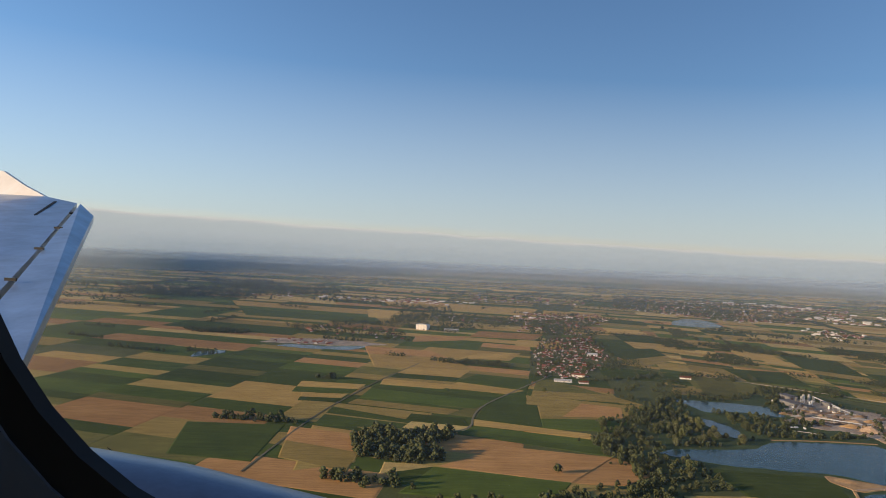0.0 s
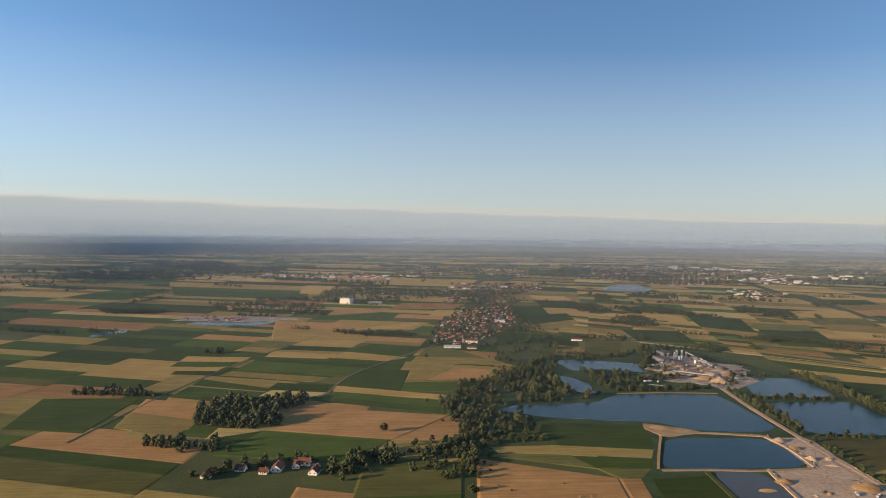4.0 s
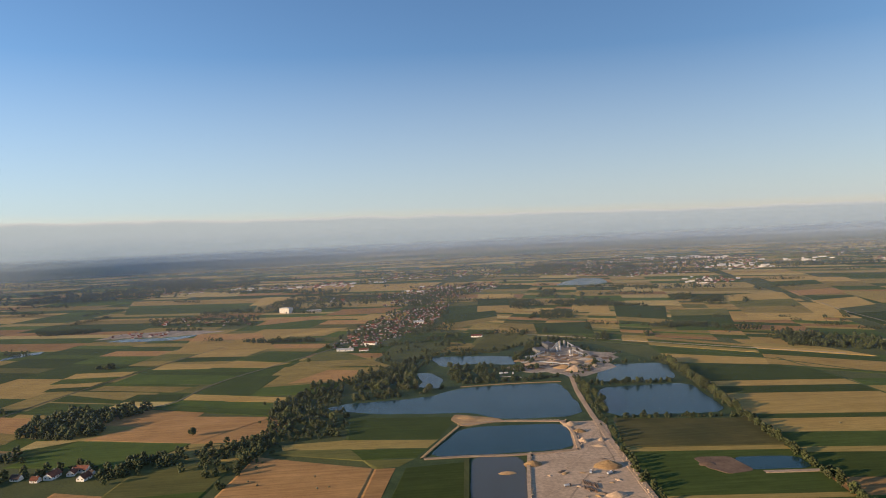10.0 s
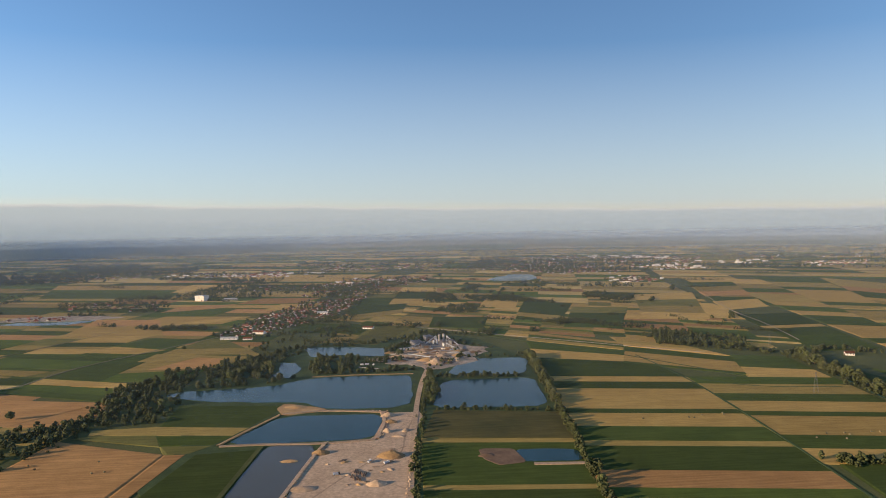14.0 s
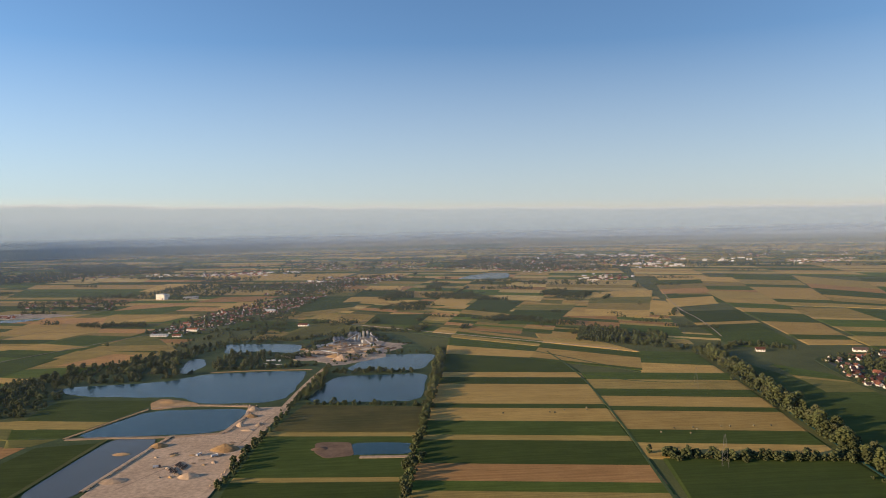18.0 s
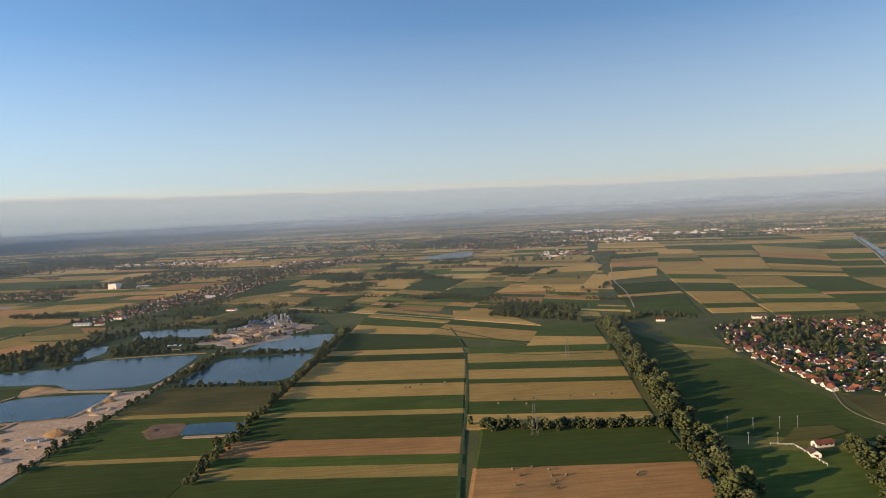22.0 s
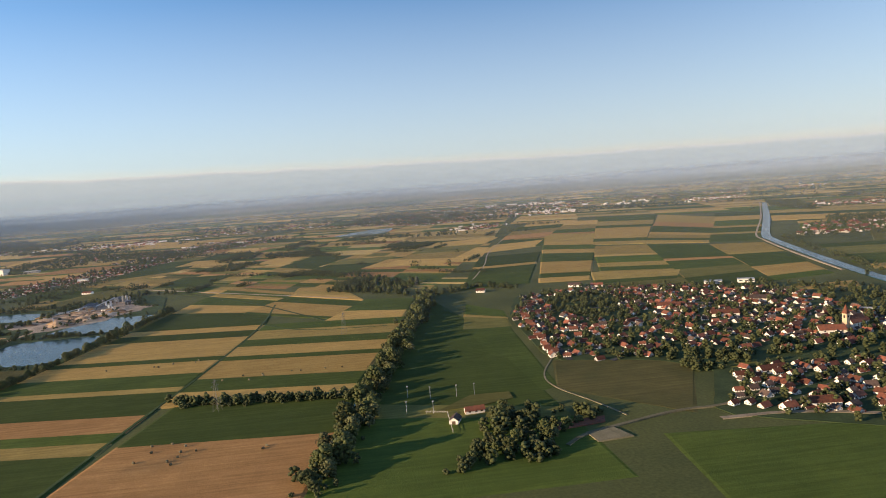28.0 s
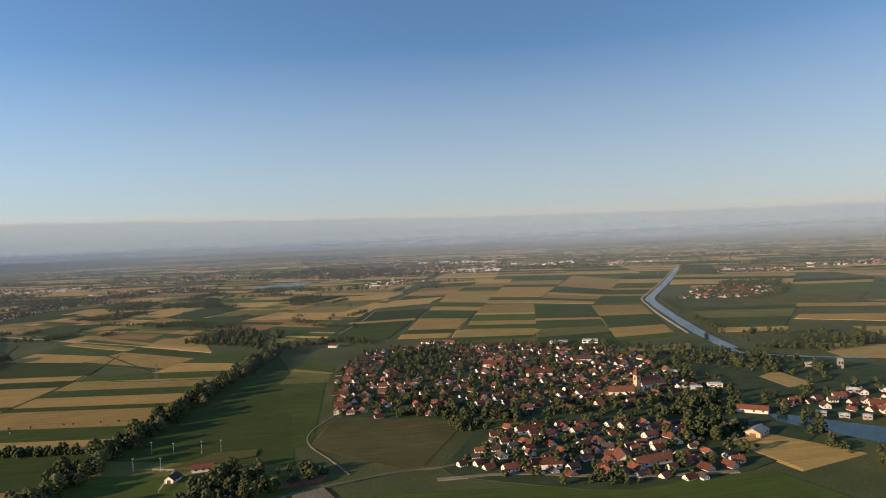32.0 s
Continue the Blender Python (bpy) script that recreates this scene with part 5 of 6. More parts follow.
TOWN = [(860, 3180), (1158, 4300), (1700, 4900), (2076, 4800), (2400, 3887), (1861, 2780), (1684, 2740), (1440, 2640), (1178, 2860)]
TOWN_CORE = [(957, 3229), (1416, 3877), (1595, 3374), (1534, 2795), (1235, 2650), (1170, 2823), (1030, 3008)]
CHURCH_VILLAGE = [(228, 2239), (527, 2175), (698, 2430), (723, 2735), (422, 2711), (326, 2449)]
CANAL_VILLAGE = [(1909, 1190), (2025, 1150), (2132, 1200), (2250, 1360), (2187, 1440), (2071, 1400)]
for poly, count, gap, size, deg in (
        (TOWN_CORE, 330, 14, 0.9, -15), (TOWN, 420, 16, 1.0, -15), (CHURCH_VILLAGE, 190, 10, 0.75, 40), ([(300, 1960), (480, 1940), (480, 2160), (300, 2160)], 40, 11, 0.7, 30), (CANAL_VILLAGE, 75, 13, 0.8, -30),
        ([(2460, 1949), (2644, 1800), (2810, 2015), (2633, 2170)], 70, 13, 0.85, -40), ([(2904, 1965), (3109, 1923), (3350, 2181), (3178, 2240)], 70, 13, 0.9, -40),
        ([(2423, 2880), (2717, 2840), (2980, 3180), (2685, 3220)], 60, 16, 0.95, -25), ([(1307, 2180), (1463, 2174), (1560, 2420), (1478, 2450)], 30, 13, 0.9, -20),
        ([(-240, 2974), (125, 2940), (72, 3300), (-346, 3340)], 70, 15, 1.0, -5), ([(-260, 1740), (-20, 1670), (-70, 1880), (-340, 1910)], 26, 12, 0.75, 0),
        ([(-320, 1540), (-180, 1525), (-170, 1620), (-320, 1640)], 20, 12, 0.75, 0), ([(40, 2180), (230, 2150), (280, 2380), (60, 2420)], 24, 14, 0.8, 0),
        ([(-900, 3000), (-500, 3050), (-600, 3500), (-1000, 3400)], 50, 18, 1.0, 0), ([(200, 3300), (800, 3250), (900, 3900), (200, 4000)], 90, 18, 1.0, -5),
        ([(2500, 3600), (3600, 3300), (3900, 4300), (2800, 4600)], 110, 22, 1.1, -20), ([(-2000, 4600), (-600, 4800), (-700, 6200), (-2300, 6000)], 110, 24, 1.2, 0),
        ([(300, 5200), (2400, 5600), (2500, 7500), (200, 7200)], 170, 26, 1.3, -5), ([(3200, 5000), (5600, 4800), (6200, 7000), (3400, 7400)], 150, 26, 1.3, -15)):
    spots = free_spots(poly, count, gap)
    far_town(0, 0, 1, 1, len(spots), size, deg, spots)
joined_houses("far_town", "distant villages and a town", "town")
scatter("town_trees", list(within(TOWN_CORE, 520, tr)) + list(within(TOWN, 600, tr)) + list(within([(1480, 2760), (1700, 2780), (1650, 3000), (1500, 3000)], 60, tr)), "trees among the distant houses of the town", "trees", (1.0, 1.9),
        [crown_data(random.Random(90 + i), 7, 0.1, 4.0, 4, 0, True) for i in range(3)])
scatter("village_edge_trees", list(within(CHURCH_VILLAGE, 260, tr)) + list(within(CANAL_VILLAGE, 130, tr)) + list(along([(1890, 1180), (2040, 1120), (2150, 1190), (2300, 1380)], 7, 10, tr))
        + list(within([(2460, 1949), (2644, 1800), (2810, 2015), (2633, 2170)], 120, tr)) + list(within([(1307, 2180), (1463, 2174), (1560, 2420), (1478, 2450)], 60, tr)),
        "trees in and round the distant villages", "trees", (0.7, 1.3), FAR_FORMS)


def block(name, x, y, w, d, h, turn, wall_mat, roof_mat, label, category, base=0.45):
    """A flat-roofed hall with a parapet roof, window band and doors."""
    root = new(name)
    root.matrix_basis = pose(x, y, elev(x, y) + base, 0, 0, turn)
    part("wall", mesh_of("wall", *box_data(-w / 2, w / 2, -d / 2, d / 2, -0.6, h), wall_mat), root)
    part("roof", mesh_of("roof", *merge(box_data(-w / 2 - 0.2, w / 2 + 0.2, -d / 2 - 0.2, d / 2 + 0.2, h, h + 0.35), box_data(-w * 0.3, w * 0.3, -d * 0.25, d * 0.25, h + 0.35, h + 0.8)), roof_mat), root)
    n = max(2, int(w / 6))
    for k in range(n):
        px = -w / 2 + w * (k + 0.5) / n
        part("window", mesh_of("window", *box_data(px - w * 0.3 / n, px + w * 0.3 / n, -d / 2 - 0.06, -d / 2 + 0.05, h * 0.45, h * 0.75), GLASS), root)
    part("door", mesh_of("door", *box_data(-w * 0.1, w * 0.02, -d / 2 - 0.08, -d / 2 + 0.05, -0.2, h * 0.4), WOOD), root)
    return tagged(root, label, category)


hall = new("white_hall")
hall.matrix_basis = pose(20, 1930, 0.4, 0, 0, -30)
part("wall", mesh_of("wall", *box_data(-17, 17, -10, 10, -0.6, 14.5), PLASTER_FAR), hall)
part("roof", mesh_of("roof", *merge(box_data(-17.3, 17.3, -10.3, 10.3, 14.5, 15), box_data(-6, 6, -4, 4, 15, 16.2)), SHEET), hall)
part("gate", mesh_of("gate", *box_data(6, 11, -10.1, -9.9, -0.2, 4), SLATE), hall)
tagged(hall, "tall cream windowless hall at the edge of a wood", "hall")
block("low_hall", 100, 1925, 40, 16, 5, 0, CONCRETE, SHEET, "low grey hall near the white hall", "hall")
block("village_hall", 1488, 735, 22, 12, 3.5, -25, PLASTER, SHEET, "white flat-roofed hall at the field edge", "hall")
block("school", 1526, 722, 20, 12, 4.5, -25, PLASTER, SHEET, "white flat-roofed school building", "hall")
block("long_hall", 1528, 500, 18, 9, 3.2, -20, PLASTER, SHEET, "long white low hall with a window band", "hall")

# ---- halls of the far town, catching the low sun ----
th = random.Random(44)
pieces = []
for cx, cy, n, sx, sy, big in ((1880, 3010, 26, 70, 110, 1.5), (2040, 4030, 22, 110, 170, 2.0), (1800, 4450, 14, 130, 260, 2.0), (1370, 2230, 7, 40, 50, 1.1), (1440, 2360, 6, 40, 60, 1.0), (-40, 3100, 30, 210, 60, 1.0),
                                (1500, 3150, 8, 150, 150, 1.0), (2350, 3300, 10, 130, 160, 1.5), (2600, 3050, 10, 120, 120, 1.2), (480, 2500, 5, 90, 90, 1.0), (2980, 2080, 8, 110, 60, 1.0), (2650, 2000, 6, 90, 60, 0.9)):
    for _ in range(n):
        x, y = th.gauss(cx, sx), th.gauss(cy, sy)
        w, d, hh, a = th.uniform(8, 26) * big, th.uniform(5, 11) * big, th.uniform(2.5, 5) * big ** 0.5, radians(th.uniform(-30, 10))
        e = elev(x, y) + 1.0
        v, f = box_data(-w / 2, w / 2, -d / 2, d / 2, -3, hh)
        pieces.append(([(x + p * math.cos(a) - q * math.sin(a), y + p * math.sin(a) + q * math.cos(a), z + e) for p, q, z in v], f))
v, f = merge(*pieces)
tagged(new("far_halls", mesh_of("far_halls", drawn_in(v), f, PLASTER)), "distant pale halls and warehouses of the town", "halls", "", "stuff")

# ---- gravel works ----


def heap_data(r0, h, seed, n=14, rings=5):
    V, Fc = [], []
    for i in range(rings + 1):
        k = i / rings
        for j in range(n):
            a = 6.2832 * j / n
            w = 1 + 0.22 * noise.noise((math.cos(a) * 1.3 + seed, math.sin(a) * 1.3, k * 2))
            r = r0 * (1 - k) ** 0.9 * w
            z = h * k ** 0.85 * (1 + 0.1 * noise.noise((j * 0.7, i * 0.9, seed)))
            V.append((r * math.cos(a), r * math.sin(a), z - (0.3 if i == 0 else 0)))
    for i in range(rings):
        for j in range(n):
            a, b = i * n + j, i * n + (j + 1) % n
            Fc.append((a, b, b + n, a + n))
    return V, Fc


def heap(x, y, r0, h, mat, label, sx=1.0, turn=0, z=0.7):
    ob = new("mound", mesh_of("mound", *heap_data(r0, h, x * 0.13 + y), mat))
    ob.matrix_basis = pose(x, y, z, 0, 0, turn) @ Matrix.Diagonal((sx, 1, 1, 1))
    return tagged(ob, label, "heap", "gravel heaps")


for x, y, r0, h, mat, label, sx, turn in (
        (537, 621, 7, 4.2, SAND, "pale gravel heap on the sand yard", 1.2, 10), (539, 597, 5, 3.0, CLAY, "small ochre sand heap on the yard", 1.5, -8),
        (535, 566, 6, 3.6, SAND, "pale gravel heap beside the pond", 0.8, 30), (538, 495, 9, 5.0, CLAY, "large ochre sand heap by the haul road", 1.5, -15),
        (478, 511, 7, 3.5, CLAY, "ochre sand heap at the pond edge", 1.2, 0), (553, 566, 4, 2.4, SAND, "grey gravel heap by the road", 1.3, 60),
        (472, 430, 7, 2.2, SAND, "broad flat sand heap", 1.8, 5), (526, 432, 6, 3.4, SAND, "tall sand heap with a long shadow", 1.5, 0),
        (545, 549, 3, 1.6, SAND, "low spoil heap on the yard", 2.5, -15), (500, 485, 2.5, 1.2, CLAY, "small spoil heap on the yard", 2.0, 40),
        (607, 888, 13, 8.0, SAND, "steep conical heap of washed gravel", 1.1, 0), (596, 912, 9, 4.5, CLAY, "ochre sand heap at the works", 1.8, -5),
        (640, 905, 9, 4.5, SAND, "pale gravel heap at the works", 1.3, 20), (562, 950, 8, 3.0, SAND, "long low gravel heap at the works", 2.6, 0),
        (575, 980, 7, 2.6, SAND, "long low gravel heap at the works", 3.0, 5), (620, 940, 8, 4.0, SAND, "pale gravel heap at the works", 1.6, -10),
        (650, 975, 8, 3.5, CLAY, "ochre heap at the works' edge", 1.6, 30), (545, 985, 6, 2.4, CLAY, "low ochre heap at the works", 2.2, 12), (560, 925, 6, 2.6, SAND, "low gravel heap at the works", 2.0, -6),
        (454, 494, 4, 1.4, CLAY, "small sandbank in the shallow pond", 2.2, 0), (437, 672, 9, 1.8, CLAY, "ochre sand mound on the spit", 1.5, -20), (618, 485, 6, 1.4, EARTH, "low mound of brown clay spoil", 1.4, 0)):
    heap(x, y, r0, h, mat, label, sx, turn)

mr_ = random.Random(77)
for x, y in within([(545, 925), (545, 1000), (590, 1010), (640, 1010), (690, 990), (660, 920), (610, 870)], 60, mr_):
    heap(x, y, mr_.uniform(2.5, 6), mr_.uniform(0.9, 2.8), mr_.choice((SAND, EARTH, CLAY, MUD, EARTH)), "small rough heap of gravel or earth at the works", mr_.uniform(1, 2.6), mr_.uniform(-30, 30))
for x, y in within([(470, 440), (480, 530), (520, 535), (540, 600), (550, 600), (545, 500), (535, 420)], 16, mr_):
    heap(x, y, mr_.uniform(1.2, 2.6), mr_.uniform(0.5, 1.2), mr_.choice((SAND, CLAY, MUD)), "small low heap of spoil on the sand yard", mr_.uniform(1, 3), mr_.uniform(-60, 60))


def silo(x, y, r, h, turn, label, legs=0.0, mat=None):
    """A round silo: shell, cone roof, ladder, and open legs below where it stands raised."""
    root = new("silo")
    root.matrix_basis = pose(x, y, 0.7, 0, 0, turn)
    r, h, legs = r * 0.75, h * 0.58, legs * 0.58
    part("shell", mesh_of("shell", *tube_data(0, 0, legs, h, r, r, 14), mat or GREYWALL), root)
    part("roof", mesh_of("roof", *tube_data(0, 0, h, h + r * 0.6, r * 1.04, 0.25, 14), CONCRETE), root)
    part("ladder", mesh_of("ladder", *merge(beam_data((r + 0.15, -0.25, 0), (r + 0.15, -0.25, h), 0.1), beam_data((r + 0.15, 0.25, 0), (r + 0.15, 0.25, h), 0.1)), STEEL), root)
    if legs:
        for k in range(4):
            a = 0.785 + 1.5708 * k
            part("leg", mesh_of("leg", *beam_data((r * 0.85 * math.cos(a), r * 0.85 * math.sin(a), -0.4), (r * 0.85 * math.cos(a), r * 0.85 * math.sin(a), legs), 0.4), STEEL), root)
    return tagged(root, label, "silo", "works silos")


silo(605, 1064, 2.4, 15, 0, "white steel silo at the gravel works")
silo(629, 1086, 2.6, 18, 40, "tall pale concrete silo", 0, CONCRETE)
silo(636, 1082, 2.6, 20, 80, "tall pale concrete silo", 0, CONCRETE)
silo(642, 1080, 2.2, 15, 20, "pale steel silo on legs", 4.0)
silo(630, 1018, 2.0, 12, 0, "cream-coloured steel silo on legs", 4.0, PLASTER)


def works_hall(x, y, w, d, h, turn, bays, label):
    """A shed with a row of shallow pitched roofs, gate and window band."""
    root = new("works_hall")
    root.matrix_basis = pose(x, y, 0.7, 0, 0, turn)
    part("wall", mesh_of("wall", *box_data(-w / 2, w / 2, -d / 2, d / 2, -0.5, h), GREYWALL), root)
    for k in range(bays):
        x0, x1 = -w / 2 + w * k / bays, -w / 2 + w * (k + 1) / bays
        v = [(x0, -d / 2 - 0.3, h), (x1, -d / 2 - 0.3, h), ((x0 + x1) / 2, -d / 2 - 0.3, h + 1.4), (x0, d / 2 + 0.3, h), (x1, d / 2 + 0.3, h), ((x0 + x1) / 2, d / 2 + 0.3, h + 1.4)]
        part("roof", mesh_of("roof", v, [(0, 1, 2), (5, 4, 3), (0, 2, 5, 3), (2, 1, 4, 5), (0, 3, 4, 1)], SLATE), root)
        xm = (x0 + x1) / 2
        part("gate", mesh_of("gate", *box_data(xm - w * 0.25 / bays, xm + w * 0.25 / bays, -d / 2 - 0.06, -d / 2 + 0.05, -0.3, h * 0.7), WOOD), root)
    return tagged(root, label, "hall")


works_hall(590, 1050, 18, 34, 5, 10, 3, "grey shed with dark pitched sheet roofs")
works_hall(612, 1100, 16, 26, 6, 10, 2, "grey works shed with dark roofs")
works_hall(602, 1022, 14, 9, 4.5, 5, 1, "grey hall with a broad dark roof at the works")


def mill(x, y):
    """Screening tower: frame, three floors of cladding, hopper, stair."""
    root = new("screening_tower")
    root.matrix_basis = pose(x, y, 0.7, 0, 0, 8) @ Matrix.Scale(0.68, 4)
    for sx in (-3, 3):
        for sy in (-2.5, 2.5):
            part("column", mesh_of("column", *beam_data((sx, sy, -0.4), (sx, sy, 14), 0.5), STEEL), root)
    for z, w in ((5, 3.4), (9.5, 3.6), (14, 3.0)):
        part("floor", mesh_of("floor", *box_data(-w, w, -w * 0.85, w * 0.85, z - 0.3, z), STEEL), root)
    part("cladding", mesh_of("cladding", *box_data(-3.2, 3.2, -2.7, 2.7, 9.6, 13.5), CONCRETE), root)
    part("hopper", mesh_of("hopper", *tube_data(0, 0, 5.1, 9, 1.0, 2.4, 8), STEEL), root)
    part("stair", mesh_of("stair", *beam_data((3.6, -2.5, 0), (3.6, 2.5, 9), 0.8), STEEL), root)
    return tagged(root, "tall screening tower of pale sheet and steel at the gravel works", "tower")


mill(622, 1076)


def conveyor(a, b, za, zb, label):
    """An inclined belt conveyor on trestle legs."""
    root = new("conveyor")
    root.matrix_basis = pose(a[0], a[1], 0.7)
    dx, dy = b[0] - a[0], b[1] - a[1]
    part("belt_frame", mesh_of("belt_frame", *beam_data((0, 0, za), (dx, dy, zb), 0.7), STEEL), root)
    part("cover", mesh_of("cover", *beam_data((0, 0, za + 0.8), (dx, dy, zb + 0.6), 0.5), STEEL), root)
    for k in (0.15, 0.45, 0.75, 0.98):
        z = za + (zb - za) * k
        for s in (-0.6, 0.6):
            part("leg", mesh_of("leg", *beam_data((dx * k + s, dy * k - s, -0.4), (dx * k + s * 0.4, dy * k, z), 0.25), STEEL), root)
    return tagged(root, label, "conveyor", "works conveyors")


conveyor((650, 985), (634, 1016), 1.5, 7, "inclined steel belt conveyor leading to a silo")
conveyor((570, 960), (600, 895), 1.5, 8, "belt conveyor dropping onto a gravel heap")
conveyor((600, 1035), (622, 1070), 2.0, 11, "steep belt conveyor climbing to the screening tower")
conveyor((655, 1030), (640, 1075), 1.5, 9, "inclined belt conveyor beside the silos")
conveyor((560, 990), (592, 1030), 1.2, 5, "low belt conveyor from the settling basin")
silo(616, 1046, 1.8, 13, 15, "pale steel silo beside the screening tower", 3.5, SHEET)
silo(622, 1050, 1.8, 14, 50, "pale steel silo beside the screening tower", 3.5, SHEET)
works_hall(648, 1052, 9, 14, 5.5, 20, 1, "pale processing shed below the silos")
for x, y, turn, mat in ((560, 1010, 5, SHEET), (568, 1012, 8, PLASTER), (581, 1030, 70, SHEET), (628, 1000, -12, PLASTER), (645, 1012, 30, CONCRETE), (575, 1075, 10, PLASTER)):
    hut = new("site_hut")
    hut.matrix_basis = pose(x, y, 0.75, 0, 0, turn)
    part("wall", mesh_of("wall", *box_data(-3, 3, -1.25, 1.25, -0.3, 2.5), mat), hut)
    part("roof", mesh_of("roof", *box_data(-3.15, 3.15, -1.4, 1.4, 2.5, 2.68), SLATE), hut)
    part("door", mesh_of("door", *box_data(-0.5, 0.4, -1.3, -1.2, -0.1, 1.9), WOOD), hut)
    part("window", mesh_of("window", *box_data(1.0, 2.1, -1.3, -1.2, 1.0, 1.9), GLASS), hut)
    tagged(hut, "pale site hut with a flat roof at the gravel works", "hut", "site huts")


def vehicle(x, y, turn, body_mat, label, tipper=False):
    """A small lorry or van: cab, body, windscreen and wheels."""
    root = new("lorry" if tipper else "van")
    root.matrix_basis = pose(x, y, 0.75, 0, 0, turn)
    part("cab", mesh_of("cab", *merge(box_data(1.5, 2.8, -0.9, 0.9, 0.5, 1.4), box_data(1.5, 2.5, -0.85, 0.85, 1.4, 2.1)), body_mat), root)
    part("body", mesh_of("body", *box_data(-2.8, 1.4, -0.95, 0.95, 0.6, 1.9 if tipper else 2.2), STEEL if tipper else body_mat), root)
    part("windscreen", mesh_of("windscreen", *box_data(2.47, 2.53, -0.75, 0.75, 1.45, 2.0), GLASS), root)
    wheel = mesh_of("wheel", *tube_data(0, 0, -0.15, 0.15, 0.45, 0.45, 10), ASPHALT)
    rim = mesh_of("rim", *tube_data(0, 0, -0.17, 0.17, 0.24, 0.24, 8), STEEL)
    for wx in (-1.9, 1.9):
        for wy in (-0.9, 0.9):
            w = part("wheel", wheel, root, m=pose(wx, wy, 0.45, 90, 0, 0))
            part("rim", rim, w)
    return tagged(root, label, "lorry" if tipper else "van", "works vehicles")


for x, y, turn, mat, label, tip in ((503, 893, 10, PLASTER, "white van parked by the island scrub", False), (510, 894, 15, PLASTER, "white van parked by the island scrub", False),
                                    (519, 890, 80, PLASTER, "white van parked by the island scrub", False), (495, 456, 10, ROOF_BROWN, "dark excavator-yellowed lorry on the sand yard", True),
                                    (534, 477, 40, PLASTER, "white tipper lorry by the road", True), (520, 482, 70, PLASTER, "pale lorry on the sand yard", True), (585, 1010, 0, SHEET, "pale lorry at the works", True),
                                    (610, 1005, 60, PLASTER, "white lorry at the works", True), (640, 990, 20, SHEET, "grey lorry at the works", True), (575, 1002, -20, PLASTER, "white van at the works", False)):
    vehicle(x, y, turn, mat, label, tip)
pr = random.Random(5)
for k in range(11):
    ob = new("pipe", mesh_of("pipe", *tube_data(0, 0, -1, 1, 0.5, 0.5, 8), CONCRETE))
    ob.matrix_basis = pose(502 + k * 2.1, 876 - k * 1.3, 1.2, 90, 0, pr.uniform(30, 70)) @ Matrix.Diagonal((1, 1, 4, 1))
    tagged(ob, "pale concrete pipe lying on the ground", "pipe", "pipe store")
for k in range(13):
    ob = new("log", mesh_of("log", *tube_data(0, 0, -1, 1, 0.5, 0.42, 7), WOOD))
    ob.matrix_basis = pose(509 + k % 7 * 1.7 - k * 0.3, 462 - k * 1.6, 1.2, 90, 0, pr.uniform(-12, 12)) @ Matrix.Diagonal((1, 1, 4 + pr.uniform(-1, 1.5), 1))
    tagged(ob, "long dark timber log on the sand yard", "log", "log pile")
for k in range(34):
    t = k / 33
    x, y = (554 - 14 * t + pr.uniform(-1, 1), 556 - 150 * t)
    b = mesh_of("boulder", *heap_data(1.4, 1.6, k * 3.3, 7, 3), SAND)
    ob = new("boulder", b)
    ob.matrix_basis = pose(x + 8, y, 0.7, 0, 0, pr.uniform(0, 360)) @ Matrix.Diagonal((pr.uniform(0.5, 1.1), pr.uniform(0.5, 0.9), pr.uniform(0.5, 0.9), 1))
    tagged(ob, "pale boulder along the haul road", "boulder", "roadside boulders")
STONE_FORMS = [mesh_of("boulder", *heap_data(1.2, 1.3, 7.7 * k, 7, 3), SAND) for k in range(1, 6)]
for line_of_stones in ([(482, 542), (473, 500), (460, 410)], [(532, 636), (537, 600), (528, 545)], [(424, 642), (470, 650), (535, 641)]):
    for x, y in along(line_of_stones, 3.4, 0.8, pr):
        ob = new("boulder", STONE_FORMS[pr.randrange(5)])
        ob.matrix_basis = pose(x, y, 1.1, 0, 0, pr.uniform(0, 360)) @ Matrix.Diagonal((pr.uniform(0.4, 1.1), pr.uniform(0.4, 0.8), pr.uniform(0.4, 0.8), 1))
        tagged(ob, "pale stone of the rough pond rim", "boulder", "pond rim stones")
for x, y in within([(528, 908), (525, 940), (560, 1000), (600, 1010), (640, 1000), (665, 960), (650, 920), (600, 900)], 26, pr):
    heap(x, y, pr.uniform(2.5, 4.5), pr.uniform(1.4, 2.6), pr.choice((SAND, SAND, CONCRETE, EARTH)), "long low ridge of sorted gravel at the works", pr.uniform(2.5, 5), pr.uniform(-8, 14))
ribbon("bank_east", [(480, 540), (472, 500), (458, 410)], 3.0, 1.6, SAND, "pale sand rim of the shallow pond", "bank")
ribbon("bank_yard", [(530, 634), (534, 600), (526, 545)], 3.0, 1.6, SAND, "pale sand rim of the pond", "bank")
ribbon("bank_west", [(424, 640), (402, 590), (384, 545)], 2.5, 1.4, CLAY, "sandy west rim of the pond", "bank")
ribbon("hedge_bank", [(424, 538), (418, 470), (412, 400)], 4.0, 1.3, GRASS, "green grass bank of the shallow pond", "bank")

# ---- landmarks of the village and the fields ----


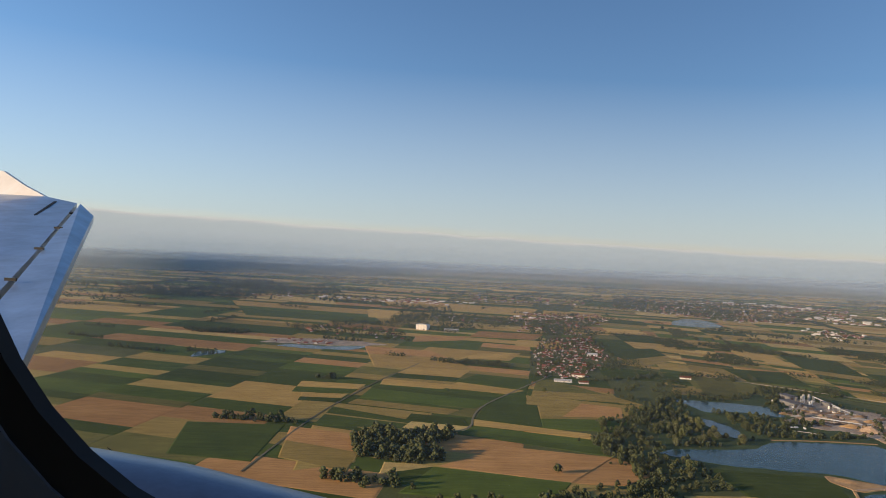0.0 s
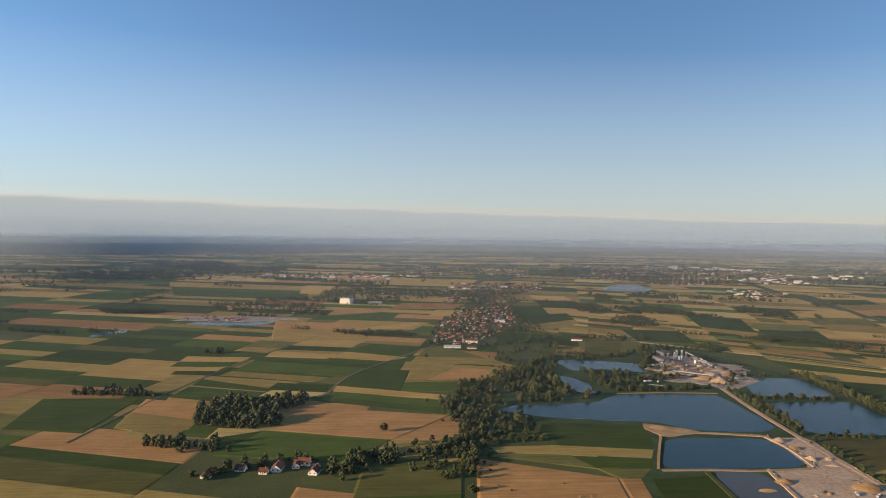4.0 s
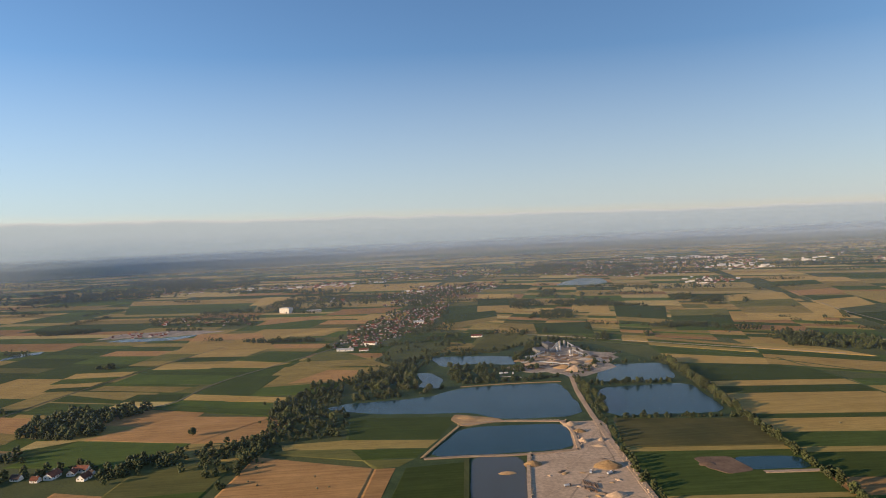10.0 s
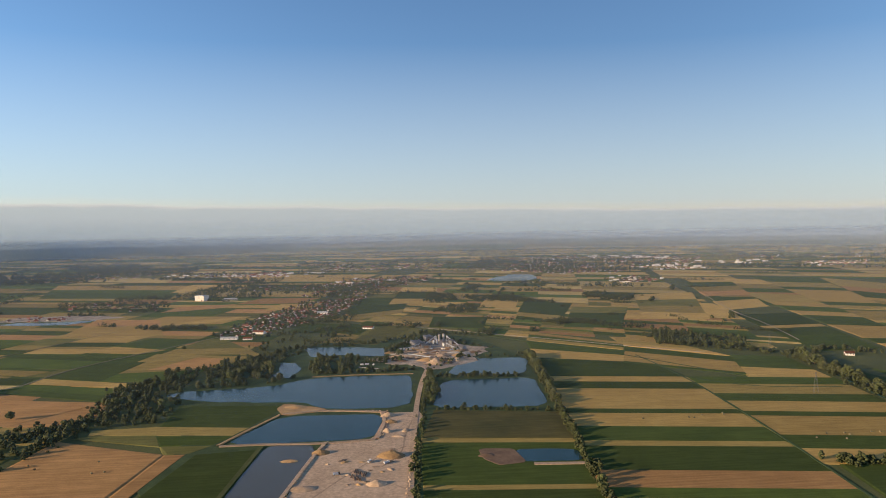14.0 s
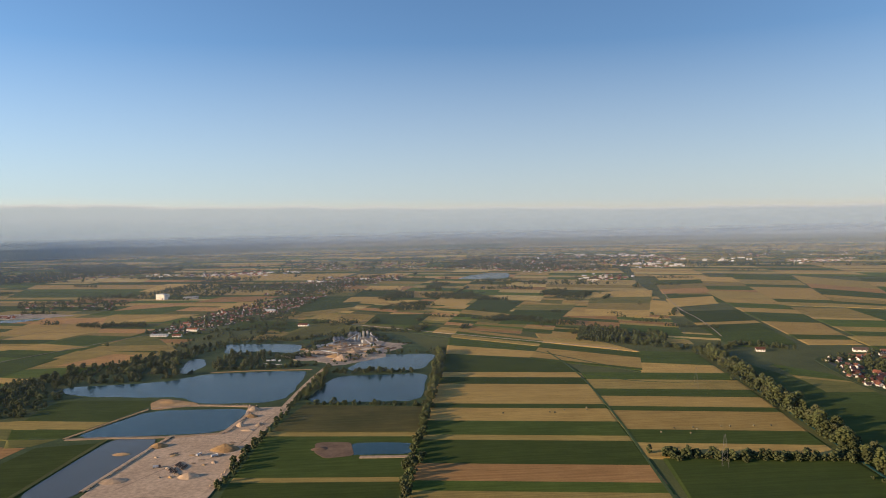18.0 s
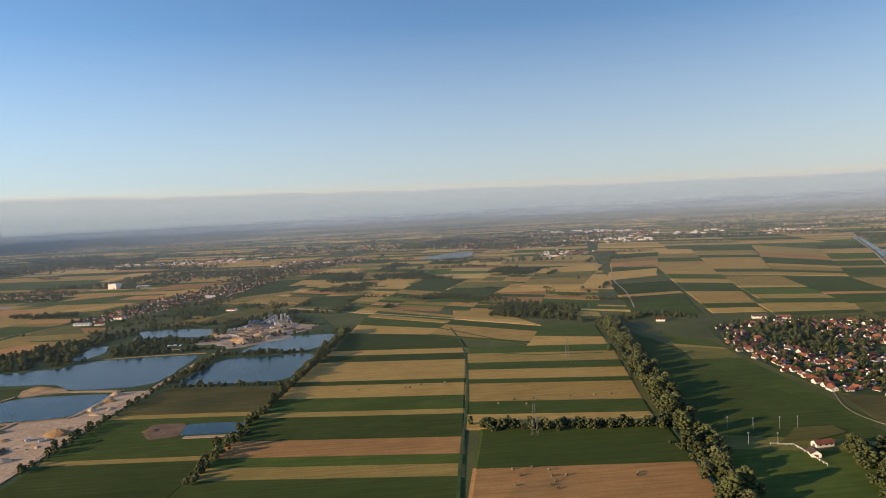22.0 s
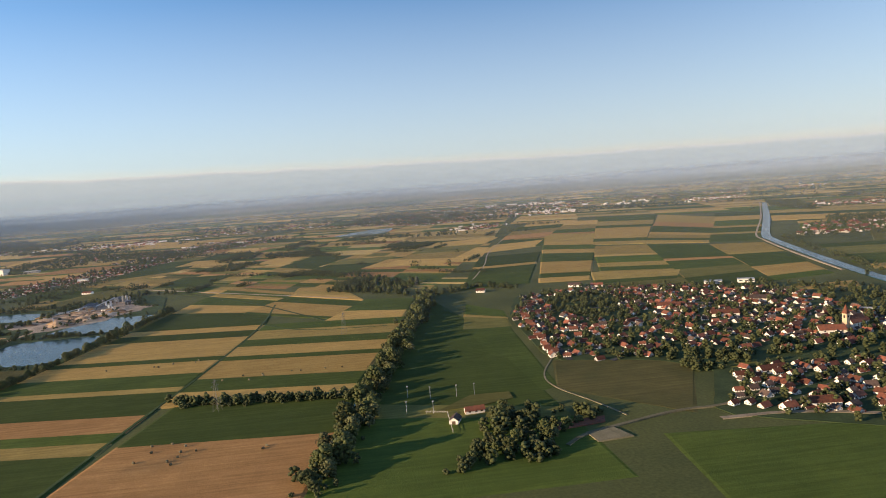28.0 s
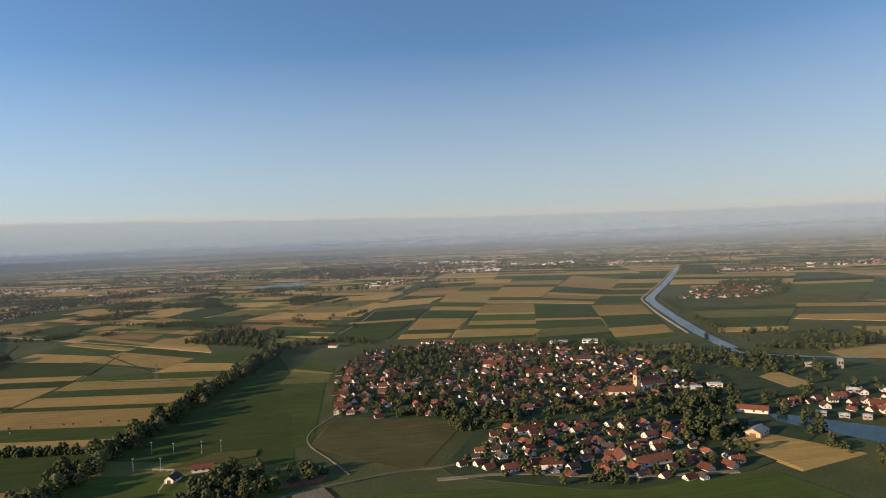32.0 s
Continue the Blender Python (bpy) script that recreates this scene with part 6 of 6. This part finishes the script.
def pylon(x, y, h, turn, label):
    """A lattice power pylon: four legs, bracing, three cross-arms."""
    root = new("power_pylon")
    root.matrix_basis = pose(x, y, 0.5, 0, 0, turn)
    b, t = h * 0.10, h * 0.02
    for sx in (-1, 1):
        for sy in (-1, 1):
            part("leg", mesh_of("leg", *beam_data((sx * b, sy * b, -0.4), (sx * t, sy * t, h), 0.12), GREYWALL), root)
    rings = []
    for k in range(6):
        z0, z1 = h * k / 6, h * (k + 1) / 6
        w0, w1 = b + (t - b) * k / 6, b + (t - b) * (k + 1) / 6
        for s in (-1, 1):
            rings += [beam_data((-w0, s * w0, z0), (w1, s * w1, z1), 0.05), beam_data((s * w0, w0, z0), (s * w1, -w1, z1), 0.05)]
    part("bracing", mesh_of("bracing", *merge(*rings), GREYWALL), root)
    for z, w in ((0.66, 0.17), (0.8, 0.22), (0.93, 0.14)):
        part("cross_arm", mesh_of("cross_arm", *merge(beam_data((-h * w, 0, h * z), (h * w, 0, h * z), 0.12), beam_data((-h * w, 0, h * z), (0, 0, h * (z + 0.06)), 0.06), beam_data((h * w, 0, h * z), (0, 0, h * (z + 0.06)), 0.06)), GREYWALL), root)
    return tagged(root, label, "pylon", "power pylons")


pylon(926, 402, 24, 65, "grey lattice power pylon at the hedge")
pylon(1012, 640, 24, 65, "grey lattice power pylon in the strip fields")
pylon(1112, 900, 24, 65, "grey lattice power pylon near the copse")


def church(x, y, turn):
    root = new("church")
    root.matrix_basis = pose(x, y, 0.45, 0, 0, turn)
    H = house_meshes(20, 9, 6.5, 12, ROOF)
    part("nave", H["wall"], root)
    part("nave_roof", H["roof"], root)
    # the tower's orange sunlight comes from its wall colour
    tower = part("tower", mesh_of("tower", *box_data(-14.5, -10, -2.2, 2.2, -0.5, 15), CREAM), root)
    part("spire", mesh_of("spire", *merge(([(-14.8, -2.5, 15), (-9.7, -2.5, 15), (-9.7, 2.5, 15), (-14.8, 2.5, 15), (-12.25, 0, 23)], [(0, 1, 4), (1, 2, 4), (2, 3, 4), (3, 0, 4), (3, 2, 1, 0)])), ROOF), tower)
    for k in range(4):
        part("window", mesh_of("window", *box_data(-7 + k * 4.6 - 0.5, -7 + k * 4.6 + 0.5, -4.56, -4.4, 2, 5), GLASS), root)
    part("clock", mesh_of("clock", *box_data(-13.1, -11.4, -2.28, -2.15, 11.5, 13.2), GLASS), tower)
    part("belfry_window", mesh_of("window", *box_data(-14.58, -14.4, -0.7, 0.7, 11, 13.5), GLASS), tower)
    part("door", mesh_of("door", *box_data(-14.6, -14.4, -0.8, 0.8, 0, 2.6), WOOD), tower)
    return tagged(root, "village church with cream walls, red roof and a pointed red spire", "church")


church(1468, 447, 20)


def big_roof(x, y, w, d, eave, ridge, turn, roof_mat, wall_mat, label, name="barn"):
    """A large farm building or hall with gable roof, gates and windows."""
    eave, ridge = eave * 0.7, ridge * 0.75
    H = house_meshes(w, d, eave, ridge, roof_mat, wall_mat)
    root = new(name)
    root.matrix_basis = pose(x, y, 0.5, 0, 0, turn)
    part("wall", H["wall"], root)
    part("roof", H["roof"], root)
    for k in (-0.3, 0.05, 0.34):
        part("window", mesh_of("window", *box_data(w * k - 0.8, w * k + 0.8, -d / 2 - 0.05, -d / 2 + 0.05, eave * 0.4, eave * 0.75), GLASS), root)
    part("gate", mesh_of("gate", *box_data(-w / 2 - 0.06, -w / 2 + 0.05, -d * 0.2, d * 0.2, -0.2, eave * 0.8), WOOD), root)
    return tagged(root, label, "barn" if name == "barn" else "building")


big_roof(1473, 298, 15, 10, 4.5, 7.5, 35, CONCRETE, CREAM, "cream barn with a pale sheet roof beside a wheat field")
big_roof(1506, 351, 22, 8, 4, 7, -40, ROOF, PLASTER, "long red-roofed farm building by the river")
big_roof(1440, 440, 22, 10, 5, 9.5, -15, ROOF, PLASTER, "large red-roofed house next to the church", "parish_house")
big_roof(1380, 265, 24, 8, 4, 7.5, 12, ROOF, PLASTER, "long white barn with a red roof at the village edge")
big_roof(1330, 352, 20, 8, 4.5, 7.5, 5, ROOF, PLASTER, "long red-roofed barn beside the lawn")
big_roof(1366, 276, 16, 9, 4.5, 8, 80, ROOF, PLASTER, "farmhouse barn with orange-red roof")
big_roof(1318, 278, 18, 9, 4.5, 8, -10, ROOF, PLASTER, "farm building with red roof at the lane")
big_roof(1400, 545, 26, 11, 5, 9, -20, ROOF, PLASTER, "broad red-roofed hall in the village")
big_roof(1370, 610, 24, 10, 5, 9, -25, ROOF, PLASTER, "broad red-roofed hall in the village")
big_roof(1472, 600, 22, 11, 5, 9, -30, ROOF_BROWN, PLASTER, "broad brown-roofed hall in the village")
big_roof(1108, 337, 13, 6, 3.2, 5.5, 5, ROOF, PLASTER, "clubhouse with an orange tiled roof beside the sports ground")
big_roof(1093, 322, 9, 6, 3.2, 5.8, 70, ROOF_BROWN, PLASTER, "small brown-roofed house beside the sports ground")
big_roof(76, 572, 14, 8, 4.5, 7.5, -10, ROOF, PLASTER, "farm barn with an orange-red roof")
big_roof(258, 1178, 30, 8, 4, 6.5, -5, SHEET, PLASTER, "long low white farm hall")
big_roof(292, 1170, 16, 7, 3.5, 6, -5, ROOF, PLASTER, "low red-roofed farm hall")
big_roof(300, 1240, 22, 9, 5, 8, -20, ROOF, PLASTER, "red-roofed barn at the hamlet's edge")
big_roof(395, 1520, 24, 10, 6, 9, -10, SHEET, PLASTER, "white hall at the hamlet's end")
big_roof(505, 1260, 20, 9, 4, 7, -20, ROOF, PLASTER, "red-roofed farmstead near the lakes")
big_roof(1198, 843, 12, 8, 4, 7, -20, ROOF, PLASTER, "white farmhouse with a red roof near the copse")
big_roof(1327, 815, 18, 8, 4, 7, -20, ROOF_BROWN, PLASTER, "white farm building at the village's north edge")
big_roof(1352, 796, 16, 8, 4, 7, -20, ROOF, PLASTER, "farm building with a red roof at the north edge")
block("tall_granary", 1680, 468, 5, 5, 9, -30, CONCRETE, CONCRETE, "tall square concrete granary in the evening sun", "tower")
block("mill_hall", 1664, 486, 14, 7, 3.2, -30, CONCRETE, SHEET, "grey hall beside the granary", "hall")
block("white_school", 1505, 436, 16, 7, 3, -15, PLASTER, SHEET, "long white building with a window row", "hall")
block("white_kindergarten", 1528, 438, 12, 7, 3.2, -15, PLASTER, SHEET, "white flat-roofed building near the river", "hall")
for x, y, w, h in ((1546, 328, 7, 3), (1556, 317, 7, 3), (1568, 309, 6, 3), (1584, 303, 9, 8), (1616, 377, 11, 5)):
    block("river_house", x, y, w, 5.5, h * 0.8, -40, CONCRETE, SHEET, "pale grey flat-roofed house on the river bank", "house")
sheet("tennis_court", [(1151, 286), (1183, 292), (1186, 302), (1153, 299)], -0.2, 0.85, ROOF, "red clay tennis court", "court")
sheet("sports_lawn", [(1084, 346), (1111, 374), (1139, 372), (1139, 357), (1106, 346)], -0.2, 0.86, CROP_MAT["p"], "light green sports lawn", "lawn")
sheet("lawn_park", [(1286, 376), (1298, 404), (1338, 384), (1330, 370)], -0.2, 0.86, CROP_MAT["p"], "green lawn among trees", "lawn")
sheet("yard_gravel", [(1168, 262), (1166, 278), (1184, 282), (1190, 264)], -0.2, 0.86, PATH, "brownish gravel yard beside the lane", "yard")
ribbon("road_lane", [(1150, 262), (1164, 276), (1196, 286), (1233, 298), (1262, 296), (1290, 308), (1330, 320)], 2.6, 0.95, PATH, "brownish curving lane to the village", "road")
ribbon("water_stream", [(1114, 800), (1088, 690), (1068, 600), (1049, 494), (1026, 375), (1004, 250)], 1.8, 0.85, WATER, "narrow stream under the trees", "stream")
for x, y in ((1066, 385), (1082, 378), (1101, 376), (1114, 375), (1063, 349), (1081, 344)):
    root = new("floodlight_mast")
    root.matrix_basis = pose(x, y, 0.6)
    part("pole", mesh_of("pole", *tube_data(0, 0, -0.4, 8, 0.14, 0.1, 6), STEEL), root)
    part("lamp_head", mesh_of("lamp_head", *box_data(-0.6, 0.6, -0.2, 0.2, 7.8, 8.3), STEEL), root)
    tagged(root, "thin grey floodlight mast at the sports ground", "mast", "floodlight masts")


def fence(points, label):
    root = new("fence")
    root.matrix_basis = pose(points[0][0], points[0][1], 0.7)
    for a, b in zip(points, points[1:]):
        n = max(1, int(math.dist(a, b) / 4))
        for k in range(n + 1):
            x, y = a[0] + (b[0] - a[0]) * k / n - points[0][0], a[1] + (b[1] - a[1]) * k / n - points[0][1]
            part("post", mesh_of("post", *box_data(x - 0.08, x + 0.08, y - 0.08, y + 0.08, -0.3, 1.5), PLASTER), root)
        o = Vector((points[0][0], points[0][1], 0))
        for z in (0.7, 1.3):
            part("rail", mesh_of("rail", *beam_data(Vector((*a, z)) - o, Vector((*b, z)) - o, 0.14), PLASTER), root)
    return tagged(root, label, "fence")


fence([(1076, 345), (1090, 340), (1089, 303)], "white fence round the sports ground")


# ---- straw bales on the cut fields ----
bale = None
bl = random.Random(91)
for (x0, y0), (x1, y1), n in (((892, 340), (930, 306), 7), ((886, 322), (985, 290), 5), ((905, 500), (1020, 482), 9), ((760, 580), (880, 560), 6), ((230, 480), (310, 520), 5)):
    for _ in range(n):
        x, y = bl.uniform(min(x0, x1), max(x0, x1)), bl.uniform(min(y0, y1), max(y0, y1))
        m = pose(x, y, 1.2, 90, 0, bl.uniform(0, 360))
        if bale is None:
            bale = new("straw_bale", mesh_of("straw_bale", *merge(tube_data(0, 0, -0.7, 0.0, 0.72, 0.78, 14), tube_data(0, 0, 0.0, 0.7, 0.78, 0.72, 14)), PATH))
            ob = bale
        else:
            ob = copy_thing(bale, m)
        ob.matrix_basis = m
        tagged(ob, "round straw bale lying on the stubble", "bale", "straw bales")

scatter("works_scrub", list(within([(545, 925), (560, 1000), (590, 1015), (700, 1000), (665, 920), (620, 880)], 26, mr_)) + list(along([(540, 1000), (580, 1100), (640, 1120), (670, 1040), (705, 1000)], 3.2, 5, mr_)), "scrub and small trees between the gravel heaps", "scrub", (0.3, 0.8))

# ---- the airliner, as it flies at the start ----
CABIN = surface("blue_grey_cabin_plastic", (0.07, 0.09, 0.13), (0.055, 0.072, 0.105), 8.0, 0.8, 0.6, 0.0, 0.05)
RUBBER = surface("black_rubber", (0.012, 0.013, 0.015), (0.009, 0.010, 0.012), 20.0, 2.0, 0.7, 0.0, 0.0)
# bluish tone: the wing's cool sky-lit shade is put into the colour
WINGSKIN = surface("sky_tinted_grey_aluminium", (0.36, 0.43, 0.53), (0.31, 0.38, 0.48), 1.5, 0.25, 0.35, 0.0, 0.02, spec=0.5)
# darker than the wing skin: shade on the nacelle is put into the colour
COWL = surface("shaded_blue_cowl", (0.115, 0.16, 0.24), (0.095, 0.135, 0.21), 1.5, 0.25, 0.3, 0.0, 0.02, spec=0.5)
for m in (WINGSKIN, COWL):
    m.node_tree.nodes["Principled BSDF"].inputs["Metallic"].default_value = 0.75
PALEPAINT = surface("cream_painted_aluminium", (0.74, 0.70, 0.64), (0.66, 0.62, 0.56), 1.5, 0.25, 0.35, 0.0, 0.02, spec=0.5)


def slab(points, thick):
    """A thin body over an outline in space, thickened downwards."""
    n = len(points)
    v = [tuple(p) for p in points] + [(x, y, z - thick) for x, y, z in points]
    f = [tuple(range(n)), tuple(range(2 * n - 1, n - 1, -1))] + [(i, i + n, (i + 1) % n + n, (i + 1) % n) for i in range(n)]
    return v, f


def rounded(cx, cz, hw, hh, r, n=10):
    out = []
    for sx, sz, a0 in ((1, 1, 0), (-1, 1, 90), (-1, -1, 180), (1, -1, 270)):
        for k in range(n + 1):
            a = radians(a0 + 90 * k / n)
            out.append((cx + sx * (hw - r) + r * math.cos(a), cz + sz * (hh - r) + r * math.sin(a)))
    return out


def ring_data(inner, outer, y0, y1):
    """A flat ring between two outlines of equal count, from y0 out to y1."""
    n = len(inner)
    v = [(x, y, z) for y in (y0, y1) for loop in (inner, outer) for x, z in loop]
    f = []
    for i in range(n):
        j = (i + 1) % n
        f += [(i, j, n + j, n + i), (2 * n + i, 3 * n + i, 3 * n + j, 2 * n + j), (i, 2 * n + i, 2 * n + j, j), (n + i, n + j, 3 * n + j, 3 * n + i)]
    return v, f


def airliner():
    root = new("airliner")
    root.matrix_basis = pose(0, 0, 206.5, 0, 0, -11.87)
    hole = rounded(-0.004, 0.085, 0.170, 0.165, 0.11)
    lip = rounded(-0.004, 0.085, 0.181, 0.176, 0.119)
    wide = rounded(-0.06, 0.06, 0.34, 0.42, 0.12)
    wall = part("cabin_wall", mesh_of("cabin_wall", *ring_data(lip, wide, 0.168, 0.176), CABIN), root, "blue-grey cabin window panel")
    part("window_gasket", mesh_of("window_gasket", *ring_data(hole, lip, 0.169, 0.175), RUBBER), wall, "black rubber window gasket")
    # three unseen panels, added only to shade the window panel from sun and sky
    part("cabin_partition", mesh_of("cabin_partition", *box_data(-0.95, -0.9, -1.2, 0.16, -0.8, 0.9), CABIN), root, "unseen added panel that keeps the sun off the window panel")
    part("cabin_ceiling", mesh_of("cabin_ceiling", *box_data(-0.9, 0.5, -1.2, 0.16, 0.72, 0.76), CABIN), root, "unseen added panel that shades the window panel from above")
    part("cabin_inner_wall", mesh_of("cabin_inner_wall", *box_data(-0.9, 0.5, -1.25, -1.2, -0.8, 0.72), CABIN), root, "unseen added panel that shades the window panel from inboard")
    wing = part("wing", mesh_of("wing", *slab([(-3.75, 2.6, -1.63), (-6.87, 7.35, -0.76), (-8.72, 10.14, -0.25), (-12.3, 15.66, 0.96), (-13.7, 16.2, 1.15), (-16.5, 16.5, 1.2), (-13.0, 2.6, -1.4)], 0.28), WINGSKIN), root, "grey wing upper skin")
    slat = part("slat", mesh_of("slat", *slab([(-2.80, 2.6, -1.65), (-4.79, 5.5, -1.12), (-11.31, 15.0, 0.614), (-12.15, 15.6, 0.94), (-8.60, 10.14, -0.25), (-6.75, 7.35, -0.76), (-3.60, 2.6, -1.63)], 0.16), WINGSKIN), root, "extended leading-edge slat")
    for k in range(6):
        q = 0.10 + 0.16 * k
        x, y, z = -3.68 - 8.5 * q, 2.6 + 13.0 * q, -1.64 + 2.5 * q
        part("slat_track", mesh_of("slat_track", *box_data(x - 0.11, x + 0.07, y - 0.012, y + 0.012, z + 0.01, z + 0.05), RUBBER), slat, "dark slat track")
    for off, label in ((0.9, "dark panel seam"), (2.3, "dark spoiler seam")):
        part("panel_seam", mesh_of("panel_seam", *slab([(-8.72 - off, 10.14, -0.22), (-12.3 - off * 0.5, 15.5, 0.98), (-12.38 - off * 0.5, 15.5, 0.985), (-8.84 - off, 10.14, -0.215)], 0.03), RUBBER), wing, label)
    fin = [(-13.6, 16.15, 1.12), (-16.3, 16.5, 1.18), (-16.9, 17.2, 2.0), (-15.7, 16.95, 1.88), (-14.6, 16.5, 1.45)]
    part("winglet", mesh_of("winglet", fin + [(x, y + 0.12, z) for x, y, z in fin],
                            [(0, 1, 2, 3, 4), (9, 8, 7, 6, 5)] + [(i, i + 5, (i + 1) % 5 + 5, (i + 1) % 5) for i in range(5)], PALEPAINT), root, "cream winglet lit by the sun")
    V, Fc, n = [], [], 24
    prof = ((-4.6, 0.85), (-3.8, 0.98), (-2.6, 1.05), (-1.4, 1.04), (-0.6, 0.99), (-0.1, 0.90), (0.1, 0.80))
    for x, r in prof:
        for k in range(n):
            t = 6.2832 * k / n
            V.append((x, 4.3 + r * math.cos(t), -2.46 - 0.12 * (x + 3.6) + r * math.sin(t)))
    for i in range(len(prof) - 1):
        for k in range(n):
            p, q = i * n + k, i * n + (k + 1) % n
            Fc.append((p, q, q + n, p + n))
    me = mesh_of("nacelle", V, Fc, COWL)
    me.polygons.foreach_set("use_smooth", [True] * len(me.polygons))
    nac = part("engine_nacelle", me, root, "blue-grey engine nacelle")
    band = [(x, 4.3 + 1.03 * math.cos(6.2832 * k / n), -2.46 - 0.12 * (x + 3.6) + 1.03 * math.sin(6.2832 * k / n)) for x in (-3.42, -3.4) for k in range(n)]
    part("cowl_seam", mesh_of("cowl_seam", band, [(k, (k + 1) % n, n + (k + 1) % n, n + k) for k in range(n)], RUBBER), nac, "dark cowl seam")
    rim = [(0.1, 4.3 + 0.8 * math.cos(6.2832 * k / n), -2.904 + 0.8 * math.sin(6.2832 * k / n)) for k in range(n)]
    part("intake_lip", mesh_of("intake_lip", *merge(*[beam_data(rim[k], rim[(k + 1) % n], 0.12) for k in range(n)]), STEEL), nac, "bare metal intake lip")
    return tagged(root, "airliner wing, engine and cabin window of grey painted metal, in flight", "airliner")


airliner()
